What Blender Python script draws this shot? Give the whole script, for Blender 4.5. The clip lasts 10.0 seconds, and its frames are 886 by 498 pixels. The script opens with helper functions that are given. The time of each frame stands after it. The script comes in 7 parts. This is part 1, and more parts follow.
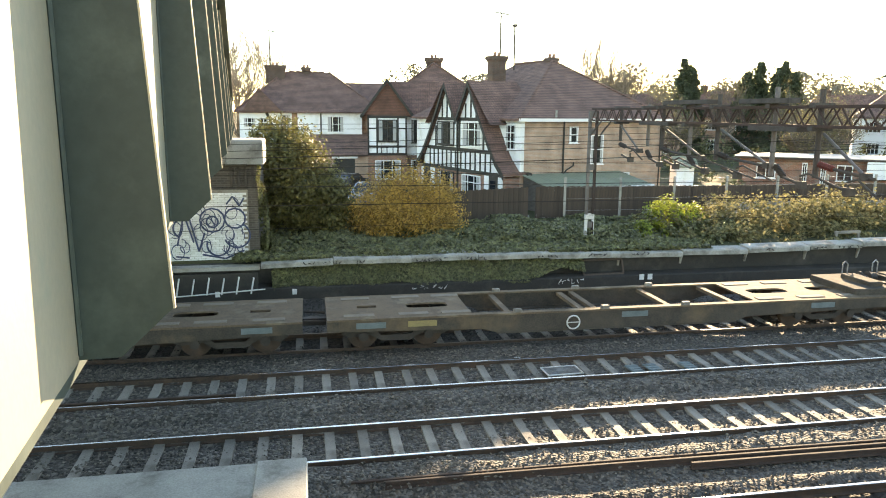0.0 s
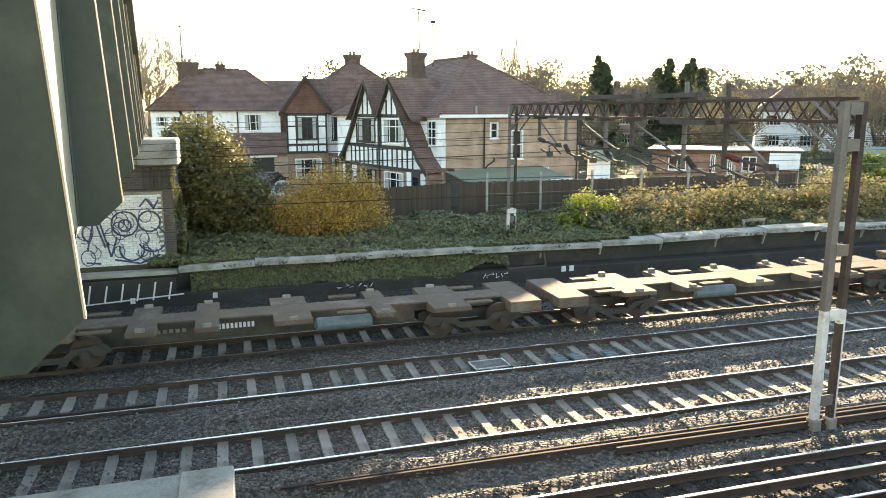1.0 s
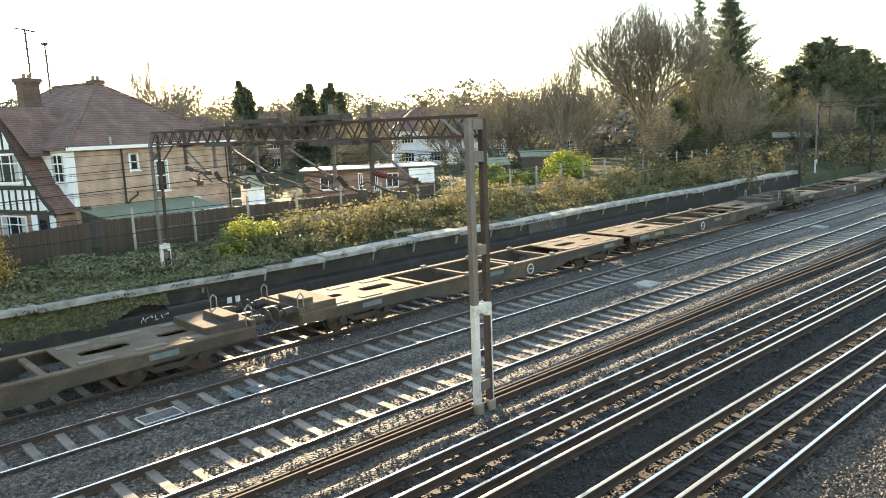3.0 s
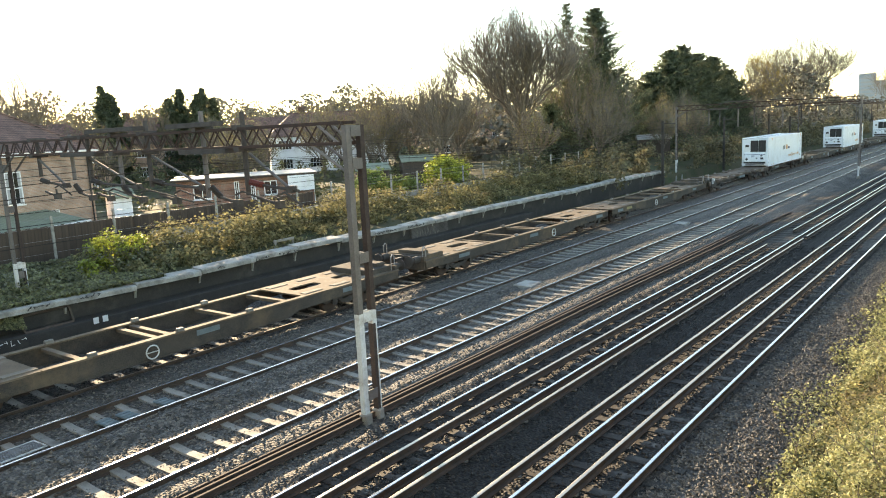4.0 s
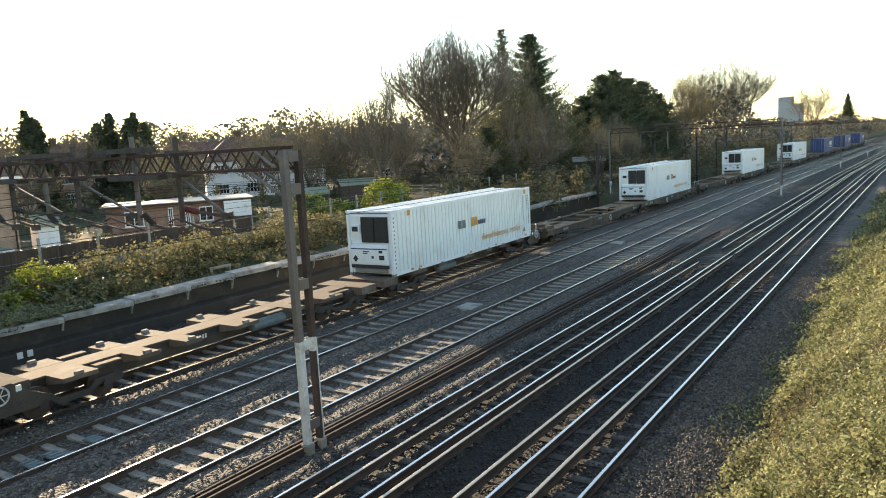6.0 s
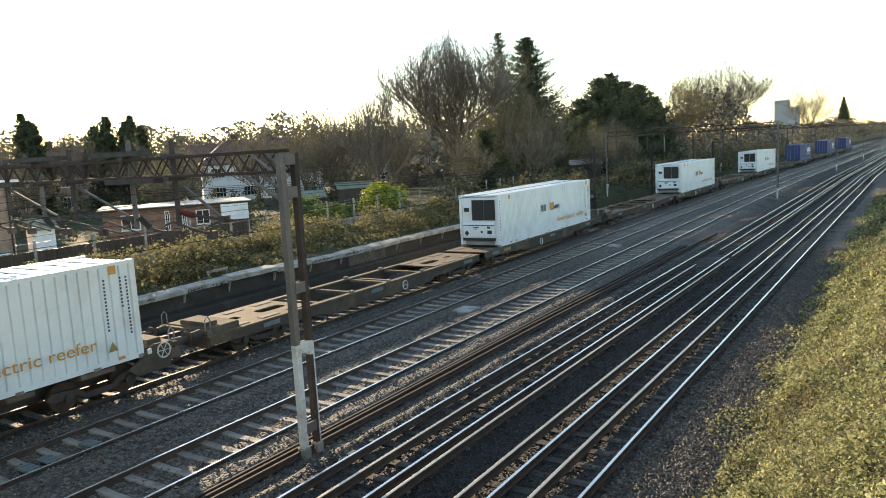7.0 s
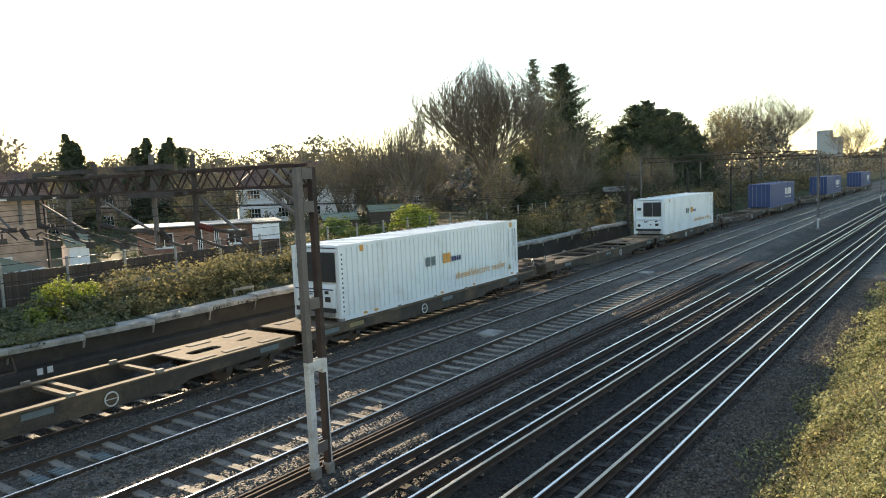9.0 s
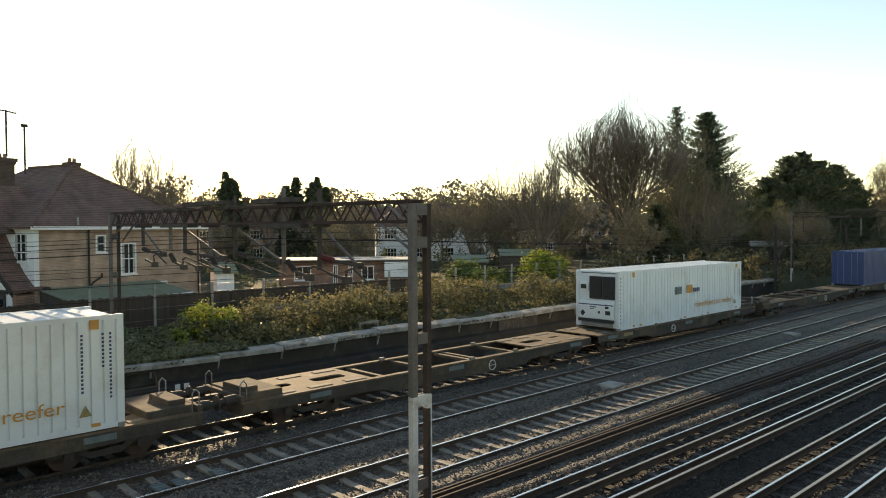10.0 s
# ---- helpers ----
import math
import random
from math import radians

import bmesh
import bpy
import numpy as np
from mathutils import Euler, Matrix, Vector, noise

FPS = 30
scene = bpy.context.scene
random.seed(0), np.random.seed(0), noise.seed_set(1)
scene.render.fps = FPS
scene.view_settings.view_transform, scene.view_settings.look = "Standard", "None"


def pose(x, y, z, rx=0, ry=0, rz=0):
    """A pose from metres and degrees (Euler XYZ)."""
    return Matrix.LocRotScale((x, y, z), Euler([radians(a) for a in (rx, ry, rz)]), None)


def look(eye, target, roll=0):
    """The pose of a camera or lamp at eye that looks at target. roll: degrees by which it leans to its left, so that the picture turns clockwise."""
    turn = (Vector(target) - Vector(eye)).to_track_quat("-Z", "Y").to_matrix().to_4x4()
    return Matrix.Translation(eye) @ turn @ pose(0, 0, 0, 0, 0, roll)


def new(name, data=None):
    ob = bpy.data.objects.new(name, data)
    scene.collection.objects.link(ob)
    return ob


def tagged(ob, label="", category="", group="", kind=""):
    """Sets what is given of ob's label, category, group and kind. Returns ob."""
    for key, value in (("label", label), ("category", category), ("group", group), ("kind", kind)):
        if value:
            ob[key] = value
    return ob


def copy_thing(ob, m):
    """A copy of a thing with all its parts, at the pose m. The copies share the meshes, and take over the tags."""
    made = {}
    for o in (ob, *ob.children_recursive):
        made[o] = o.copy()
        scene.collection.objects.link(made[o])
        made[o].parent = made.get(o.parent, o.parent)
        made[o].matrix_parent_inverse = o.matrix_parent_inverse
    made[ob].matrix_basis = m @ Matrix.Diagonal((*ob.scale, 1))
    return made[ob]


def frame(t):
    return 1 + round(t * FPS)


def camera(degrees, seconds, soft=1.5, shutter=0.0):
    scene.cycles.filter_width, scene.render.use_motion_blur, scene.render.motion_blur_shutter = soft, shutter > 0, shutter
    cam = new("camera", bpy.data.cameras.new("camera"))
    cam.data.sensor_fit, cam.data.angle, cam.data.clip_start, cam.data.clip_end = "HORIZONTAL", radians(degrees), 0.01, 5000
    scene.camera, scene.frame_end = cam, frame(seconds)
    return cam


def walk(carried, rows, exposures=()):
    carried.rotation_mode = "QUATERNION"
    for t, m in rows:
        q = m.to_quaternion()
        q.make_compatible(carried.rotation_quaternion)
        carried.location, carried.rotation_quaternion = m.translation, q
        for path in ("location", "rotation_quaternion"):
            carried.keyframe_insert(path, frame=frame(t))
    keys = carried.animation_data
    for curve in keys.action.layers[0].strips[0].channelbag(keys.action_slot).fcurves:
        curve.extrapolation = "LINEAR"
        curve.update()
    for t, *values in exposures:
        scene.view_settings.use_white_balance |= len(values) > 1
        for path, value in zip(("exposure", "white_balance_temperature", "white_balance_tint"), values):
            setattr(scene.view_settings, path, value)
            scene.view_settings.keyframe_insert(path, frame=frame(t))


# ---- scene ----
cam = camera(63.0, 10.0, soft=1.0)
PATH = [
    (0, (1.21, 0.231, 6.411), (1.569, 2.164, 6.041), 0.4),
    (0.5, (1.205, 0.266, 6.408), (1.643, 2.182, 6.038), 0.3),
    (1, (1.205, 0.283, 6.404), (1.767, 2.165, 6.026), -0.1),
    (1.5, (1.224, 0.339, 6.408), (1.968, 2.157, 6.031), -0.2),
    (2, (1.262, 0.424, 6.398), (2.213, 2.15, 6.057), -0.1),
    (2.5, (1.284, 0.501, 6.395), (2.455, 2.092, 6.084), -1.3),
    (3, (1.282, 0.542, 6.373), (2.637, 1.976, 6.042), -2.3),
    (3.2, (1.299, 0.544, 6.369), (2.71, 1.92, 6.026), -2.3),
    (4.3, (1.42, 0.613, 6.413), (3.014, 1.777, 6.091), -3.0),
    (4.5, (1.416, 0.603, 6.42), (3.017, 1.758, 6.101), -3.0),
    (5, (1.425, 0.619, 6.428), (3.054, 1.739, 6.121), -3.1),
    (5.5, (1.431, 0.63, 6.429), (3.088, 1.711, 6.139), -3.2),
    (7, (1.446, 0.621, 6.424), (3.121, 1.678, 6.154), -3.2),
    (7.5, (1.436, 0.62, 6.424), (3.113, 1.678, 6.163), -3.2),
    (8, (1.413, 0.591, 6.427), (3.093, 1.65, 6.184), -3.2),
    (8.5, (1.55, 0.554, 6.36), (3.213, 1.644, 6.143), -2.8),
    (9, (1.92, 0.5, 6.2), (3.553, 1.638, 6.005), -2.4),
    (9.5, (2.126, 0.307, 6.11), (3.75, 1.468, 5.991), -1.5),
    (10, (2.323, 0.174, 6.04), (3.725, 1.599, 5.979), -0.2),
]
walk(cam, [(t, look(eye, target, roll)) for t, eye, target, roll in PATH], [(0, 2.35, 7700, 10), (3.0, 2.3, 7700, 10), (4.5, 1.82, 7300, 10), (8.0, 1.38, 7100, 10), (9.0, 1.33, 7100, 10), (9.5, 1.12, 7400, 10), (10.0, 0.78, 7900, 10)])

# ---------------------------------------------------------------- light
world = bpy.data.worlds.new("sky")
scene.world = world
world.use_nodes = True
wn = world.node_tree
bg = wn.nodes["Background"]
sky = wn.nodes.new("ShaderNodeTexSky")
SUN_AZ, SUN_EL = 28.5, 12.2
sky.sky_type = "NISHITA"
sky.sun_disc = False
sky.sun_elevation = radians(SUN_EL)
sky.sun_rotation = radians(SUN_AZ)
sky.air_density, sky.dust_density, sky.ozone_density = 1.0, 0.1, 1.0
wn.links.new(sky.outputs[0], bg.inputs[0])
bg.inputs[1].default_value = 0.15
sun = new("sun", bpy.data.lights.new("sun", "SUN"))
sun.data.energy = 4.8
sun.data.angle = radians(0.6)
sun.data.color = (1.0, 0.80, 0.56)
_a, _e = radians(SUN_AZ), radians(SUN_EL)
sun.matrix_world = look((math.sin(_a) * math.cos(_e) * 50, math.cos(_a) * math.cos(_e) * 50, math.sin(_e) * 50), (0, 0, 0))


# ---------------------------------------------------------------- materials
MATS = {}


def mat(name, c1, c2=None, rough=0.8, metal=0.0, scale=3.0, fine=40.0, bump=0.2, island=0.0, rnd=0.0, stain=None, stain_scale=0.6, translucent=0.0, spec=0.5, stretch=(1, 1, 1)):
    """A procedural surface: two colours mixed by coarse and fine noise, optional stains, fine relief."""
    if name in MATS:
        return MATS[name]
    m = bpy.data.materials.new(name)
    m.use_nodes = True
    nt = m.node_tree
    N, L = nt.nodes.new, nt.links.new
    b = nt.nodes["Principled BSDF"]
    c2 = c2 or tuple(v * 0.7 for v in c1)
    tc = N("ShaderNodeTexCoord")
    mp = N("ShaderNodeMapping")
    mp.inputs["Scale"].default_value = stretch
    L(tc.outputs["Object"], mp.inputs[0])
    n1 = N("ShaderNodeTexNoise")
    n1.inputs["Scale"].default_value = scale
    n1.inputs["Detail"].default_value = 6
    n2 = N("ShaderNodeTexNoise")
    n2.inputs["Scale"].default_value = fine
    n2.inputs["Detail"].default_value = 4
    L(mp.outputs[0], n1.inputs["Vector"])
    L(mp.outputs[0], n2.inputs["Vector"])
    ad = N("ShaderNodeMath")
    ad.operation = "ADD"
    L(n1.outputs["Fac"], ad.inputs[0])
    L(n2.outputs["Fac"], ad.inputs[1])
    rp = N("ShaderNodeMapRange")
    rp.inputs["From Min"].default_value = 0.75
    rp.inputs["From Max"].default_value = 1.25
    L(ad.outputs[0], rp.inputs[0])
    mx = N("ShaderNodeMix")
    mx.data_type = "RGBA"
    mx.inputs["A"].default_value = (*c1, 1)
    mx.inputs["B"].default_value = (*c2, 1)
    L(rp.outputs[0], mx.inputs["Factor"])
    col = mx.outputs["Result"]
    if stain:
        ns = N("ShaderNodeTexNoise")
        ns.inputs["Scale"].default_value = stain_scale
        ns.inputs["Detail"].default_value = 8
        ns.inputs["Roughness"].default_value = 0.7
        L(tc.outputs["Object"], ns.inputs["Vector"])
        r2 = N("ShaderNodeMapRange")
        r2.inputs["From Min"].default_value = 0.52
        r2.inputs["From Max"].default_value = 0.68
        L(ns.outputs["Fac"], r2.inputs[0])
        m2 = N("ShaderNodeMix")
        m2.data_type = "RGBA"
        m2.inputs["B"].default_value = (*stain, 1)
        L(r2.outputs[0], m2.inputs["Factor"])
        L(col, m2.inputs["A"])
        col = m2.outputs["Result"]
    if island or rnd:
        if island:
            g = N("ShaderNodeNewGeometry")
            src, k = g.outputs["Random Per Island"], island
        else:
            g = N("ShaderNodeObjectInfo")
            src, k = g.outputs["Random"], rnd
        r3 = N("ShaderNodeMapRange")
        r3.inputs["To Min"].default_value = 1 - k
        r3.inputs["To Max"].default_value = 1 + k
        L(src, r3.inputs[0])
        hs = N("ShaderNodeHueSaturation")
        L(r3.outputs[0], hs.inputs["Value"])
        L(col, hs.inputs["Color"])
        col = hs.outputs[0]
    L(col, b.inputs["Base Color"])
    b.inputs["Roughness"].default_value = rough
    b.inputs["Metallic"].default_value = metal
    b.inputs["Specular IOR Level"].default_value = spec
    if bump:
        bp = N("ShaderNodeBump")
        bp.inputs["Strength"].default_value = bump
        bp.inputs["Distance"].default_value = 0.02
        L(n2.outputs["Fac"], bp.inputs["Height"])
        L(bp.outputs[0], b.inputs["Normal"])
    if translucent:
        tr = N("ShaderNodeBsdfTranslucent")
        L(col, tr.inputs["Color"])
        ms = N("ShaderNodeMixShader")
        ms.inputs[0].default_value = translucent
        L(b.outputs[0], ms.inputs[1])
        L(tr.outputs[0], ms.inputs[2])
        L(ms.outputs[0], nt.nodes["Material Output"].inputs[0])
    MATS[name] = m
    return m


def courses(name, c1, c2, mortar, w, h, rough=0.85, gap=0.012, bump=0.5):
    """Brickwork or roof tiles laid in courses, mapped by the box faces of the object."""
    if name in MATS:
        return MATS[name]
    m = mat(name, c1, c2)
    nt = m.node_tree
    N, L = nt.nodes.new, nt.links.new
    b = nt.nodes["Principled BSDF"]
    b.inputs["Roughness"].default_value = rough
    g = N("ShaderNodeNewGeometry")
    tc = N("ShaderNodeTexCoord")
    sp = N("ShaderNodeSeparateXYZ")
    L(tc.outputs["Object"], sp.inputs[0])
    ad = N("ShaderNodeMath")
    ad.operation = "ADD"
    L(sp.outputs["X"], ad.inputs[0])
    L(sp.outputs["Y"], ad.inputs[1])
    cb = N("ShaderNodeCombineXYZ")
    L(ad.outputs[0], cb.inputs["X"])
    L(sp.outputs["Z"], cb.inputs["Y"])
    br = N("ShaderNodeTexBrick")
    br.inputs["Scale"].default_value = 1.0
    br.inputs["Brick Width"].default_value = w
    br.inputs["Row Height"].default_value = h
    br.inputs["Mortar Size"].default_value = gap
    br.inputs["Color1"].default_value = (*c1, 1)
    br.inputs["Color2"].default_value = (*c2, 1)
    br.inputs["Mortar"].default_value = (*mortar, 1)
    L(cb.outputs[0], br.inputs["Vector"])
    n = N("ShaderNodeTexNoise")
    n.inputs["Scale"].default_value = 1.3
    n.inputs["Detail"].default_value = 8
    L(tc.outputs["Object"], n.inputs["Vector"])
    r = N("ShaderNodeMapRange")
    r.inputs["From Min"].default_value, r.inputs["From Max"].default_value = 0.3, 0.7
    r.inputs["To Min"].default_value, r.inputs["To Max"].default_value = 0.7, 1.25
    L(n.outputs["Fac"], r.inputs[0])
    hs = N("ShaderNodeHueSaturation")
    L(br.outputs["Color"], hs.inputs["Color"])
    L(r.outputs[0], hs.inputs["Value"])
    L(hs.outputs[0], b.inputs["Base Color"])
    bp = N("ShaderNodeBump")
    bp.inputs["Strength"].default_value = bump
    bp.inputs["Distance"].default_value = 0.02
    bp.invert = True
    L(br.outputs["Fac"], bp.inputs["Height"])
    L(bp.outputs[0], b.inputs["Normal"])
    return m


def ballast_mat():
    """Crushed stone: cells with a random grey to brown each."""
    m = bpy.data.materials.new("ballast")
    m.use_nodes = True
    nt = m.node_tree
    N, L = nt.nodes.new, nt.links.new
    b = nt.nodes["Principled BSDF"]
    tc = N("ShaderNodeTexCoord")
    v = N("ShaderNodeTexVoronoi")
    v.inputs["Scale"].default_value = 16
    L(tc.outputs["Object"], v.inputs["Vector"])
    bw = N("ShaderNodeSeparateColor")
    L(v.outputs["Color"], bw.inputs[0])
    rp = N("ShaderNodeValToRGB")
    e = rp.color_ramp.elements
    e[0].color, e[1].color = (0.042, 0.038, 0.034, 1), (0.19, 0.168, 0.145, 1)
    e2 = e.new(0.55)
    e2.color = (0.092, 0.082, 0.071, 1)
    L(bw.outputs[0], rp.inputs[0])
    n = N("ShaderNodeTexNoise")
    n.inputs["Scale"].default_value = 0.5
    n.inputs["Detail"].default_value = 6
    L(tc.outputs["Object"], n.inputs["Vector"])
    mr = N("ShaderNodeMapRange")
    mr.inputs["From Min"].default_value, mr.inputs["From Max"].default_value = 0.3, 0.7
    mr.inputs["To Min"].default_value, mr.inputs["To Max"].default_value = 0.75, 1.15
    L(n.outputs["Fac"], mr.inputs[0])
    hs = N("ShaderNodeHueSaturation")
    sx = N("ShaderNodeSeparateXYZ")
    L(tc.outputs["Object"], sx.inputs[0])
    nd = N("ShaderNodeMath")
    nd.operation = "MULTIPLY_ADD"
    nd.inputs[1].default_value = 2.2
    L(n.outputs["Fac"], nd.inputs[0])
    L(sx.outputs["Y"], nd.inputs[2])
    dust = N("ShaderNodeValToRGB")
    dust.color_ramp.interpolation = "EASE"
    de = dust.color_ramp.elements
    de[0].position, de[0].color = 0.195, (1, 1, 1, 1)
    de[1].position, de[1].color = 0.235, (0.19, 0.19, 0.19, 1)
    d3 = de.new(0.375)
    d3.color = (0.19, 0.19, 0.19, 1)
    d4 = de.new(0.43)
    d4.color = (1, 1, 1, 1)
    d5 = de.new(0.655)
    d5.color = (1, 1, 1, 1)
    d6 = de.new(0.69)
    d6.color = (0.5, 0.46, 0.43, 1)
    sc = N("ShaderNodeMath")
    sc.operation = "DIVIDE"
    sc.inputs[1].default_value = 30.0
    L(nd.outputs[0], sc.inputs[0])
    L(sc.outputs[0], dust.inputs[0])
    mu = N("ShaderNodeMath")
    mu.operation = "MULTIPLY"
    L(mr.outputs[0], mu.inputs[0])
    L(dust.outputs[0], mu.inputs[1])
    L(mu.outputs[0], hs.inputs["Value"])
    L(rp.outputs[0], hs.inputs["Color"])
    L(hs.outputs[0], b.inputs["Base Color"])
    b.inputs["Roughness"].default_value = 0.85
    bp = N("ShaderNodeBump")
    bp.inputs["Strength"].default_value = 0.75
    bp.inputs["Distance"].default_value = 0.06
    bp.invert = True
    L(v.outputs["Distance"], bp.inputs["Height"])
    L(bp.outputs[0], b.inputs["Normal"])
    MATS["ballast"] = m
    return m


def glass_mat(name, tint=(0.02, 0.025, 0.03), rough=0.04):
    m = bpy.data.materials.new(name)
    m.use_nodes = True
    b = m.node_tree.nodes["Principled BSDF"]
    b.inputs["Base Color"].default_value = (*tint, 1)
    b.inputs["Roughness"].default_value = rough
    b.inputs["Specular IOR Level"].default_value = 0.9
    return m


BALLAST = ballast_mat()
STONE_DARK = mat("sooty_stone", (0.062, 0.055, 0.047), (0.026, 0.024, 0.021), island=0.55, scale=8, rough=0.8, bump=0.3)
STONE = mat("loose_stone", (0.175, 0.155, 0.13), (0.07, 0.062, 0.053), island=0.55, scale=8, rough=0.8, bump=0.3)
EARTH = mat("earth", (0.10, 0.085, 0.055), (0.05, 0.06, 0.028), scale=0.4, fine=9, bump=0.6, rough=0.95, spec=0.08, stain=(0.06, 0.08, 0.03))
RUST = mat("rail_rust", (0.10, 0.062, 0.042), (0.045, 0.034, 0.028), rough=0.75, metal=0.2, scale=4, fine=60)
POLISH = mat("rail_head", (0.62, 0.6, 0.58), (0.5, 0.48, 0.46), rough=0.22, metal=1.0, scale=2, fine=25, bump=0.04, stretch=(0.1, 4, 1))
CONDUCT = mat("conductor_head", (0.50, 0.44, 0.36), (0.36, 0.31, 0.25), rough=0.38, metal=0.9, scale=2, fine=25, bump=0.05, stretch=(0.1, 4, 1))
DULLHEAD = mat("dull_rail_head", (0.22, 0.17, 0.13), (0.13, 0.10, 0.08), rough=0.55, metal=0.6, scale=2, fine=25, bump=0.05, stretch=(0.1, 4, 1))
CONC_SL = mat("sleeper_concrete", (0.28, 0.255, 0.22), (0.17, 0.155, 0.135), scale=2.5, fine=45, rnd=0.22, stain=(0.13, 0.11, 0.09), stain_scale=2.0)
WOOD_SL = mat("sleeper_timber", (0.045, 0.038, 0.032), (0.02, 0.017, 0.015), scale=3, fine=30, rnd=0.3, stain=(0.11, 0.10, 0.088), stain_scale=1.2)
CONC = mat("weathered_concrete", (0.40, 0.385, 0.35), (0.26, 0.25, 0.225), scale=1.5, fine=35, stain=(0.15, 0.14, 0.12), stain_scale=1.4)
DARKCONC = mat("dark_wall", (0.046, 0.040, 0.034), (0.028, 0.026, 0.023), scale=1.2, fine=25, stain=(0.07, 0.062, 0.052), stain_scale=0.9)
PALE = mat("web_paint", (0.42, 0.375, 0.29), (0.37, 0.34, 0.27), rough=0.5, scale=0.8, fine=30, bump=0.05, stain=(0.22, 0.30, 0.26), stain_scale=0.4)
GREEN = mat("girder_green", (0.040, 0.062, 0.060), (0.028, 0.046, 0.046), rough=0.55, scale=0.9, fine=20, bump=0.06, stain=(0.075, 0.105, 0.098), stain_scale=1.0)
# cream brighter than the web: sunlight on the plate edges, held in colour
EDGE_LIT = mat("stiffener_edge", (0.62, 0.55, 0.42), (0.5, 0.45, 0.34), rough=0.5, scale=2, bump=0.05)
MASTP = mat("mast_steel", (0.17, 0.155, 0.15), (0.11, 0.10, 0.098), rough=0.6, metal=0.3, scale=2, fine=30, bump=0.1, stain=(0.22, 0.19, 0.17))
GALV = mat("galvanised", (0.34, 0.34, 0.35), (0.24, 0.24, 0.25), rough=0.5, metal=0.55, scale=3, fine=40, bump=0.1, stain=(0.2, 0.16, 0.13))
GALVDK = mat("dark_steel", (0.10, 0.09, 0.082), (0.06, 0.052, 0.048), rough=0.85, metal=0.0, spec=0.2, scale=4, fine=50, bump=0.1)
RUSTY = mat("rusty_steel", (0.085, 0.056, 0.044), (0.05, 0.038, 0.032), rough=0.8, metal=0.0, spec=0.25, scale=5, fine=50)
WIRE = mat("wire", (0.05, 0.045, 0.04), rough=0.85, spec=0.1, bump=0)
PAD = mat("deck_pad", (0.235, 0.20, 0.16), (0.165, 0.14, 0.115), rough=0.85, spec=0.2, scale=3, fine=30)
WHITEP = mat("white_band_paint", (0.66, 0.66, 0.65), (0.5, 0.5, 0.49), rough=0.6, scale=3, fine=30, bump=0.1, stain=(0.3, 0.27, 0.23), stain_scale=2.5)
INSUL = mat("insulator", (0.16, 0.035, 0.025), (0.12, 0.025, 0.02), rough=0.3, bump=0)
DECK = mat("wagon_deck", (0.17, 0.125, 0.085), (0.10, 0.078, 0.058), rough=0.85, spec=0.2, scale=1.4, fine=26, stain=(0.21, 0.17, 0.125), stain_scale=1.3)
DECK2 = mat("wagon_spine", (0.165, 0.125, 0.095), (0.11, 0.085, 0.068), rough=0.85, spec=0.2, scale=1.4, fine=26, stain=(0.21, 0.175, 0.14), stain_scale=1.3)
FRAME = mat("wagon_frame", (0.10, 0.085, 0.07), (0.055, 0.05, 0.045), rough=0.9, spec=0.15, scale=2, fine=30, stain=(0.16, 0.12, 0.08))
BOGIE = mat("bogie_dirt", (0.07, 0.058, 0.048), (0.04, 0.034, 0.03), rough=0.8, scale=4, fine=40)
PLATE = mat("blue_grey_plate", (0.16, 0.20, 0.21), (0.10, 0.13, 0.14), rough=0.6, scale=4)
WHITE = mat("white_mark", (0.78, 0.78, 0.76), (0.66, 0.66, 0.64), rough=0.5, bump=0.02)
YELLOW = mat("yellow_paint", (0.34, 0.27, 0.11), (0.22, 0.18, 0.09), rough=0.7, scale=5)
REEF = mat("container_white", (0.76, 0.81, 0.84), (0.70, 0.755, 0.79), rough=0.45, scale=0.7, fine=18, bump=0.03, stain=(0.64, 0.66, 0.66), stain_scale=0.7)
BLUEC = mat("container_blue", (0.035, 0.07, 0.20), (0.028, 0.055, 0.16), rough=0.5, scale=1, fine=20, bump=0.05)
BLACK = mat("black_grille", (0.018, 0.02, 0.022), (0.03, 0.03, 0.032), rough=0.55, scale=6)
ORANGE = mat("orange_paint", (0.62, 0.30, 0.07), (0.55, 0.27, 0.07), rough=0.5, bump=0.02)
NAVY = mat("navy_paint", (0.05, 0.07, 0.16), rough=0.5, bump=0.02)
RENDER = mat("white_render", (0.84, 0.85, 0.86), (0.77, 0.78, 0.79), rough=0.85, scale=1.2, fine=30, bump=0.15, stain=(0.6, 0.59, 0.55))
TIMBER = mat("black_timber", (0.022, 0.02, 0.018), (0.04, 0.036, 0.03), rough=0.7, scale=6, fine=60)
UPVC = mat("white_frame", (0.80, 0.80, 0.79), (0.74, 0.74, 0.73), rough=0.4, bump=0)
GLASS = glass_mat("window_glass")
CURTAIN = mat("net_curtain", (0.45, 0.45, 0.44), (0.3, 0.3, 0.3), rough=0.9, scale=5, stretch=(8, 8, 0.3))
BRICK = courses("brown_brick", (0.44, 0.275, 0.19), (0.36, 0.22, 0.155), (0.42, 0.35, 0.29), 0.225, 0.075)
BRICKRED = courses("red_brick", (0.30, 0.13, 0.08), (0.22, 0.095, 0.06), (0.28, 0.24, 0.2), 0.225, 0.075)
# darkened red brick for chimneys, their shaded side put into the colour
BRICKSHADE = courses("shaded_brick", (0.13, 0.075, 0.055), (0.09, 0.055, 0.043), (0.12, 0.10, 0.085), 0.225, 0.075)
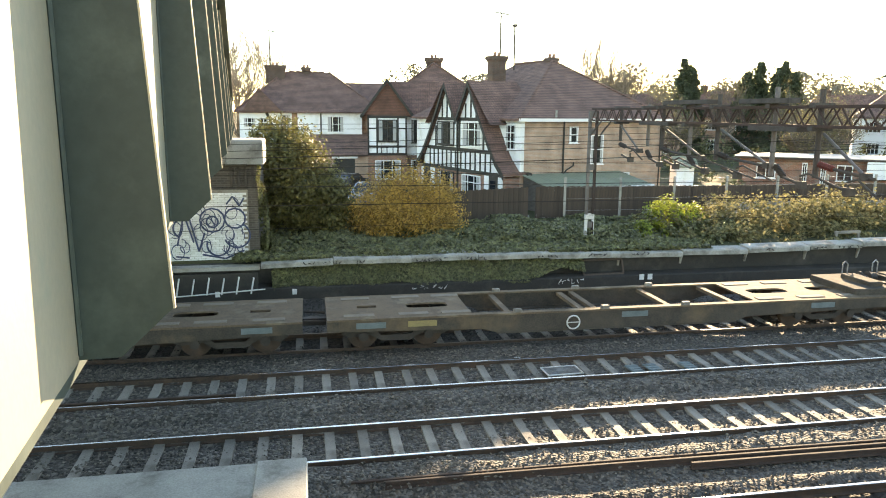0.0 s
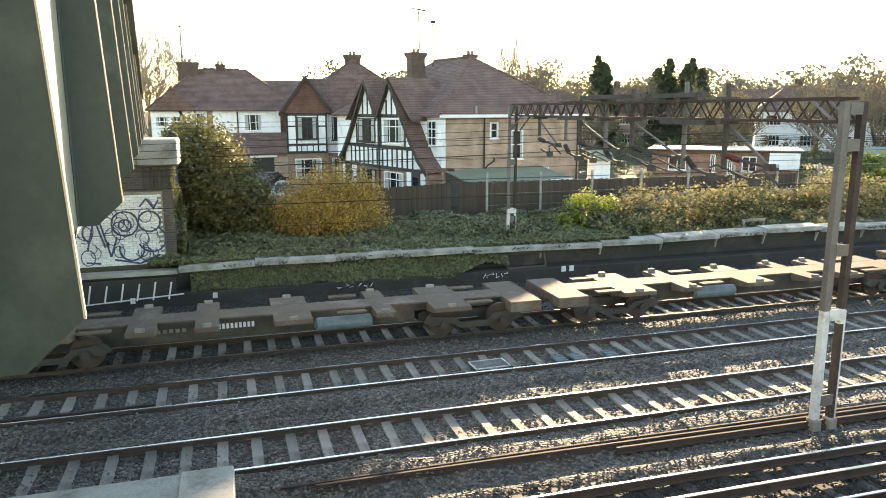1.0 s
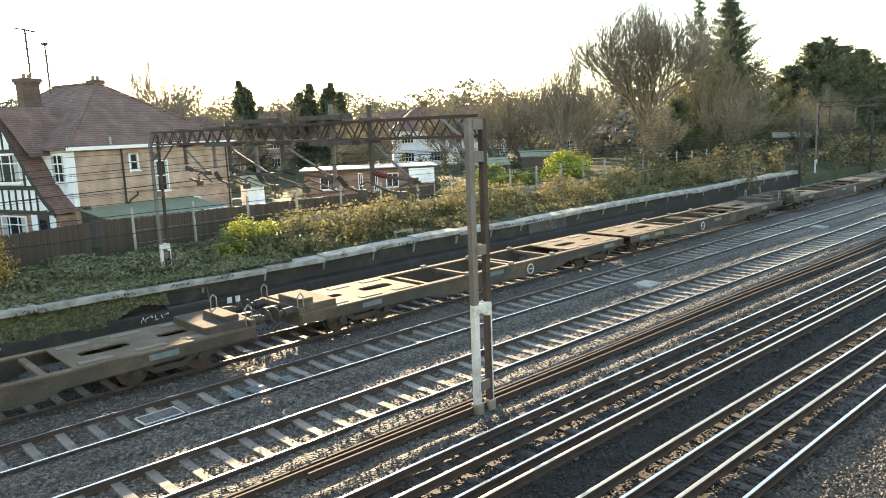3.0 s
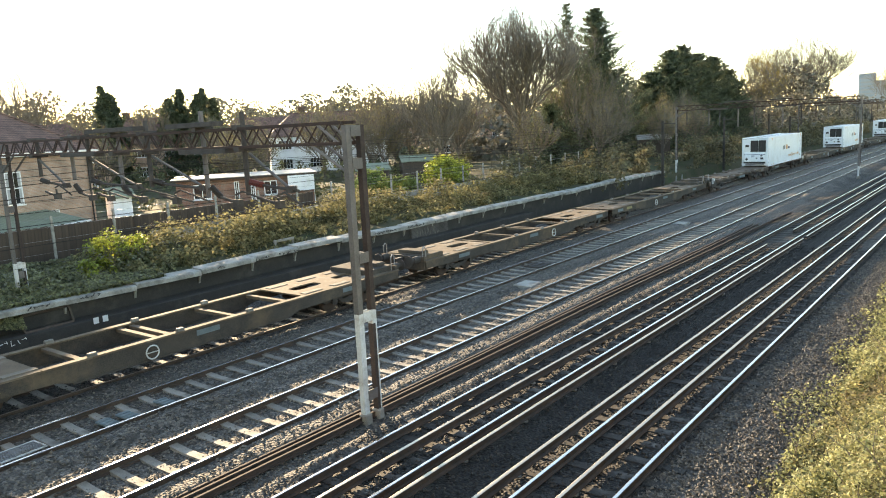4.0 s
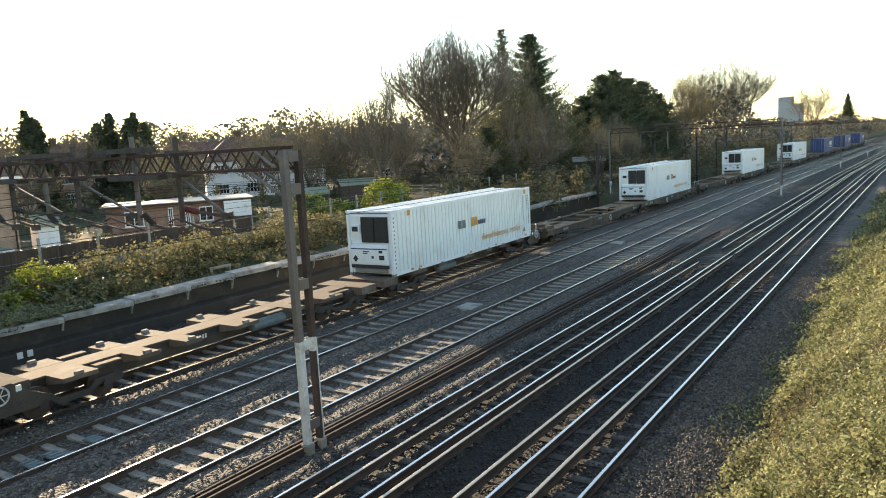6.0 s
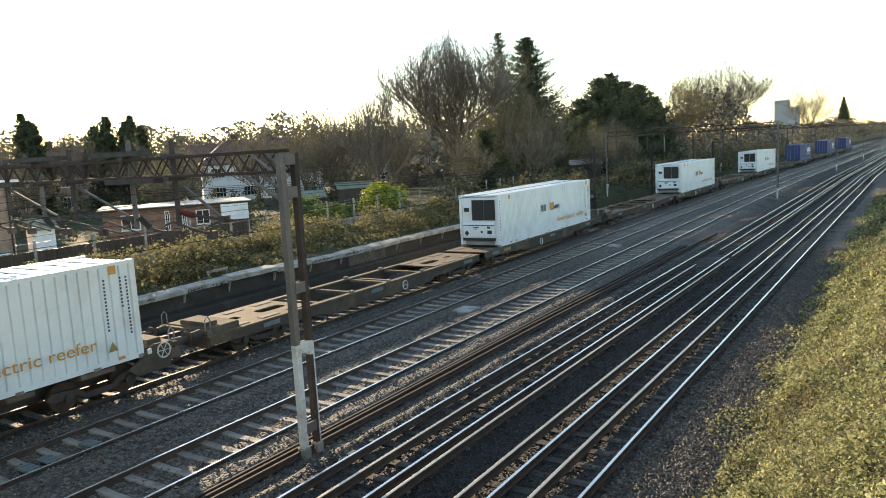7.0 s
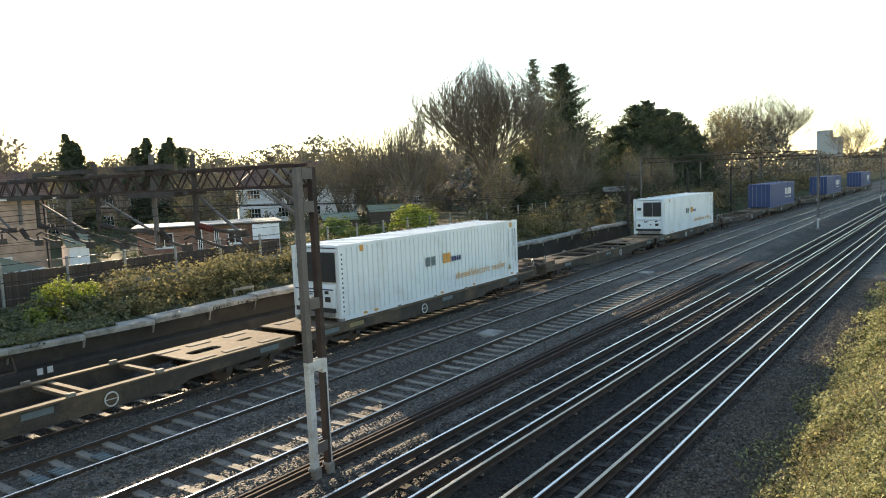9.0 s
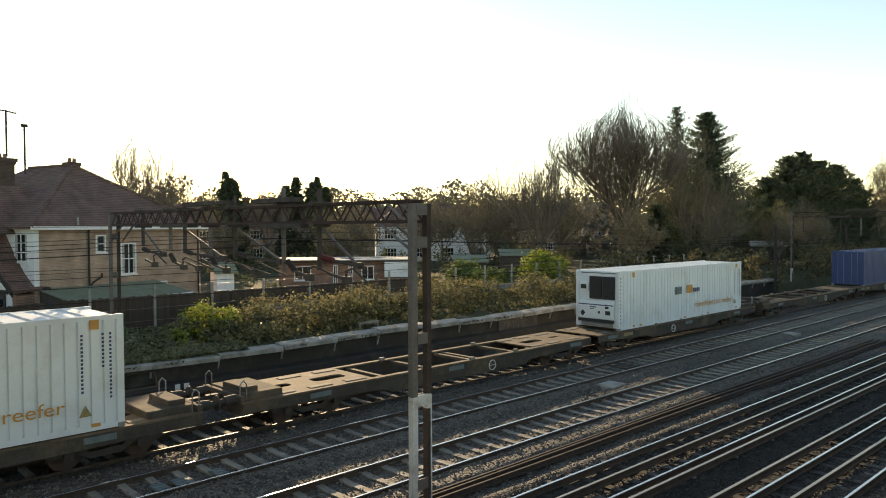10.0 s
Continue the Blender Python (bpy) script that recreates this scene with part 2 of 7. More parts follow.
BRICKDK = courses("engine_brick", (0.10, 0.085, 0.075), (0.065, 0.058, 0.052), (0.12, 0.11, 0.10), 0.225, 0.075)
TILE = courses("roof_tile", (0.24, 0.135, 0.105), (0.17, 0.10, 0.08), (0.085, 0.055, 0.047), 0.17, 0.10, gap=0.014, bump=0.9)
TILEHUNG = courses("hung_tile", (0.18, 0.085, 0.06), (0.13, 0.065, 0.045), (0.08, 0.045, 0.035), 0.17, 0.11, gap=0.012, bump=0.8)
WHITEBRICK = mat("painted_brick", (0.82, 0.83, 0.84), (0.72, 0.72, 0.73), rough=0.7, rnd=0.10, scale=5, fine=40, stain=(0.5, 0.49, 0.48), stain_scale=3)
FENCE = mat("fence_timber", (0.085, 0.06, 0.045), (0.05, 0.038, 0.03), rough=0.85, scale=3, fine=40, stretch=(4, 4, 0.4), rnd=0.2)
FELT = mat("pale_roof", (0.50, 0.48, 0.45), (0.38, 0.37, 0.35), rough=0.8, spec=0.2, scale=1, stain=(0.32, 0.30, 0.27))
TIN = mat("corrugated_sheet", (0.22, 0.25, 0.18), (0.16, 0.18, 0.13), rough=0.6, scale=2)
BARK = mat("bark", (0.12, 0.10, 0.08), (0.06, 0.05, 0.042), rough=0.9, scale=6, fine=40, bump=0.6)
TWIG = mat("twigs", (0.20, 0.165, 0.13), (0.13, 0.11, 0.09), rough=0.9, island=0.3, bump=0)
IVY = mat("ivy_leaf", (0.20, 0.20, 0.09), (0.115, 0.12, 0.052), rough=0.45, island=0.6, scale=1.0, translucent=0.4, bump=0)
BRAMBLE = mat("bramble_leaf", (0.38, 0.385, 0.20), (0.18, 0.195, 0.095), rough=0.7, spec=0.2, island=0.6, scale=0.9, fine=9, translucent=0.35, bump=0, stain=(0.25, 0.20, 0.11), stain_scale=0.6)
HEDGELEAF = mat("hedge_leaf", (0.27, 0.235, 0.12), (0.15, 0.14, 0.065), rough=0.75, spec=0.15, island=0.5, scale=0.7, fine=9, translucent=0.45, bump=0)
FIR = mat("fir_needles", (0.12, 0.14, 0.075), (0.07, 0.088, 0.05), rough=0.7, island=0.5, scale=0.6, translucent=0.3, bump=0)
YEW = mat("yew_leaf", (0.20, 0.17, 0.05), (0.10, 0.10, 0.035), rough=0.6, island=0.5, scale=1.2, translucent=0.35, bump=0)
BLOSSOM = mat("forsythia", (0.58, 0.37, 0.08), (0.32, 0.21, 0.07), rough=0.7, island=0.5, scale=1.6, translucent=0.4, bump=0)
LIME = mat("lime_leaf", (0.40, 0.42, 0.06), (0.20, 0.25, 0.045), rough=0.6, island=0.5, scale=1.5, translucent=0.45, bump=0)
BUD = mat("bud_leaf", (0.22, 0.19, 0.09), (0.14, 0.125, 0.065), rough=0.7, island=0.4, translucent=0.4, bump=0)
CARPAINT = [mat("car_" + n, c, rough=0.25, metal=0.3, bump=0) for n, c in (("dark", (0.02, 0.022, 0.03)), ("silver", (0.45, 0.46, 0.47)), ("black", (0.012, 0.012, 0.014)))]
TYRE = mat("tyre", (0.02, 0.02, 0.02), rough=0.85)


# ---------------------------------------------------------------- mesh tools
class Shape:
    """Collects boxes, prisms, tubes and leaves into one mesh."""

    def __init__(self):
        self.v, self.f, self.mi = [], [], []

    def add(self, vs, fs, mi=0):
        k = len(self.v)
        self.v += [tuple(p) for p in vs]
        self.f += [tuple(i + k for i in f) for f in fs]
        self.mi += [mi] * len(fs)
        return self

    def box(self, x0, x1, y0, y1, z0, z1, mi=0, c=0.0):
        """A box; c bevels its upright and top edges."""
        if c <= 0:
            vs = [(x, y, z) for z in (z0, z1) for y in (y0, y1) for x in (x0, x1)]
            return self.add(vs, [(0, 2, 3, 1), (4, 5, 7, 6), (0, 1, 5, 4), (2, 6, 7, 3), (0, 4, 6, 2), (1, 3, 7, 5)], mi)
        ring = lambda d, z: [(x0 + c + d, y0 + d, z), (x1 - c - d, y0 + d, z), (x1 - d, y0 + c + d, z), (x1 - d, y1 - c - d, z), (x1 - c - d, y1 - d, z), (x0 + c + d, y1 - d, z), (x0 + d, y1 - c - d, z), (x0 + d, y0 + c + d, z)]
        vs = ring(0, z0) + ring(0, z1 - c) + ring(c * 0.7, z1)
        fs = [tuple(range(7, -1, -1)), tuple(range(16, 24))]
        for r in (0, 8):
            fs += [(r + i, r + (i + 1) % 8, r + 8 + (i + 1) % 8, r + 8 + i) for i in range(8)]
        return self.add(vs, fs, mi)

    def prism(self, poly, axis, a, b, mi=0):
        """Extrudes a polygon. axis x: poly in (y, z); y: (x, z); z: (x, y)."""
        put = {"x": lambda p, s: (s, p[0], p[1]), "y": lambda p, s: (p[0], s, p[1]), "z": lambda p, s: (p[0], p[1], s)}[axis]
        n = len(poly)
        vs = [put(p, a) for p in poly] + [put(p, b) for p in poly]
        fs = [tuple(range(n)), tuple(range(2 * n - 1, n - 1, -1))] + [(i, i + n, (i + 1) % n + n, (i + 1) % n) for i in range(n)]
        return self.add(vs, fs, mi)

    def tube(self, p, q, r, r2=None, n=6, mi=0, caps=True):
        p, q = Vector(p), Vector(q)
        d = (q - p)
        if d.length < 1e-6:
            return self
        d.normalize()
        a = d.orthogonal().normalized()
        b = d.cross(a)
        r2 = r if r2 is None else r2
        vs = []
        for c, rr in ((p, r), (q, r2)):
            vs += [c + (a * math.cos(2 * math.pi * i / n) + b * math.sin(2 * math.pi * i / n)) * rr for i in range(n)]
        fs = [(i, (i + 1) % n, n + (i + 1) % n, n + i) for i in range(n)]
        if caps:
            fs += [tuple(range(n - 1, -1, -1)), tuple(range(n, 2 * n))]
        return self.add(vs, fs, mi)

    def path(self, pts, r, n=5, mi=0):
        for p, q in zip(pts[:-1], pts[1:]):
            self.tube(p, q, r, n=n, mi=mi)
        return self

    def ring(self, c, axis, R, r, n=20, m=6, mi=0):
        c = Vector(c)
        ax = {"x": (Vector((0, 1, 0)), Vector((0, 0, 1)), Vector((1, 0, 0))), "y": (Vector((1, 0, 0)), Vector((0, 0, 1)), Vector((0, 1, 0))), "z": (Vector((1, 0, 0)), Vector((0, 1, 0)), Vector((0, 0, 1)))}[axis]
        vs, fs = [], []
        for i in range(n):
            a = 2 * math.pi * i / n
            d = ax[0] * math.cos(a) + ax[1] * math.sin(a)
            for j in range(m):
                b = 2 * math.pi * j / m
                vs.append(c + d * (R + r * math.cos(b)) + ax[2] * (r * math.sin(b)))
        for i in range(n):
            for j in range(m):
                fs.append((i * m + j, ((i + 1) % n) * m + j, ((i + 1) % n) * m + (j + 1) % m, i * m + (j + 1) % m))
        return self.add(vs, fs, mi)

    def lathe(self, c, axis, prof, n=14, mi=0):
        """Turns a profile of (along, radius) round an axis through c."""
        c = Vector(c)
        ax = {"x": (Vector((0, 1, 0)), Vector((0, 0, 1)), Vector((1, 0, 0))), "y": (Vector((1, 0, 0)), Vector((0, 0, 1)), Vector((0, 1, 0))), "z": (Vector((1, 0, 0)), Vector((0, 1, 0)), Vector((0, 0, 1)))}[axis]
        vs, fs = [], []
        for s, r in prof:
            vs += [c + ax[2] * s + (ax[0] * math.cos(2 * math.pi * i / n) + ax[1] * math.sin(2 * math.pi * i / n)) * r for i in range(n)]
        for k in range(len(prof) - 1):
            fs += [(k * n + i, k * n + (i + 1) % n, (k + 1) * n + (i + 1) % n, (k + 1) * n + i) for i in range(n)]
        fs += [tuple(range(n - 1, -1, -1)), tuple(range((len(prof) - 1) * n, len(prof) * n))]
        return self.add(vs, fs, mi)

    def mesh(self, name, *mats, smooth=False):
        me = bpy.data.meshes.new(name)
        me.from_pydata(self.v, [], self.f)
        for m in mats:
            me.materials.append(m)
        if len(mats) > 1:
            me.polygons.foreach_set("material_index", self.mi)
        if smooth:
            me.polygons.foreach_set("use_smooth", [True] * len(me.polygons))
        me.update()
        return me


def part(name, shape, material, parent=None, label="", smooth=False):
    """Links a shape as one mesh object under a thing."""
    mats = material if isinstance(material, (list, tuple)) else [material]
    ob = new(name, shape.mesh(name, *mats, smooth=smooth))
    if parent is not None:
        ob.parent = parent
    if label:
        ob["label"] = label
    return ob


def thing(name, m=None, **tags):
    ob = new(name)
    ob.empty_display_size = 0.3
    if m is not None:
        ob.matrix_basis = m
    return tagged(ob, **tags)


def quads(name, centres, normals, sizes, material, aspect=0.7, rng=None):
    """One mesh of many small leaf quads, folded a little along the middle."""
    rng = rng or np.random.default_rng(3)
    n = len(centres)
    nr = normals / np.maximum(1e-6, np.linalg.norm(normals, axis=1))[:, None]
    t = rng.normal(size=(n, 3))
    a = np.cross(nr, t)
    a /= np.maximum(1e-6, np.linalg.norm(a, axis=1))[:, None]
    b = np.cross(nr, a)
    s = sizes[:, None]
    tip = centres + a * s
    tail = centres - a * s
    l = centres + b * s * aspect + nr * s * 0.25
    r = centres - b * s * aspect + nr * s * 0.25
    vs = np.stack([tail, r, tip, l], axis=1).reshape(-1, 3)
    me = bpy.data.meshes.new(name)
    me.vertices.add(4 * n)
    me.vertices.foreach_set("co", vs.astype(np.float32).ravel())
    me.loops.add(4 * n)
    me.loops.foreach_set("vertex_index", np.arange(4 * n, dtype=np.int32))
    me.polygons.add(n)
    me.polygons.foreach_set("loop_start", np.arange(0, 4 * n, 4, dtype=np.int32))
    me.update(calc_edges=True)
    me.validate()
    me.materials.append(material)
    return me


# ---------------------------------------------------------------- ground
def smooth(t):
    t = max(0.0, min(1.0, t))
    return t * t * (3 - 2 * t)


def curve(x, y=20.0):
    """The far tracks ease over past x = 20, then run straight again; the near pair veers off sooner."""
    d = max(0.0, min(x, 115.0) - 20.0)
    far = -2.4e-4 * d * d - max(0.0, x - 115.0) * 0.0456
    if y >= 12.6:
        dip = 0.24 * smooth((x - 18.0) / 25.0) * (1 - 0.5 * smooth((x - 60.0) / 40.0))
        return far - dip * max(0.0, min(1.0, (18.5 - y) / 1.5))
    e = max(0.0, min(x, 18.0) - 6.0)
    near = -0.0275 / 24.0 * e * e - 0.0275 * max(0.0, min(x, 110.0) - 18.0) - 0.0456 * max(0.0, x - 110.0)
    w = min(1.0, (12.6 - y) / 1.6)
    return far + (near - far) * w


def bent(s):
    s.v = [(p[0], p[1] + curve(p[0], p[1]), p[2]) for p in s.v]
    return s


LONG = [-60, 0, 6, 8, 10, 12, 14, 16, 18, 20] + [26 + 6 * i for i in range(22)] + [160 + 15 * i for i in range(8)] + [300, 500, 900]


def ground_z(x, y):
    if y < 3.9:
        return -0.45 + 2.95 * smooth((3.9 - y) / 4.6)
    if y < 27.15:
        return -0.45
    if y < 27.45:
        return -0.45 + (1.4 if x < 74 else 0.8) * (y - 27.15) / 0.3
    if x > 74:
        return 0.35 + 0.6 * smooth((y - 27.45) / 5)
    return 0.95 + 0.05 * smooth((y - 27.45) / 4)


def make_ground():
    xs = [-1500, -600, -250, -120, -60] + [-40 + 4 * i for i in range(36)] + [120, 160, 220, 300, 450, 700, 1200, 2200, 3500]
    ys = [-1500, -500, -200, -80, -40, -20, -10, -6, -4, -3, -2, -1, 0, 1, 2, 3, 3.6, 4.2, 5, 8, 15, 22, 26.5, 27.1, 27.15, 27.45, 28, 30, 33, 36, 40, 46, 55, 70, 100, 150, 250, 450, 900, 1800, 3500]
    s = Shape()
    lean = lambda x, y: curve(x, y) * max(0.0, 1 - max(0.0, abs(y - 12) - 60) / 100) * (smooth((x - 74) / 20) if y > 26 else 1.0)
    vs = [(x, y + lean(x, y), ground_z(x, y)) for y in ys for x in xs]
    n = len(xs)
    s.add(vs, [(j * n + i, j * n + i + 1, (j + 1) * n + i + 1, (j + 1) * n + i) for j in range(len(ys) - 1) for i in range(n - 1)])
    tagged(part("ground", s, EARTH, smooth=True), "brown earth and rough grass round a railway cutting", "ground", kind="structure")


make_ground()

TRACKS = {"A": 20.3, "B": 17.17, "C": 13.73, "D": 9.8, "E": 6.2}
RAILS = {"A": (19.55, 21.05), "B": (16.42, 17.92), "C": (12.98, 14.485), "D": (9.05, 10.55), "E": (5.45, 6.95)}
BED = {"A": -0.13, "B": -0.13, "C": -0.13, "D": -0.17, "E": -0.17}


def bed_z(x, y):
    z = -0.30
    for k, c in TRACKS.items():
        d = abs(y - c)
        top = BED[k] - 0.02
        if k in "ABC":
            top = -0.185 if d < 0.66 else -0.185 + 0.11 * min(1.0, (d - 0.66) / 0.14)
        z = max(z, top - max(0, d - 1.45) * (0.06 if k == "E" and y < c else 0.55)) if d < 0.66 or z < top else z
    z += 0.03 * noise.noise((x * 0.9, y * 0.9, 0)) + 0.025 * noise.noise((x * 3.1, y * 3.1, 5))
    if 11.0 < y < 12.1:
        z += 0.05
    if y < 3.3:
        z -= (3.3 - y) * 0.3
    return z


def make_ballast():
    s = Shape()
    xs = [-45 + i * 0.9 for i in range(39)] + [-10 + i * 0.3 for i in range(170)] + [41 + i * 1.0 for i in range(60)] + [101 + 8 * i for i in range(80)]
    ys = [2.9 + 0.1 * i for i in range(237)]
    n = len(xs)
    s.add([(x, y, bed_z(x, y)) for y in ys for x in xs], [(j * n + i, j * n + i + 1, (j + 1) * n + i + 1, (j + 1) * n + i) for j in range(len(ys) - 1) for i in range(n - 1)])
    bent(s)
    tagged(part("ballast_bed", s, BALLAST, smooth=True), "grey and brown crushed stone ballast under five tracks", "ballast", kind="structure")
    rng = np.random.default_rng(11)
    n = 72000
    x = -5 + 45 * rng.random(n) ** 1.15
    y = 3.7 + 22.5 * rng.random(n)
    z = np.array([bed_z(a, b) for a, b in zip(x, y)]) + 0.012
    m = 16000
    xe, ye = 7 + 40 * rng.random(m) ** 1.2, 3.4 + 1.95 * rng.random(m)
    x, y = np.concatenate([x, xe]), np.concatenate([y, ye])
    z = np.concatenate([z, np.array([bed_z(a, b) for a, b in zip(xe, ye)]) + 0.014])
    keep = np.ones(n + m, bool)
    for a, b in RAILS.values():
        for r in (a, b):
            keep &= abs(y - r) > 0.10
    x, y, z = x[keep], y[keep], z[keep]
    n = len(x)
    oct_v = np.array([(1, 0, 0), (-1, 0, 0), (0, 1, 0), (0, -1, 0), (0, 0, 1), (0, 0, -1)], float)
    oct_f = np.array([(0, 2, 4), (2, 1, 4), (1, 3, 4), (3, 0, 4)])
    sc = (0.022 + 0.026 * rng.random((n, 1, 1))) * (0.7 + 0.6 * rng.random((n, 6, 1)))
    v = oct_v[None] * sc
    ang = rng.random(n) * 6.283
    tilt = rng.normal(size=n) * 0.5
    ca, sa, ct, st = np.cos(ang), np.sin(ang), np.cos(tilt), np.sin(tilt)
    X, Y, Z = v[..., 0], v[..., 1], v[..., 2] * 0.8
    Y2, Z2 = Y * ct[:, None] - Z * st[:, None], Y * st[:, None] + Z * ct[:, None]
    yb = y + np.array([curve(a, b) for a, b in zip(x, y)])
    v = np.stack([X * ca[:, None] - Y2 * sa[:, None], X * sa[:, None] + Y2 * ca[:, None], Z2], -1) + np.stack([x, yb, z], -1)[:, None]
    dark = ((y > 5.25) & (y < 11.0)) | (y > 19.1)
    for sel, m, lab in ((~dark, STONE, "loose angular grey ballast stones"), (dark, STONE_DARK, "loose ballast stones black with brake dust")):
        vv = v[sel]
        f = (oct_f[None] + 6 * np.arange(len(vv))[:, None, None]).reshape(-1, 3)
        me = bpy.data.meshes.new("ballast_stones")
        me.from_pydata(vv.reshape(-1, 3).tolist(), [], f.tolist())
        me.materials.append(m)
        tagged(new("ballast_stones", me), lab, "stones", kind="stuff")


make_ballast()


# ---------------------------------------------------------------- tracks
RAILPROF = [(-0.07, -0.16), (-0.07, -0.145), (-0.012, -0.125), (-0.012, -0.045), (-0.035, -0.035), (-0.035, -0.006), (-0.026, 0.0), (0.026, 0.0), (0.035, -0.006), (0.035, -0.035), (0.012, -0.045), (0.012, -0.125), (0.07, -0.145), (0.07, -0.16)]


def rail_shape(y, z=0.0, x0=-60.0, x1=900.0, wide=1.0, xs=None):
    s = Shape()
    n = len(RAILPROF)
    xs = xs or sorted({x0, x1} | {v for v in LONG if x0 <= v <= x1})
    vs = [(x, y + a * wide, z + b) for x in xs for a, b in RAILPROF]
    s.add(vs, [tuple(range(n - 1, -1, -1)), tuple(range((len(xs) - 1) * n, len(xs) * n))])
    for k in range(len(xs) - 1):
        for i in range(n):
            j = (i + 1) % n
            s.f.append((k * n + i, k * n + j, (k + 1) * n + j, (k + 1) * n + i))
            s.mi.append(1 if i in (5, 6, 7) else 0)
    return bent(s)


def make_tracks():
    conc = Shape()
    prof = [(-0.13, -0.10), (-0.10, 0.085), (0.10, 0.085), (0.13, -0.10)]
    vs, n = [], 0
    for yy, dz in ((-1.25, 0), (-0.85, 0), (-0.35, -0.04), (0.35, -0.04), (0.85, 0), (1.25, 0)):
        vs += [(a, yy, b + (dz if b > 0 else 0)) for a, b in prof]
    fs = [(0, 1, 2, 3), (23, 22, 21, 20)] + [(k * 4 + i, (k + 1) * 4 + i, (k + 1) * 4 + (i + 1) % 4, k * 4 + (i + 1) % 4) for k in range(5) for i in range(4)]
    conc.add(vs, fs)
    cm = conc.mesh("sleeper", CONC_SL)
    wd = Shape().box(-0.125, 0.125, -1.3, 1.3, -0.1, 0.065, c=0.012)
    wm = wd.mesh("sleeper", WOOD_SL)
    labels = {"A": "freight track with rusty rails on concrete sleepers", "B": "main line track with polished rails on concrete sleepers", "C": "main line track with bright rails on pale concrete sleepers", "D": "electrified track with third and fourth conductor rails", "E": "electrified track with conductor rails beside an ivy bank"}
    for k in "ABCDE":
        t = thing("railway_track", label=labels[k], category="railway track", group="railway tracks", kind="structure")
        for y in RAILS[k]:
            part("rail", rail_shape(y), [RUST, DULLHEAD if k == "A" else POLISH], t)
        c = TRACKS[k]
        pitch = 0.67 if k in "ABC" else 0.76
        rest = Shape()
        src = conc if k in "ABC" else wd
        rr = random.Random(ord(k))
        for i in range(420):
            x = -30 + i * pitch + rr.uniform(-0.02, 0.02)
            z = -0.195 + (0.0 if k in "ABC" else -0.045)
            if 30 <= i < 165:
                ob = new("sleeper", cm if k in "ABC" else wm)
                ob.parent = t
                ob.matrix_basis = pose(x, c + curve(x, c) + rr.uniform(-0.02, 0.02), z, 0, 0, rr.uniform(-0.8, 0.8))
            else:
                rest.add([(p[0] + x, p[1] + c + curve(x, c), p[2] + z) for p in src.v], src.f)
        r = part("distant_sleepers", rest, CONC_SL if k in "ABC" else WOOD_SL, t)
        r["kind"] = "stuff"
        pots = []
        if k == "D":
            pots = [(9.78, 0.045, -60, 38.5, "centre_conductor_rail"), (9.74, 0.045, 43.5, 900, "centre_conductor_rail"), (8.62, 0.08, -60, 40.5, "outer_conductor_rail"), (8.62, 0.08, 41.2, 900, "outer_conductor_rail")]
        if k == "E":
            pots = [(7.4, 0.08, -60, 900, "outer_conductor_rail"), (6.22, 0.045, -60, 900, "centre_conductor_rail")]
        for y, z, x0, x1, nm in pots:
            part(nm, rail_shape(y, z, x0, x1, 1.15), [RUST, CONDUCT], t, "conductor rail with a worn pale top")
            if k in "DE":
                for i in range(40):
                    x = -6 + 2.28 * i
                    p = Shape().lathe((x, y + curve(x, y), z - 0.24), "z", [(0, 0.07), (0.03, 0.07), (0.05, 0.045), (0.085, 0.045)], n=8)
                    part("pot_insulator", p, CONC_SL, t) if i < 22 and x0 <= x <= x1 else None


make_tracks()


def make_loose_rails():
    for i, (y0, y1, x0, x1, z) in enumerate(((12.22, 11.98, 1.8, 46, -0.06), (12.08, 11.80, 2.4, 46, -0.05), (11.86, 11.55, 8.2, 52, -0.07), (12.4, 12.3, 22, 60, -0.08))):
        s = Shape()
        xs = [x0 + (x1 - x0) * j / 20 for j in range(21)]
        n = len(RAILPROF)
        for j, x in enumerate(xs):
            yc = y0 + (y1 - y0) * j / 20 + 0.03 * math.sin(j * 0.7 + i)
            s.v += [(x, yc + a * 0.9, z + b * 0.8) for a, b in RAILPROF]
        for k in range(20):
            s.f += [(k * n + q, k * n + (q + 1) % n, (k + 1) * n + (q + 1) % n, (k + 1) * n + q) for q in range(n)]
        s.f += [tuple(range(n - 1, -1, -1)), tuple(range(20 * n, 21 * n))]
        s.mi = [0] * len(s.f)
        bent(s)
        tagged(part("loose_rail", s, RUSTY), "long rusty spare rail lying on the ballast", "rail", "spare rails")
    # spare rail lying inside track B
    s = Shape()
    n = len(RAILPROF)
    s.v = [(x, 16.72 + a, -0.03 + b * 0.8) for x in (-22, -0.6) for a, b in RAILPROF]
    s.f = [tuple(range(n - 1, -1, -1)), tuple(range(n, 2 * n))] + [(q, (q + 1) % n, n + (q + 1) % n, n + q) for q in range(n)]
    s.mi = [0] * len(s.f)
    tagged(part("loose_rail", s, RUST), "dark spare rail lying between the running rails", "rail", "spare rails")


make_loose_rails()


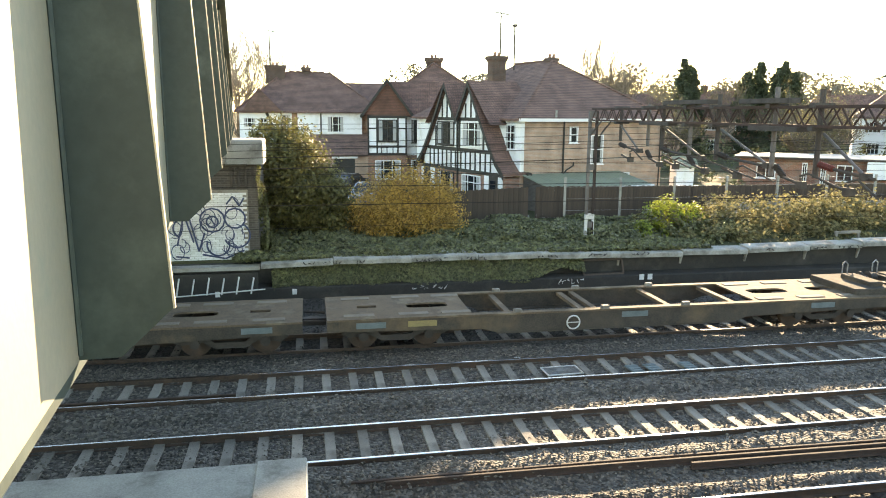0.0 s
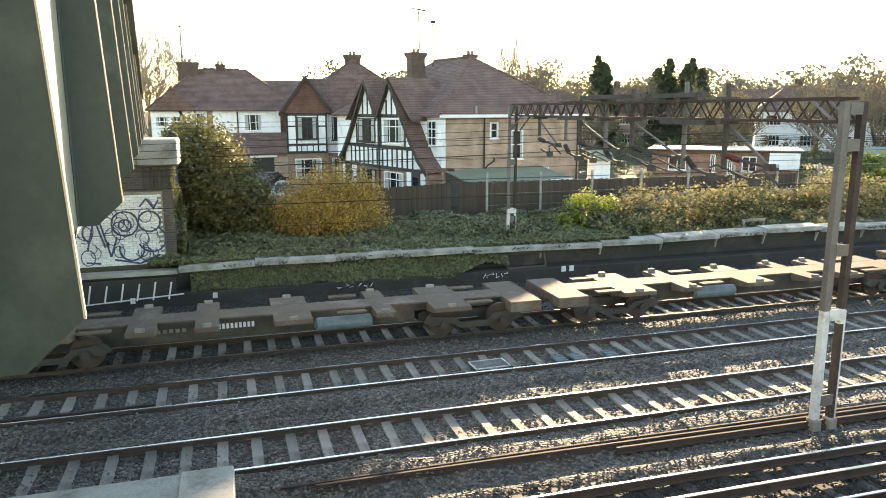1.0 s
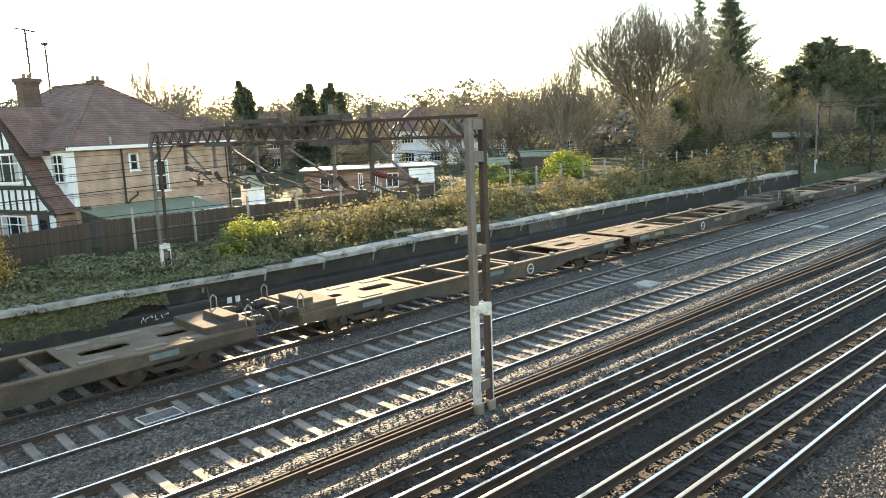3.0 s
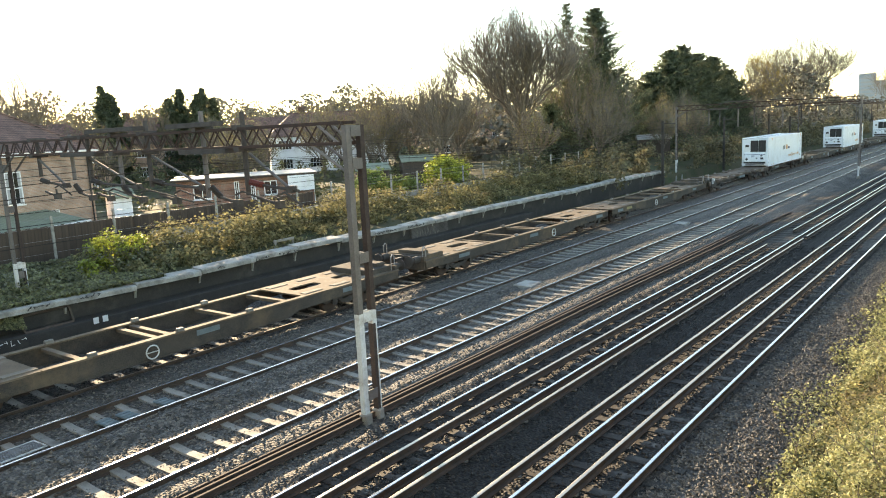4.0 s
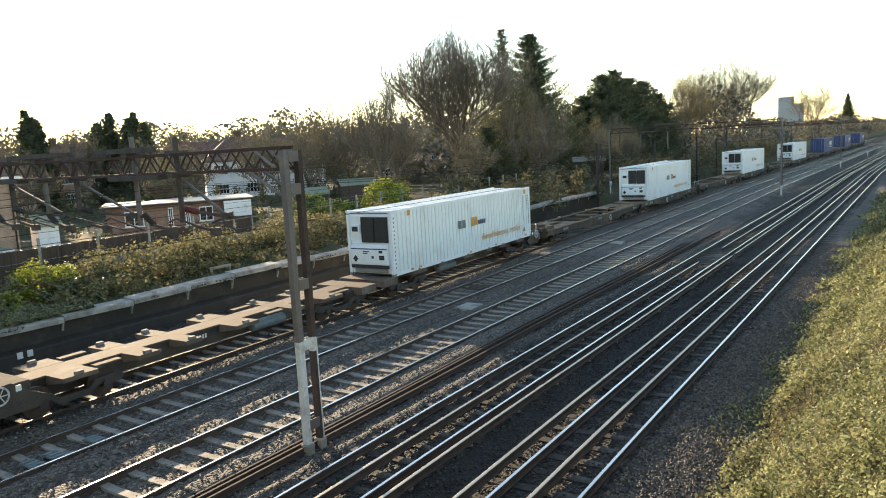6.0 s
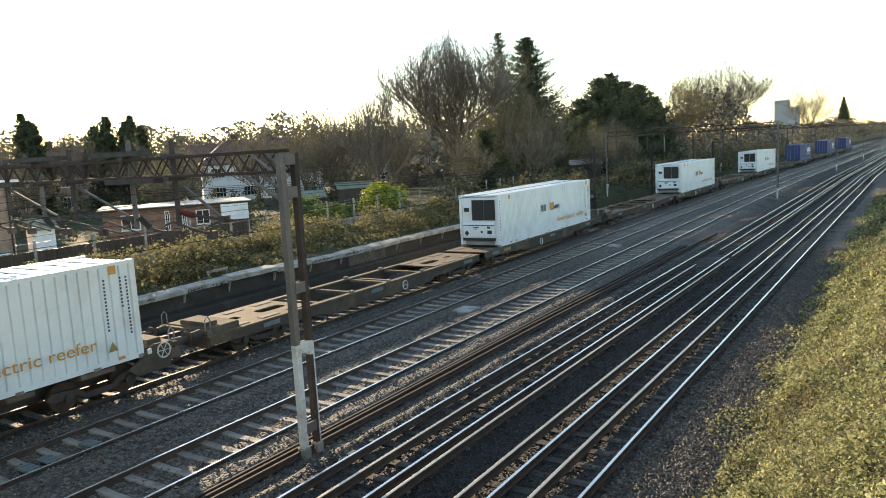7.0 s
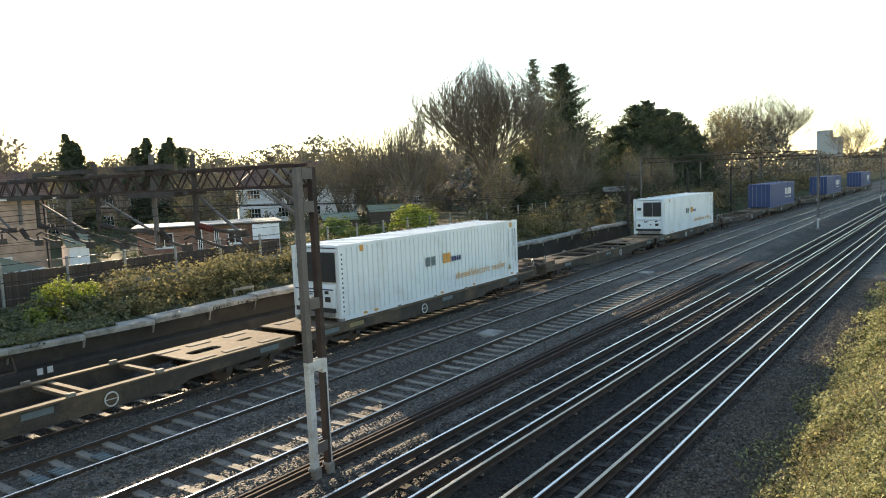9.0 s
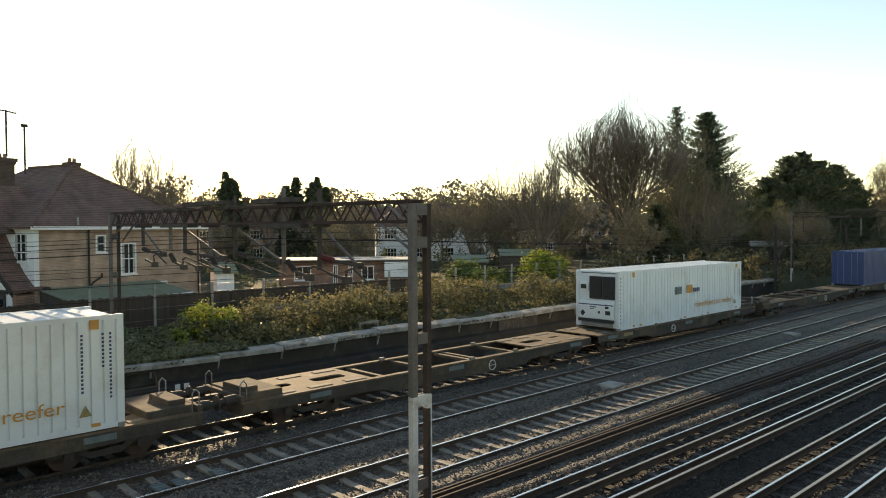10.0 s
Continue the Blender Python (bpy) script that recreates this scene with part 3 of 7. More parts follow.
def make_trackside():
    # wire grid walkway mat in track B
    t = thing("cable_grid", pose(7.45, 17.02, -0.07, 0, 0, 2) @ Matrix.Scale(0.78, 4), label="pale metal grid mat lying between the rails", category="grid mat")
    s = Shape()
    for y in (-0.36, 0.36):
        s.box(-0.62, 0.62, y - 0.02, y + 0.02, 0, 0.035)
    for x in (-0.6, 0.6):
        s.box(x - 0.02, x + 0.02, -0.36, 0.36, 0, 0.035)
    part("frame", s, WHITEP, t)
    for i in range(9):
        y = -0.32 + i * 0.08
        part("grid_bar", Shape().box(-0.6, 0.6, y - 0.008, y + 0.008, 0.008, 0.026), GALV, t)
    for x, y, w in ((26.4, 15.95, 1.0), (45, 16.0, 0.8)):
        s = Shape().box(-w / 2, w / 2, -0.4, 0.4, -0.25, 0.02, c=0.02)
        s.box(-w / 2 + 0.05, w / 2 - 0.05, -0.34, 0.34, 0.021, 0.03)
        ob = part("trough_lid", s, CONC)
        ob.matrix_basis = pose(x, y - 0.55, -0.06, 0, 0, 1)
        tagged(ob, "pale concrete access cover in the ballast", "access cover")
    s = Shape()
    s.box(-0.5, 0.5, -0.55, 0.55, -0.1, 0.03, c=0.02)
    for y in (-0.35, 0, 0.35):
        s.box(-0.4, 0.4, y - 0.05, y + 0.05, 0.03, 0.07)
    ob = part("track_plate", s, GALVDK)
    ob.matrix_basis = pose(30.2, 17.0, -0.11)
    tagged(ob, "dark steel grating between the rails", "grating")
    # pale cable on the ballast
    for x, y, r in ((6.6, 18.1, 0.25), (15.2, 12.5, 0.4)):
        s = Shape()
        pts = [(r * math.cos(a * 0.5) * (1 - a * 0.03), 0.6 * r * math.sin(a * 0.5), 0.02 + 0.10 * math.sin(a * 0.5) ** 2) for a in range(12)]
        s.path(pts, 0.014)
        ob = part("cable_loop", s, WHITE)
        ob.matrix_basis = pose(x, y, -0.2)
        tagged(ob, "loose pale cable looped on the ballast", "cable")
    # white feed boxes
    for x in (9.4, 9.9, 10.9):
        s = Shape().box(-0.16, 0.16, -0.3, 0.3, 0, 0.04, c=0.01)
        for i in range(3):
            s.box(-0.15, 0.15, -0.2 + i * 0.17, -0.13 + i * 0.17, 0.041, 0.055)
        ob = part("sleeper_pad", s, PLATE)
        ob.matrix_basis = pose(x, 16.9, -0.115)
        tagged(ob, "blue-grey rubber pad on a sleeper", "track pad", "track pads")


make_trackside()


# ---------------------------------------------------------------- disused platform beyond the freight track
K = 1.163
HM = Matrix.Translation((1.25, 0.4, 6.35)) @ Matrix.Scale(K, 4) @ Matrix.Translation((-1.25, -0.4, -6.35))


def make_platform():
    w = thing("disused_platform", label="overgrown disused platform with overhanging concrete coping slabs", category="platform", kind="structure")
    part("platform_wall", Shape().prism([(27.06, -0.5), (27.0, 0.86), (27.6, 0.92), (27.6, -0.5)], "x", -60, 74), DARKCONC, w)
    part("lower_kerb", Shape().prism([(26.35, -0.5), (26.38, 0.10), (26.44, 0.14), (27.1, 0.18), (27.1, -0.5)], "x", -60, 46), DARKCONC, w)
    rr = random.Random(4)
    x = -0.6
    while x < 72:
        L = rr.uniform(2.5, 2.95)
        z = 0.87 + 0.045 * math.sin(x * 0.33) + rr.uniform(-0.02, 0.02)
        tilt = rr.uniform(-0.9, 0.9)
        if x < 2:
            z, tilt = 0.80, -1.5
        if 24 < x < 27:
            z += 0.08
        c = Shape()
        c.prism([(-0.36, 0.0), (-0.36, 0.15), (-0.31, 0.2), (0.4, 0.23), (0.4, 0.0)], "x", 0.012, L - 0.012)
        ob = part("coping_slab", c, CONC, w)
        ob.matrix_basis = pose(x, 26.95 + rr.uniform(-0.05, 0.05), z, rr.uniform(-3, 3), tilt, rr.uniform(-0.8, 0.8))
        if x > 7:
            part("bracket", Shape().prism([(26.84, 0.84), (27.04, 0.84), (27.04, 0.42), (26.98, 0.42)], "x", x + 0.06, x + 0.13), CONC, w)
        x += L
    part("coping_rail", Shape().prism([(26.75, 0.74), (26.75, 0.88), (27.1, 0.91), (27.1, 0.74)], "x", -8.5, -0.65), CONC, w)
    part("brick_patch", Shape().box(33.0, 36.5, 26.9, 27.05, -0.2, 0.86), BRICKDK, w)
    # sprayed strokes on the coping and the wall
    rr = random.Random(9)

    def tag(x, z, y, width, height, material, n=5, r=0.016):
        s = Shape()
        step = width / n
        for i in range(n):
            p = [(x + i * step + rr.uniform(0, step), y, z + rr.uniform(0, height)) for _ in range(4)]
            s.path(p, r, n=4)
        part("sprayed_stroke", s, material, w)

    for x, wd in ((0.9, 0.5), (1.6, 0.8), (2.8, 0.4), (3.3, 0.55), (4.3, 1.4), (5.3, 1.0), (6.8, 1.0), (9.8, 0.9), (11.9, 0.8), (13.7, 0.8), (19.6, 0.8), (21.1, 1.4), (23.0, 1.2), (29.5, 1.8), (32.3, 1.5)):
        tag(x, 0.90, 26.565, wd, 0.14, TIMBER, n=max(3, int(wd * 6)), r=0.016)
    s = Shape()
    x0, y, z = -3.65, 26.33, -0.30
    for k in range(6):
        a = 0.12 + 0.44 * k
        s.path([(x0 + a * K, y, z + 0.27), (x0 + (a + 0.1) * K, y, z + 0.9 - 0.04 * (k % 2))], 0.03, n=5)
    s.path([(x0 + 0.05 * K, y, z + 0.24), (x0 + 2.75 * K, y, z + 0.42)], 0.026, n=5)
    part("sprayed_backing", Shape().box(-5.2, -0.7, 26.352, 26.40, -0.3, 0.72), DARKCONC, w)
    part("sprayed_stroke", s, WHITE, w)
    for x in (-2.2, 0.5):
        part("sprayed_stroke", Shape().box(x, x + 0.16, 26.34, 26.352, -0.12, 0.08), WHITE, w)
    for x in (14.0, 14.35):
        part("notice_plate", Shape().box(x, x + 0.2, 26.34, 26.352, -0.05, 0.18), WHITE, w)
    tag(10.6, -0.12, 26.36, 1.1, 0.22, WHITE, n=6, r=0.012)
    tag(33.4, 0.1, 26.88, 2.2, 0.6, CONC_SL, n=9, r=0.011)
    tag(4.9, -0.15, 26.36, 1.4, 0.22, WHITE, n=6, r=0.008)
    f = thing("metal_frame", pose(12.6, 26.62, 0.16, -24, 0, 2), label="rusty rectangular frame leaning on the platform face", category="frame")
    for z in (0, 0.6):
        part("frame_bar", Shape().box(-0.85, 0.85, -0.04, 0.04, z - 0.04, z + 0.04), FENCE, f)
    for x in (-0.85, 0.85):
        part("frame_bar", Shape().box(x - 0.039, x + 0.039, -0.039, 0.039, 0.04, 0.56), FENCE, f)
    h = thing("concrete_hurdle", pose(24.0, 28.0, 0.9), label="small concrete post and rail hurdle on the platform", category="barrier")
    part("post", Shape().box(-0.05, 0.05, -0.05, 0.05, 0, 0.5, c=0.01), CONC_SL, h)
    part("post", Shape().box(1.05, 1.15, -0.05, 0.05, 0, 0.5, c=0.01), CONC_SL, h)
    part("rail_bar", Shape().box(-0.08, 1.18, -0.045, 0.045, 0.4, 0.52, c=0.01), CONC_SL, h)


make_platform()


# ---------------------------------------------------------------- bridge
BR = pose(0.654, 0.28, 0, 0, 0, 4.86)


def girder_top(y):
    return 6.75 + 3.4 * math.sin(min(1, max(0, 25 - y) / 17) * math.pi / 2)


def make_bridge():
    b = thing("bridge_girder", BR, label="steel plate girder bridge painted pale with dark green stiffeners", category="bridge", kind="structure")
    prof = [(-9, 5.6), (25, 5.6), (25, 6.75)] + [(24.5 - i * 1.0, girder_top(24.5 - i * 1.0)) for i in range(1, 33)]
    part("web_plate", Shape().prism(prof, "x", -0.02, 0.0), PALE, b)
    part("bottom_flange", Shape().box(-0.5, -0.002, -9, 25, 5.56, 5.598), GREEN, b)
    top = Shape()
    for p, q in zip(prof[2:-1], prof[3:]):
        top.add([(-0.3, p[0], p[1]), (0.30, p[0], p[1]), (0.30, q[0], q[1]), (-0.3, q[0], q[1]), (-0.3, p[0], p[1] + 0.05), (0.30, p[0], p[1] + 0.05), (0.30, q[0], q[1] + 0.05), (-0.3, q[0], q[1] + 0.05)], [(0, 1, 2, 3), (7, 6, 5, 4), (1, 5, 6, 2), (0, 3, 7, 4)])
    part("top_flange", top, GREEN, b)
    for k in range(-2, 8):
        y = 2.41 + 3.16 * k
        zt = girder_top(y) - 0.02
        e0, e1 = 0.30, 0.30 - 0.05 * (zt - 5.76)
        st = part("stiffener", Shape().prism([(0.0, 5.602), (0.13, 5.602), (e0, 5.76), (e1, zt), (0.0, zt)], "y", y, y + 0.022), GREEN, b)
        # thin strip along the edge, coloured as if the sun caught it
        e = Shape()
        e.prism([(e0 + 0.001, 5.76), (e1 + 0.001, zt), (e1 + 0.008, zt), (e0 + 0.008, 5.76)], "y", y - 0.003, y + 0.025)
        part("stiffener_edge", e, EDGE_LIT, st, "pale edge strip with sunlight put into its colour")
        part("weld_bead", Shape().tube((0.006, y - 0.004, 5.62), (0.006, y - 0.004, zt), 0.010, n=5), GREEN, st)
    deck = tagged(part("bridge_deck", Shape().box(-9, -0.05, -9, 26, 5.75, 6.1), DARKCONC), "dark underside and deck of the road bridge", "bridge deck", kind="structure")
    deck.matrix_basis = BR
    # pier block between the tracks
    p = Shape()
    p.box(-8, 1.05, 10.9, 12.4, -0.5, 0.36, c=0.05)
    tagged(part("pier_footing", p, CONC), "weathered concrete footing beside the track with a cast joint", "footing", kind="structure")
    part("footing_cap", Shape().box(0.18, 1.04, 10.92, 12.38, 0.362, 0.40, c=0.02), CONC).parent = bpy.data.objects["pier_footing"]
    # abutment beyond the tracks
    a = thing("abutment", HM, label="brick bridge abutment with white painted panel and sprayed strokes", category="abutment", kind="structure")
    part("core", Shape().box(-14, -0.72, 24.05, 31, 1.0, 4.75), BRICKDK, a)
    part("wing_wall", Shape().box(-0.72, -0.42, 24.02, 30, 1.0, 4.72), BRICKDK, a)
    part("bearing_pad", Shape().box(-1.35, -0.2, 23.8, 25.6, 4.76, 5.54, c=0.05), CONC, a)
    part("bearing_shelf", Shape().box(-14, -1.36, 23.9, 25.6, 4.76, 5.3, c=0.03), CONC, a)
    bm = Shape().box(0, 0.215, 0, 0.1, 0, 0.065, c=0.006).mesh("brick", WHITEBRICK)
    back = part("painted_backing", Shape().box(-3.4, -0.73, 24.0, 24.05, 1.6, 3.95), CONC_SL, a)
    rr = random.Random(2)
    for j in range(30):
        for i in range(11):
            x = -3.35 + i * 0.225 + (0.1125 if j % 2 else 0)
            ob = new("brick", bm)
            ob.parent = a
            ob.matrix_basis = pose(x, 23.965 + rr.uniform(-0.006, 0.006), 1.62 + j * 0.075)
    # flowing dark strokes over the white panel
    s = Shape()
    y = 23.955
    C = lambda cx, cz, r, a0, a1, sx=1.0: [(cx + r * sx * math.cos(radians(a0 + (a1 - a0) * i / 12)), y, cz + r * math.sin(radians(a0 + (a1 - a0) * i / 12))) for i in range(13)]
    for pth in (C(-1.85, 3.0, 0.38, 0, 360), C(-1.85, 2.95, 0.18, 0, 360), C(-1.15, 3.05, 0.32, 30, 400), C(-1.1, 2.5, 0.4, 200, 420), [(-2.95, y, 2.2), (-2.7, y, 3.2), (-2.45, y, 2.3)], [(-2.6, y, 3.3), (-2.3, y, 2.0), (-2.1, y, 2.6)], C(-1.7, 2.2, 0.35, 160, 380), [(-2.2, y, 1.9), (-1.5, y, 1.75), (-0.9, y, 2.0)], [(-1.4, y, 3.5), (-1.2, y, 3.75), (-1.0, y, 3.45), (-0.85, y, 3.7)], [(-3.0, y, 1.85), (-2.6, y, 1.8)], C(-2.75, 2.75, 0.3, 60, 250)):
        s.path(pth, 0.034, n=4)
    for i in range(26):
        cx, cz = rr.uniform(-3.0, -0.95), rr.uniform(1.85, 3.6)
        s.path(C(cx, cz, rr.uniform(0.1, 0.3), rr.uniform(0, 360), rr.uniform(400, 560), 0.8), 0.016, n=4)
    part("sprayed_stroke", s, NAVY, a)
    for i in range(4):
        part("upright_bar", Shape().box(-1.25 + i * 0.22, -1.17 + i * 0.22, 23.98, 24.04, 4.0, 4.7), GALVDK, a)


make_bridge()


# ---------------------------------------------------------------- overhead line
def lattice(s, x0, x1, z0, z1, y0, y1, n, r=0.045):
    for x in (x0, x1):
        for z in (z0, z1):
            s.box(x - r, x + r, y0, y1, z - r, z + r)
    d = (y1 - y0) / n
    for i in range(n):
        a, b = y0 + i * d, y0 + (i + 1) * d
        m = (a + b) / 2
        for x in (x0, x1):
            s.tube((x, a, z0), (x, m, z1), 0.02, n=4)
            s.tube((x, m, z1), (x, b, z0), 0.02, n=4)
        s.tube((x0, a, z1), (x1, m, z1), 0.02, n=4)
        s.tube((x0, a, z0), (x1, b, z0), 0.02, n=4)


def channel(x, y, w, d, t):
    """Outline of a channel or I section, in (x, y)."""
    return [(x - w, y - d), (x + w, y - d), (x + w, y + d), (x + w - t, y + d), (x + w - t, y - d + t), (x - w + t, y - d + t), (x - w + t, y + d), (x - w, y + d)]


def mast(parent, x, y, z0, z1, band, sep=0.42, w=0.078, d=0.07):
    for k, dx in enumerate((0, sep)):
        ww = w if k == 0 else w * 0.85
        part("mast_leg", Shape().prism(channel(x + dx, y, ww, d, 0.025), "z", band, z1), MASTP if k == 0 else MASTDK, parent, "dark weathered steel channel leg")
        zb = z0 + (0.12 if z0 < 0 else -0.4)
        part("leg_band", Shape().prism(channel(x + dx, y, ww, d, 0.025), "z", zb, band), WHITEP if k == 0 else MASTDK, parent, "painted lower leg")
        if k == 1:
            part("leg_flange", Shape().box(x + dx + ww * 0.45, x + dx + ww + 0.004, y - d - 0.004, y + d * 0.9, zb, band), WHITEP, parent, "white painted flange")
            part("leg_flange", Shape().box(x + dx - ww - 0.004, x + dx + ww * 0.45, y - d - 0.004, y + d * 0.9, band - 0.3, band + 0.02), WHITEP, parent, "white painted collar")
        part("mast_base", Shape().box(x + dx - ww - 0.03, x + dx + ww + 0.03, y - 0.13, y + 0.13, z0 - 0.3, z0 + 0.14, c=0.03), CONC_SL, parent) if z0 < 0 else None
    for z, mi in ((z1 - 0.14, 0), (z1 - 0.85, 0), (z0 + (z1 - z0) * 0.56, 0), (band - 0.1, 1), (z0 + 0.55, 0)):
        for sd in (-1, 1):
            part("batten_plate", Shape().box(x + 0.06, x + sep - 0.055, y + sd * d - 0.012, y + sd * d + 0.012, z - 0.11, z + 0.13), WHITEP if mi else MASTP, parent)


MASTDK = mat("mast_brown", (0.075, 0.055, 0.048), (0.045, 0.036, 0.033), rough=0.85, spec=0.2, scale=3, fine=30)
BOOMP = mat("boom_steel", (0.085, 0.055, 0.045), (0.05, 0.038, 0.034), rough=0.85, spec=0.2, scale=4, fine=40)
BLACKISH = mat("dark_insulator", (0.045, 0.035, 0.03), (0.03, 0.025, 0.022), rough=0.4, bump=0)


def insulator(s, p, q, n=7):
    p, q = Vector(p), Vector(q)
    d = q - p
    for i in range(n):
        a = p + d * (i / n)
        s.tube(a, a + d * (0.35 / n), 0.085, 0.07, n=8)
        s.tube(a + d * (0.35 / n), a + d * (1 / n), 0.03, n=6)


def gantry(x, y0, y1, zbase, ztop=6.5, detail=True):
    g = thing("catenary_gantry", label="steel overhead line gantry with lattice boom and twin-leg masts", category="gantry", group="catenary gantries")
    mast(g, x, y0, -0.15, ztop, 2.35 if detail else 0.9)
    mast(g, x, y1, zbase, ztop, zbase + 1.0, 0.3, 0.05)
    s = Shape()
    lattice(s, x + 0.02, x + 0.44, ztop - 0.39, ztop + 0.06, y0 + 0.15, y1 - 0.15, 22, 0.034)
    part("boom", s, BOOMP, g, "brown lattice boom")
    for xx in (x + 0.02, x + 0.44):
        part("knee_brace", Shape().tube((xx, y0 + 0.1, ztop - 1.0), (xx, y0 + 1.2, ztop - 0.38), 0.035, n=5), MASTP, g)
        part("knee_brace", Shape().tube((xx, y0 + 0.1, ztop - 0.5), (xx, y0 + 0.9, ztop + 0.04), 0.035, n=5), MASTP, g)
        part("knee_brace", Shape().tube((xx, y1 - 0.1, ztop - 1.0), (xx, y1 - 1.2, ztop - 0.38), 0.035, n=5), MASTP, g)
    drops = [(15.52, 7.02, 4.95), (17.2, 7.12, 4.85), (19.85, 7.0, 5.1), (21.4, 6.75, 5.0), (23.2, 6.8, 5.2), (24.3, 6.75, 5.3), (26.6, 6.7, 5.4)]
    for i, (y, zt, zb) in enumerate(drops):
        if y > y1 - 0.5:
            continue
        part("drop_tube", Shape().tube((x + 0.22, y, zb), (x + 0.22, y, zt), 0.065, n=8), MASTP if i % 2 else GALVDK, g)
        for zc in (ztop - 0.5, ztop + 0.04):
            part("drop_clamp", Shape().box(x - 0.05, x + 0.5, y - 0.09, y + 0.09, zc, zc + 0.11), GALVDK, g)
    for y0b, y1b, z in ((16.3, 18.4, ztop + 0.16), (20.0, 22.7, ztop + 0.18), (15.9, 17.9, ztop - 0.53), (22.3, 24.4, ztop - 0.5)):
        if y1b < y1:
            part("cable_tray", Shape().box(x - 0.1, x + 0.25, y0b, y1b, z, z + 0.12, c=0.01), GALVDK, g)
    if not detail:
        return g
    # cantilevers: slanting tie, insulator, horizontal arm, dropper and steady arm over each track
    for n, (tip, root, zc) in enumerate(((13.61, 15.4, 4.72), (14.4, 17.0, 4.72), (17.05, 19.7, 4.72), (17.9, 21.4, 4.72), (20.3, 23.2, 4.72), (21.2, 24.3, 4.75), (24.6, 26.6, 4.8))):
        zr = 5.4
        xx = x + 0.22
        ins = Shape()
        if n % 2 == 0:
            insulator(ins, (xx, root - 0.02, zr - 0.12), (xx, root - 0.5, zr - 0.2))
            part("tie_tube", Shape().tube((xx - 0.05, root - 0.1, ztop - 0.55), (xx - 0.05, tip + 0.35, zr - 0.22), 0.036, n=6), MASTP, g)
            arm = Shape().tube((xx, root - 0.5, zr - 0.2), (xx, tip + 0.05, zr - 0.32), 0.042, n=6)
            arm.box(xx - 0.08, xx + 0.08, tip + 0.2, tip + 0.42, zr - 0.36, zr - 0.2)
            part("cantilever_arm", arm, GALVDK, g)
        else:
            insulator(ins, (xx, root, zr - 0.28), (xx - 0.05, root - 0.42, zr - 0.52))
        part("insulator", ins, INSUL if n == 0 else BLACKISH, g, "ribbed insulator")
        reg = Shape()
        reg.tube((xx - 0.05, root - 0.3, zr - 0.5), (xx - 0.05, root - 1.15, zr - 0.66), 0.04, n=6)
        reg.box(xx - 0.13, xx + 0.03, root - 1.2, root - 0.98, zr - 0.74, zr - 0.56)
        reg.tube((xx - 0.05, root - 1.05, zr - 0.66), (xx - 0.05, root - 1.05, zc + 0.2), 0.03, n=6)
        part("registration_arm", reg, GALVDK, g)
        st = Shape().path([(xx - 0.08, root - 1.05, zc + 0.24), (xx - 0.08, root - 1.35, zc + 0.33), (xx - 0.1, tip - 0.15, zc + 0.02)], 0.026, n=6)
        part("steady_arm", st, GALVDK, g)
    return g


gantry(12.79, 11.75, 29.2, 1.2, 6.55)
for gx in (79.0, 130.0, 176.0, 230.0):
    gantry(gx, 11.45 + curve(gx, 12.6), 28.5 + curve(gx), 0.7, 7.3, detail=False)


def wire(pts, r):
    """One continuous square wire along the line."""
    s = Shape()
    for p in pts:
        s.v += [(p[0], p[1] - r, p[2]), (p[0], p[1], p[2] - r), (p[0], p[1] + r, p[2]), (p[0], p[1], p[2] + r)]
    n = len(pts)
    s.f = [(4 * k + i, 4 * k + 4 + i, 4 * k + 4 + (i + 1) % 4, 4 * k + (i + 1) % 4) for k in range(n - 1) for i in range(4)] + [(0, 1, 2, 3), (4 * n - 1, 4 * n - 2, 4 * n - 3, 4 * n - 4)]
    s.mi = [0] * len(s.f)
    return s


def make_wires():
    t = thing("overhead_wires", label="thin dark contact and catenary wires strung along the tracks", category="wires")
    spans = [-62, 13, 79.3, 130.3, 176.3, 230.3, 320]
    for yc in (13.61, 17.05, 20.3, 24.6):
        cw = wire([(x, yc + curve(x, yc) + (0.15 if i % 2 else -0.15), 4.72) for i, x in enumerate(spans)], 0.0075)
        pts = []
        for a, b in zip(spans[:-1], spans[1:]):
            for k in range(8):
                u = k / 8
                pts.append((a + (b - a) * u, yc, 5.75 - 2.6 * u * (1 - u)))
        pts = [(p[0], p[1] + curve(p[0], p[1]), p[2]) for p in pts]
        cat = wire(pts, 0.008)
        for p in pts[1:24:2]:
            part("dropper", Shape().tube((p[0], p[1], 4.72), p, 0.004, n=3), WIRE, t)
        part("contact_wire", cw, WIRE, t)
        part("catenary_wire", cat, WIRE, t)
    for y, z in ((27.6, 5.9), (28.6, 5.2), (28.9, 4.4), (26.2, 6.1), (27.2, 2.3)):
        w = wire([(-62, y, z), (-24, y, z - 0.35), (13, y, z), (46, y, z - 0.35), (79, y, z), (105, y, z - 0.2), (130, y, z)], 0.007)
        part("feeder_wire", bent(w), WIRE, t)


make_wires()


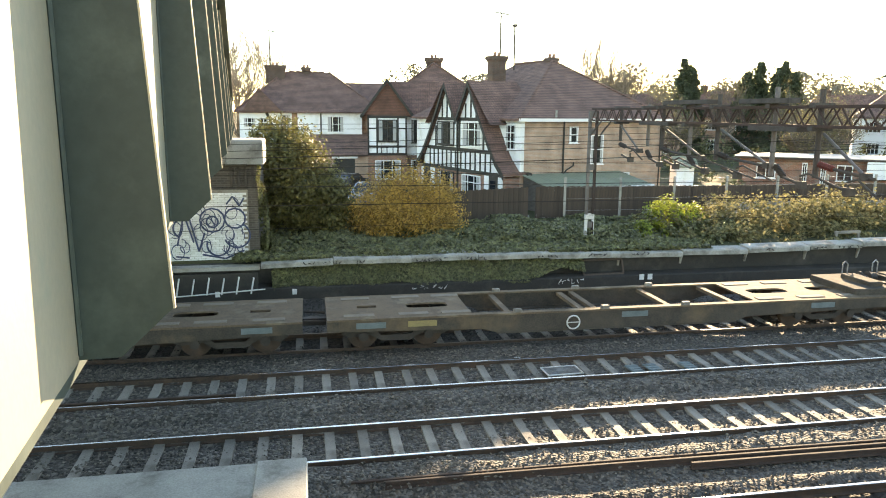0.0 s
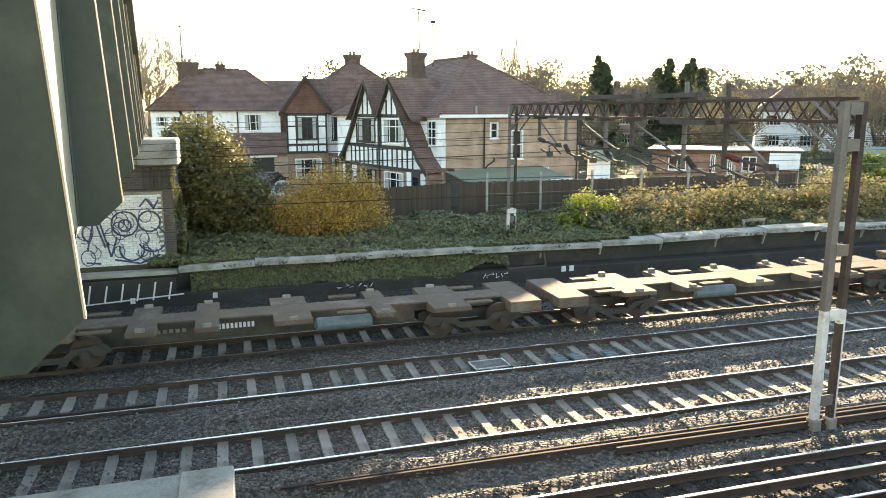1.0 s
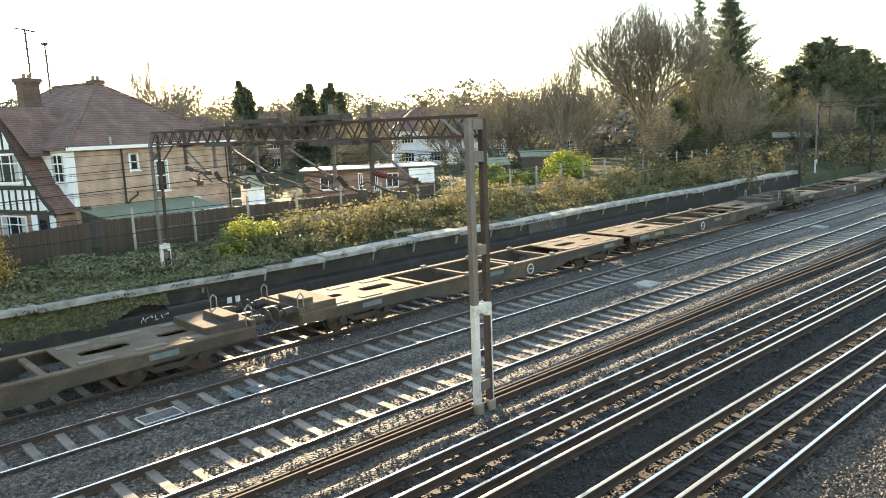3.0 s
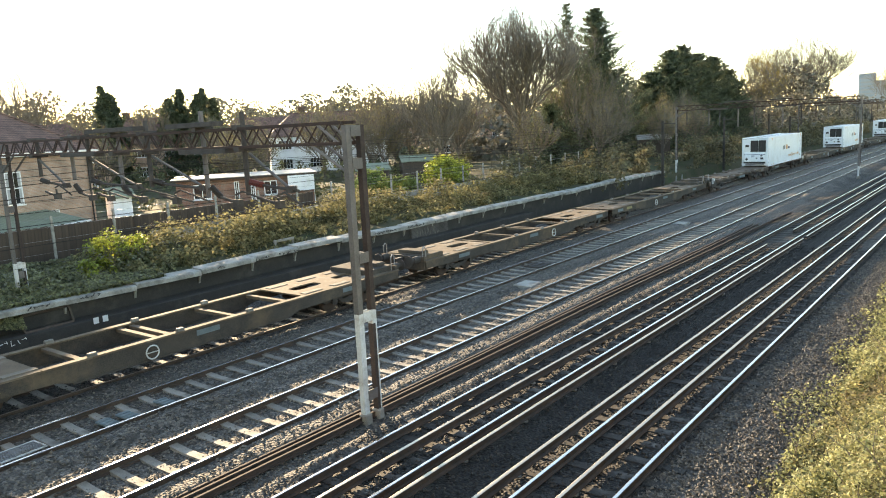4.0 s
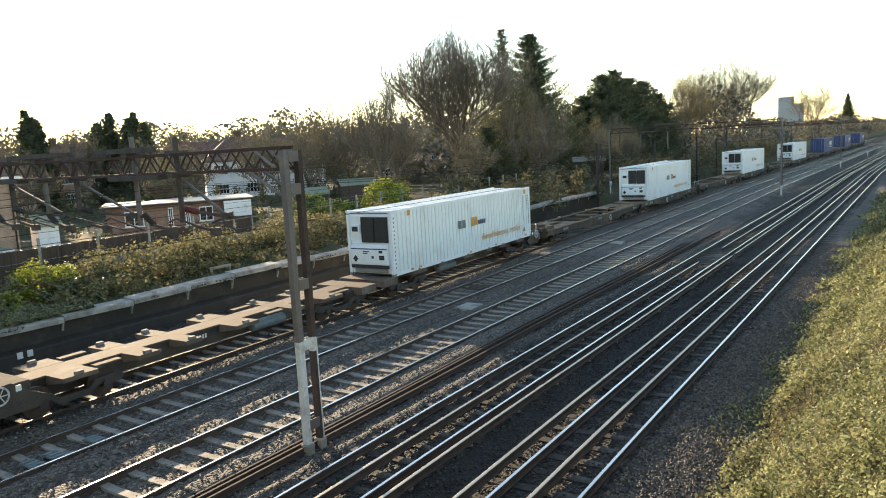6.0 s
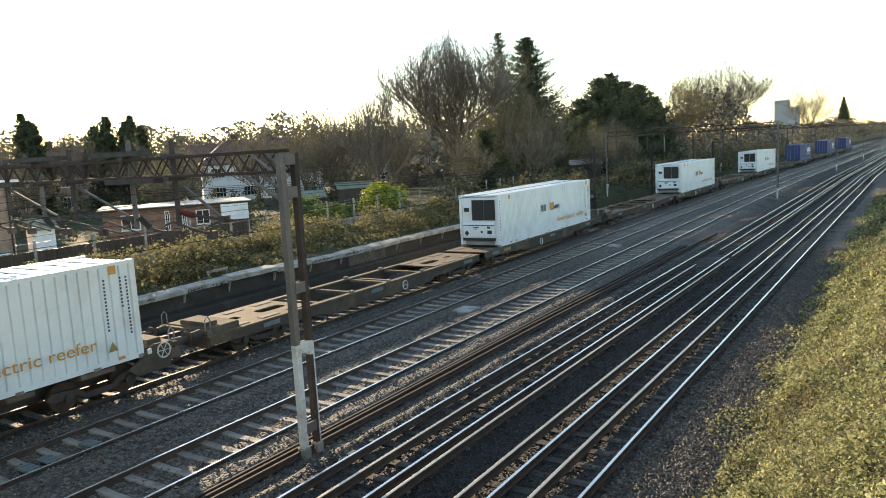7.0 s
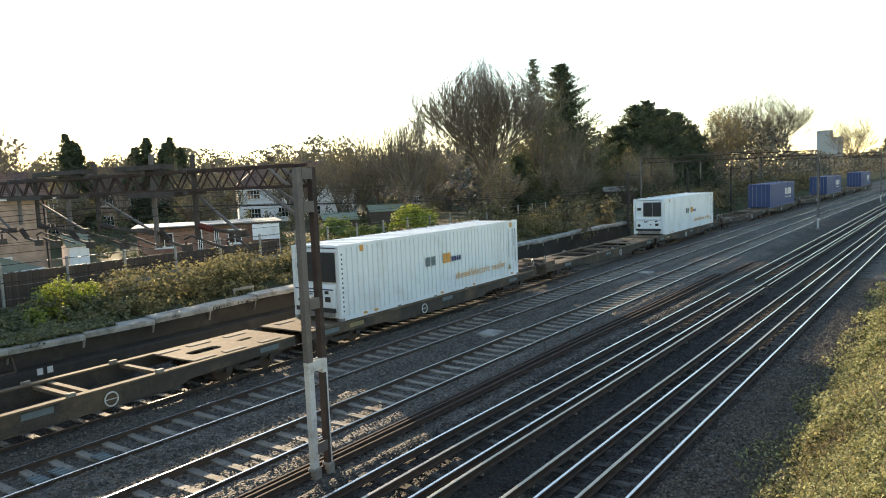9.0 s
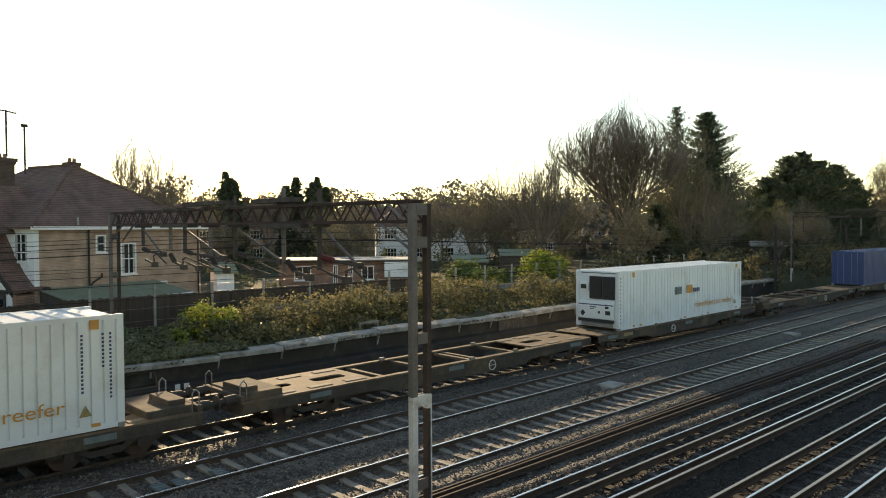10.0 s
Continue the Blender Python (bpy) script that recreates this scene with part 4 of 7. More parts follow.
def small_masts():
    for x, y, h in ((71.5, 27.0 + curve(71.5), 6.4), (90, 27.0 + curve(90), 6.4), (108.3, 27.0 + curve(108.3), 6.5), (119, 27 + curve(119), 6)):
        m = thing("line_mast", pose(x, y, ground_z(x, y) if y > 20 else -0.2), label="slim dark steel lineside mast", category="mast", group="lineside masts")
        s = Shape()
        s.box(-0.1, 0.1, -0.02, 0.02, 0, h).box(-0.1, -0.07, -0.1, 0.1, 0, h).box(0.07, 0.1, -0.1, 0.1, 0, h)
        part("post", s, GALVDK, m)
        part("cross_arm", Shape().box(-0.05, 0.05, -1.2, 0.2, h - 0.3, h - 0.22), GALVDK, m)


small_masts()


# ---------------------------------------------------------------- the freight train
def holed_plate(s, x0, x1, y0, y1, z0, z1, hx, hy, rx, ry, n=24):
    """A deck plate with one rounded opening."""
    rim, hole = [], []
    for i in range(n):
        a = 2 * math.pi * i / n
        c, d = math.cos(a), math.sin(a)
        k = min((x1 - hx) / c if c > 1e-6 else ((x0 - hx) / c if c < -1e-6 else 1e9), (y1 - hy) / d if d > 1e-6 else ((y0 - hy) / d if d < -1e-6 else 1e9))
        rim.append((hx + c * k, hy + d * k))
        e = 0.5
        hole.append((hx + rx * math.copysign(abs(c) ** e, c), hy + ry * math.copysign(abs(d) ** e, d)))
    for cx, cy in ((x0, y0), (x1, y0), (x1, y1), (x0, y1)):
        i = min(range(n), key=lambda j: (rim[j][0] - cx) ** 2 + (rim[j][1] - cy) ** 2)
        rim[i] = (cx, cy)
    vs = [(*p, z1) for p in rim] + [(*p, z1) for p in hole] + [(*p, z0) for p in rim] + [(*p, z0) for p in hole]
    fs = []
    for i in range(n):
        j = (i + 1) % n
        fs += [(i, j, n + j, n + i), (n + i, n + j, 3 * n + j, 3 * n + i), (2 * n + j, 2 * n + i, 3 * n + i, 3 * n + j), (j, i, 2 * n + i, 2 * n + j)]
    s.add(vs, fs)


DZ = 0.95


def bogie(parent, x, label=""):
    b = part("bogie", Shape().box(x - 1.45, x + 1.45, -0.25, 0.25, 0.32, 0.6, c=0.05), BOGIE, parent, "dirty cast bogie")
    for sd in (-1, 1):
        f = Shape()
        f.prism([(x - 1.5, 0.50), (x - 1.35, 0.66), (x - 0.6, 0.60), (x - 0.4, 0.42), (x + 0.4, 0.42), (x + 0.6, 0.60), (x + 1.35, 0.66), (x + 1.5, 0.50), (x + 1.3, 0.38), (x + 0.7, 0.44), (x + 0.4, 0.26), (x - 0.4, 0.26), (x - 0.7, 0.44), (x - 1.3, 0.38)], "y", sd * 1.0 - 0.06, sd * 1.0 + 0.06)
        part("side_frame", f, BOGIE, b)
        for dx in (-0.9, 0.9):
            part("axle_box", Shape().lathe((x + dx, sd * 0.98, 0.42), "y", [(-0.02 if sd > 0 else -0.16, 0.13), (0.16 if sd > 0 else 0.02, 0.11)], n=10), BOGIE, b)
            part("wheel", Shape().lathe((x + dx, sd * 0.75, 0.42), "y", [(-0.07, 0.40), (-0.065, 0.42), (0.065, 0.42), (0.07, 0.39)], n=22), RUST, b)
    for dx in (-0.9, 0.9):
        part("axle", Shape().tube((x + dx, -0.75, 0.42), (x + dx, 0.75, 0.42), 0.07, n=8), BOGIE, b)


def buffers(parent, x, sgn):
    """The coupling end: headstock, buffers, draw hook, hoses and hand rails."""
    s = Shape()
    s.box(min(x, x - sgn * 0.16), max(x, x - sgn * 0.16), -1.2, 1.2, 0.55, 1.12, c=0.02)
    part("headstock", s, FRAME, parent)
    for yy in (-0.87, 0.87):
        b = Shape()
        b.lathe((x, yy, 1.0), "x", [(0, 0.16), (sgn * 0.35, 0.14), (sgn * 0.36, 0.09), (sgn * 0.55, 0.09), (sgn * 0.56, 0.23), (sgn * 0.60, 0.22)], n=14)
        part("buffer", b, BOGIE, parent)
        g = Shape()
        g.path([(x - sgn * 0.25, yy * 1.25, 0.9), (x - sgn * 0.25, yy * 1.25, 1.45), (x - sgn * 0.16, yy * 1.25, 1.56), (x - sgn * 0.05, yy * 1.25, 1.45), (x - sgn * 0.05, yy * 1.25, 0.7)], 0.022)
        part("hand_rail", g, GALV, parent)
    c = Shape()
    c.box(min(x, x + sgn * 0.5), max(x, x + sgn * 0.5), -0.09, 0.09, 0.92, 1.06)
    c.path([(x, 0.3, 0.9), (x + sgn * 0.3, 0.32, 0.6), (x + sgn * 0.55, 0.25, 0.85)], 0.03)
    part("coupling", c, BOGIE, parent)
    k = Shape()
    k.box(min(x - sgn * 0.2, x - sgn * 1.5), max(x - sgn * 0.2, x - sgn * 1.5), -1.05, 1.05, DZ, DZ + 0.20, c=0.03)
    k.box(min(x - sgn * 0.3, x - sgn * 0.8), max(x - sgn * 0.3, x - sgn * 0.8), -0.8, 0.5, DZ + 0.20, DZ + 0.34, c=0.03)
    part("raised_end_box", k, FRAME, parent)


def spigot(parent, x, y):
    part("container_spigot", Shape().box(x - 0.12, x + 0.12, y - 0.07, y + 0.07, DZ, DZ + 0.09, c=0.02), YELLOW if random.random() < 0.15 else CONC_SL, parent)


def wagon_ladder():
    """Twin platform wagon with plated ends and an open ladder frame."""
    w = thing("flat_wagon", label="empty brown twin container flat wagon with open ladder frame", category="wagon", group="freight wagons")
    for sg in (-1, 1):
        X = lambda a, b: (min(sg * a, sg * b), max(sg * a, sg * b))
        # inner plated end
        d = Shape()
        holed_plate(d, *X(2.3, 4.3), -1.28, 1.28, DZ - 0.05, DZ, sg * 3.2, -0.05, 0.6, 0.26)
        d.box(*X(0.32, 2.3), -1.28, -0.12, DZ - 0.05, DZ).box(*X(0.32, 2.3), 0.12, 1.28, DZ - 0.05, DZ).box(*X(0.32, 1.2), -0.12, 0.12, DZ - 0.05, DZ).box(*X(1.75, 2.3), -0.12, 0.12, DZ - 0.05, DZ)
        part("end_deck", d, DECK, w, "worn brown steel plate deck with rounded openings")
        d = Shape()
        holed_plate(d, *X(13.0, 15.3), -1.28, 1.28, DZ - 0.05, DZ, sg * 14.1, -0.05, 0.65, 0.28)
        holed_plate(d, *X(15.3, 17.0), -1.28, 1.28, DZ - 0.05, DZ, sg * 16.0, 0.0, 0.45, 0.22)
        d.box(*X(17.0, 17.95), -1.28, 1.28, DZ - 0.05, DZ)
        part("end_deck", d, DECK, w, "worn brown steel plate deck with rounded openings")
        for x in (1.2, 2.7, 3.9, 13.6, 15.0, 16.4):
            for yy in (-0.92, 0.92):
                part("deck_pad", Shape().box(sg * x - 0.42, sg * x + 0.42, yy - 0.13, yy + 0.13, DZ + 0.002, DZ + 0.02, c=0.008), PAD, w)
        # side beams
        for sd in (-1, 1):
            b = Shape()
            y0, y1 = sorted((sd * 1.08, sd * 1.30))
            x0, x1 = X(0.32, 17.9)
            b.prism([(x0, 0.62), (x0, DZ - 0.052), (x1, DZ - 0.052), (x1, 0.62), (x1 - 1.0, 0.60), (sg * 12.5 + 0.2, 0.52), (sg * 12.3, 0.40), (sg * 5.0, 0.40), (sg * 4.8 - 0.2, 0.52)] if sg > 0 else [(x0, 0.62), (x0, DZ - 0.052), (x1, DZ - 0.052), (x1, 0.62), (sg * 4.8 + 0.2, 0.52), (sg * 5.0, 0.40), (sg * 12.3, 0.40), (sg * 12.5 - 0.2, 0.52), (x0 + 1.0, 0.60)], "y", min(sd * 1.22, sd * 1.26), max(sd * 1.22, sd * 1.26))
            part("side_web", b, FRAME, w)
            part("top_chord", Shape().box(*X(4.3, 13.0), y0, y1, DZ - 0.05, DZ, c=0.01), DECK, w, "worn rail of the open frame")
            part("bottom_chord", Shape().box(*X(5.0, 12.3), y0, y1, 0.37, 0.41), FRAME, w)
            for x in (5.6, 8.2, 10.7):
                spigot(w, sg * x, sd * 1.2)
        for x in (5.4, 7.6, 8.0, 10.3, 12.4):
            part("cross_member", Shape().box(sg * x - 0.09, sg * x + 0.09, -1.08, 1.08, DZ - 0.16, DZ - 0.06, c=0.01), DECK, w)
        part("centre_sill", Shape().box(*X(4.3, 13.0), -0.22, 0.22, 0.36, 0.5), BOGIE, w)
        part("pipe", Shape().tube((sg * 4.4, -0.55, 0.55), (sg * 12.9, -0.55, 0.55), 0.04), BOGIE, w)
        part("brake_valve", Shape().lathe((sg * 6.4, -0.5, 0.62), "x", [(0, 0.12), (0.05, 0.16), (0.45, 0.16), (0.5, 0.1)], n=12), BOGIE, w)
        hw = Shape().ring((sg * 7.2, -1.36, 0.62), "y", 0.19, 0.022)
        hw.tube((sg * 7.2 - 0.17, -1.36, 0.62), (sg * 7.2 + 0.17, -1.36, 0.62), 0.014, n=5)
        part("brake_wheel", hw, WHITEP, w, "pale painted hand brake wheel")
        for x, m in ((1.5, PLATE), (2.9, YELLOW if sg > 0 else FRAME), (9.1, PLATE), (15.2, PLATE)):
            part("data_panel", Shape().box(sg * x - 0.4, sg * x + 0.4, -1.274, -1.263, 0.68, 0.84), m, w)
        bogie(w, sg * 2.2)
        bogie(w, sg * 15.4)
        buffers(w, sg * 17.95, sg)
    link = Shape().box(-0.33, 0.33, -0.12, 0.12, 0.5, 0.7).tube((-0.3, -0.5, 0.75), (0.3, -0.45, 0.7), 0.04).tube((-0.3, 0.5, 0.75), (0.3, 0.45, 0.7), 0.04)
    part("close_coupler", link, BOGIE, w)
    return w


def wagon_spine():
    """Twin platform wagon with a centre spine and outriggers."""
    w = thing("spine_wagon", label="empty brown twin container spine wagon with outrigger arms", category="wagon", group="freight wagons")
    for sg in (-1, 1):
        X = lambda a, b: (min(sg * a, sg * b), max(sg * a, sg * b))
        s = Shape()
        s.box(*X(0.28, 16.0), -0.42, 0.42, DZ - 0.05, DZ, c=0.01)
        part("spine_top", s, DECK2, w, "worn brown steel spine")
        part("spine_web", Shape().box(*X(3.9, 12.6), -0.36, 0.36, 0.38, DZ - 0.052), FRAME, w)
        part("spine_neck", Shape().box(*X(0.3, 3.9), -0.3, 0.3, 0.66, DZ - 0.052).box(*X(12.6, 16.0), -0.3, 0.3, 0.66, DZ - 0.052), FRAME, w)
        part("end_deck", Shape().box(*X(0.28, 1.25), -1.25, 1.25, DZ - 0.3, DZ + 0.003, c=0.02), DECK2, w)
        part("end_deck", Shape().box(*X(14.9, 16.0), -1.25, 1.25, DZ - 0.3, DZ + 0.003, c=0.02), DECK2, w)
        for x, wd in ((3.0, 0.55), (4.9, 0.28), (7.4, 0.5), (9.6, 0.3), (11.2, 0.35), (13.3, 0.5)):
            for sd in (-1, 1):
                y0, y1 = sorted((sd * 0.42, sd * 1.27))
                a = Shape().prism([(y0, DZ - 0.28 if sd > 0 else DZ - 0.12), (y1, DZ - 0.12 if sd > 0 else DZ - 0.28), (y1, DZ + 0.003), (y0, DZ + 0.003)], "x", sg * x - wd, sg * x + wd)
                part("outrigger", a, DECK2, w)
            for sd in (-1, 1):
                spigot(w, sg * x, sd * 1.18)
        for x in (2.1, 5.8, 12.3):
            for sd in (-1, 1):
                part("side_step", Shape().box(sg * x - 0.4, sg * x + 0.4, sd * 0.87 - 0.12, sd * 0.87 + 0.12, DZ - 0.02, DZ + 0.02), DECK, w)
        part("air_tank", Shape().lathe((sg * 5.2, -0.72, 0.62), "x", [(0, 0.1), (sg * 0.06, 0.19), (sg * 1.55, 0.19), (sg * 1.62, 0.1)], n=14), PLATE, w, "blue-grey air reservoir", smooth=False)
        if sg < 0:
            for i in range(9):
                part("number_bar", Shape().box(-9.35 + i * 0.11, -9.28 + i * 0.11, -0.372, -0.362, 0.62, 0.76), WHITE, w)
            for i in range(5):
                part("number_bar", Shape().box(-10.9 + i * 0.16, -10.8 + i * 0.16, -0.372, -0.362, 0.62, 0.72), CONC_SL, w)
        bogie(w, sg * 2.3)
        bogie(w, sg * 13.4)
        buffers(w, sg * 16.0, sg)
        hw = Shape().ring((sg * 15.4, -1.3, 1.0), "y", 0.22, 0.025)
        for k in range(3):
            a = k * math.pi / 3
            hw.tube((sg * 15.4 - 0.22 * math.cos(a), -1.3, 1.0 - 0.22 * math.sin(a)), (sg * 15.4 + 0.22 * math.cos(a), -1.3, 1.0 + 0.22 * math.sin(a)), 0.014, n=5)
        part("brake_wheel", hw, WHITEP, w, "large pale hand brake wheel")
        part("wheel_backing", Shape().prism([(sg * u, v) for u, v in ((15.6, 0.45), (15.75, 1.2), (15.1, 1.25), (14.6, 0.9), (14.2, 0.7), (14.5, 0.45))], "y", -1.27, -1.2), FRAME, w)
        part("warning_plate", Shape().box(*X(14.86, 15.0), -1.285, -1.274, 1.0, 1.16), WHITE, w)
    part("close_coupler", Shape().box(-0.3, 0.3, -0.12, 0.12, 0.5, 0.7).tube((-0.3, -0.5, 0.75), (0.3, -0.45, 0.7), 0.04), BOGIE, w)
    return w


LEN, WID, HGT = 13.72, 2.5, 2.9


def container(kind):
    white = kind == "white"
    skin = REEF if white else BLUEC
    c = thing("shipping_container", label="white corrugated refrigerated container on a flat wagon" if white else "dark blue corrugated container on a flat wagon", category="container", group="containers")
    for sd in (-1, 1):
        s = Shape()
        y = sd * (WID / 2 - 0.05)
        n = 44
        pts = []
        pitch = (LEN - 0.36) / n
        for i in range(n):
            x = 0.18 + i * pitch
            pts += [(x, y + sd * 0.036), (x + pitch * 0.76, y + sd * 0.036), (x + pitch * 0.80, y - sd * 0.02), (x + pitch * 0.94, y - sd * 0.02)]
        pts.append((LEN - 0.18, y + sd * 0.036))
        vs = [(a, b, 0.16) for a, b in pts] + [(a, b, HGT - 0.12) for a, b in pts]
        k = len(pts)
        s.add(vs, [(i, i + 1, k + i + 1, k + i) if sd < 0 else (i + 1, i, k + i, k + i + 1) for i in range(k - 1)])
        part("side_panel", s, skin, c)
        part("bottom_rail", Shape().box(0.16, LEN - 0.16, min(y - 0.04, y + 0.04), max(y - 0.04, y + 0.04), 0.02, 0.17), skin, c)
        part("top_rail", Shape().box(0.16, LEN - 0.16, min(y - 0.035, y + 0.045), max(y - 0.035, y + 0.045), HGT - 0.13, HGT - 0.01), skin, c)
        for x in (0.09, LEN - 0.09):
            part("corner_post", Shape().box(x - 0.09, x + 0.09, min(sd * 1.09, sd * 1.25), max(sd * 1.09, sd * 1.25), 0.12, HGT - 0.12, c=0.012), skin, c)
            for z in (0, HGT - 0.12):
                part("corner_casting", Shape().box(x - 0.09, x + 0.09, min(sd * 1.08, sd * 1.252), max(sd * 1.08, sd * 1.252), z, z + 0.12, c=0.01), GALV if z == 0 else skin, c)
        for x, z in ((1.35, 0.1), (2.0, 0.1), (6.6, 0.08), (9.3, 0.08), (13.0, 0.12), (1.3, HGT - 0.34), (13.0, HGT - 0.34)):
            if white:
                part("orange_mark", Shape().box(x - 0.11, x + 0.11, sd * 1.262 - 0.003, sd * 1.262 + 0.003, z, z + (0.24 if z > 1 else 0.09)), ORANGE, c)
    r = Shape()
    n = 22
    for i in range(n):
        x = 0.2 + i * (LEN - 0.4) / n
        part("roof_rib", Shape().box(x, x + (LEN - 0.4) / n * 0.55, -1.16, 1.16, HGT - 0.06, HGT - 0.018), skin, c)
    r.box(0.1, LEN - 0.1, -1.2, 1.2, HGT - 0.1, HGT - 0.055)
    part("roof", r, skin, c)
    part("floor_pan", Shape().box(0.1, LEN - 0.1, -1.18, 1.18, 0.06, 0.15), FRAME, c)
    part("end_wall", Shape().box(LEN - 0.1, LEN - 0.04, -1.1, 1.1, 0.12, HGT - 0.1), skin, c)
    if white:
        e = Shape()
        e.prism([(-1.08, 0.12), (-1.08, HGT - 0.14), (1.08, HGT - 0.14), (1.08, 0.12)], "x", 0.06, 0.12)
        part("front_panel", e, REEF, c)
        cowl = Shape()
        prof = [(-0.04, 0.35), (-0.12, 0.6), (-0.12, 1.15), (-0.05, 1.42), (0.06, 1.46), (0.06, 0.35)]
        cowl.prism(prof, "y", -1.0, 1.0)
        part("machinery_cowl", cowl, REEF, c, "white moulded refrigeration unit")
        for y0, y1 in ((-1.0, -0.33), (-0.27, 0.42)):
            g = Shape().box(-0.03, 0.05, y0, y1, 1.5, 2.62)
            for k in range(12):
                g.box(-0.045, -0.03, y0 + 0.03, y1 - 0.03, 1.55 + k * 0.088, 1.58 + k * 0.088)
            part("intake_grille", g, BLACK, c, "black intake grille")
        part("control_box", Shape().box(-0.06, 0.06, 0.5, 1.0, 1.9, 2.3, c=0.02), REEF, c)
        part("control_panel", Shape().box(-0.072, -0.06, 0.58, 0.9, 1.98, 2.2), BLACK, c)
        part("trim_strip", Shape().box(-0.128, -0.118, -1.0, 1.0, 1.20, 1.25), NAVY, c)
        part("lower_band", Shape().box(-0.115, -0.03, -1.02, 1.02, 0.36, 0.52), BLACK, c, "dark lower band")
        part("fuel_tank", Shape().box(-0.06, 0.06, -0.9, 0.9, 0.16, 0.34, c=0.03), GALV, c)
        for y, z, w, h in ((-0.7, 0.75, 0.28, 0.2), (-0.65, 1.05, 0.2, 0.12), (0.15, 1.08, 0.35, 0.05), (0.2, 1.0, 0.25, 0.04), (-0.2, 0.8, 0.12, 0.12)):
            part("label_patch", Shape().box(-0.126, -0.118, y - w / 2, y + w / 2, z, z + h), BLACK if h > 0.1 else NAVY, c)
        dia = Shape()
        dia.prism([(0.75, 0.62), (0.9, 0.78), (0.75, 0.94), (0.6, 0.78)], "x", -0.126, -0.119)
        part("hazard_diamond", dia, BLACK, c)
        for k in range(13):
            part("post_slot", Shape().box(0.12, 0.18, -1.258, -1.25, 0.35 + k * 0.18, 0.42 + k * 0.18), BLACK, c)
        # printed side: plain shapes for the operator's mark, and the words under it
        mk = Shape()
        for x, w, m in ((6.75, 0.27, 0), (7.07, 0.27, 0)):
            mk.box(x, x + w, -1.293, -1.288, 1.42, 1.86)
        part("printed_mark", mk, ORANGE, c)
        mk = Shape()
        for i in range(4):
            mk.box(7.44 + i * 0.2, 7.59 + i * 0.2, -1.293, -1.288, 1.44, 1.66)
        part("printed_mark", mk, NAVY, c)
        mk = Shape()
        for i in range(2):
            mk.box(5.45 + i * 0.4, 5.75 + i * 0.4, -1.293, -1.288, 1.42, 1.82)
        part("printed_mark", mk, PLATE, c)
        fc = bpy.data.curves.new("wording", "FONT")
        fc.body = "diesel/electric reefer"
        fc.size = 0.43
        fc.extrude = 0.002
        tob = bpy.data.objects.new("wording", fc)
        me = bpy.data.meshes.new_from_object(tob)
        bpy.data.objects.remove(tob)
        me.materials.append(ORANGE)
        wob = new("wording", me)
        wob.parent = c
        run = max(v.co.x for v in me.vertices)
        wob.matrix_basis = pose(7.7, -1.292, 0.58, 90, 0, 0) @ Matrix.Diagonal(((run + 1.0) / run, 1.08, 1.0, 1.0))
        for row in range(3):
            b = Shape()
            xc, rows = ((12.66, 15), (13.16, 9), (13.34, 17))[row]
            for i in range(rows):
                b.box(xc, xc + 0.055, -1.293, -1.288, HGT - 0.5 - i * 0.1, HGT - 0.44 - i * 0.1)
            part("code_bars", b, NAVY, c)["kind"] = "stuff"
        w = Shape()
        w.prism([(12.6, 0.42), (12.9, 0.42), (12.75, 0.7)], "y", -1.293, -1.288)
        part("warning_triangle", w, YELLOW, c)
    else:
        mk = Shape()
        for i in range(5):
            mk.box(8.0 + i * 0.72, 8.52 + i * 0.72, -1.293, -1.288, 1.35, 2.15)
        for i in range(5):
            mk.box(8.1 + i * 0.7, 8.5 + i * 0.7, -1.293, -1.288, 0.95, 1.1)
        part("printed_mark", mk, WHITE, c)
        part("end_wall", Shape().box(0.06, 0.12, -1.1, 1.1, 0.12, HGT - 0.1), skin, c)
        for y in (-0.75, -0.3, 0.3, 0.75):
            part("lock_rod", Shape().tube((0.03, y, 0.15), (0.03, y, HGT - 0.15), 0.02, n=6), GALV, c)
    return c


SPEED = 26.0
TRAIN = []


def make_train():
    yw = TRACKS["A"]
    P = wagon_ladder()
    S = wagon_spine()
    # wagon kind, place of its middle joint at the start
    plan = [("P", 1.25), ("S", 36.1), ("P", 71.3), ("P", 108.7), ("P", 146.4), ("S", 181.3), ("P", 216.4), ("P", 253.6), ("P", 290.7), ("P", 327.8), ("P", 364.9), ("P", 402.0)]
    used = {"P": False, "S": False}
    for k, s in plan:
        src = P if k == "P" else S
        if used[k]:
            ob = copy_thing(src, pose(s, yw, 0))
        else:
            ob, used[k] = src, True
        TRAIN.append((ob, s, yw, 0.0))
    white, blue = container("white"), container("blue")
    fw = fb = True
    for col, s in (("w", 182.35), ("w", 218.45), ("w", 255.7), ("w", 292.75), ("b", 329.5), ("b", 366.6), ("b", 403.7)):
        if col == "w":
            ob = white if fw else copy_thing(white, pose(s, yw, DZ))
            fw = False
        else:
            ob = blue if fb else copy_thing(blue, pose(s, yw, DZ))
            fb = False
        TRAIN.append((ob, s, yw, DZ + 0.01))


make_train()


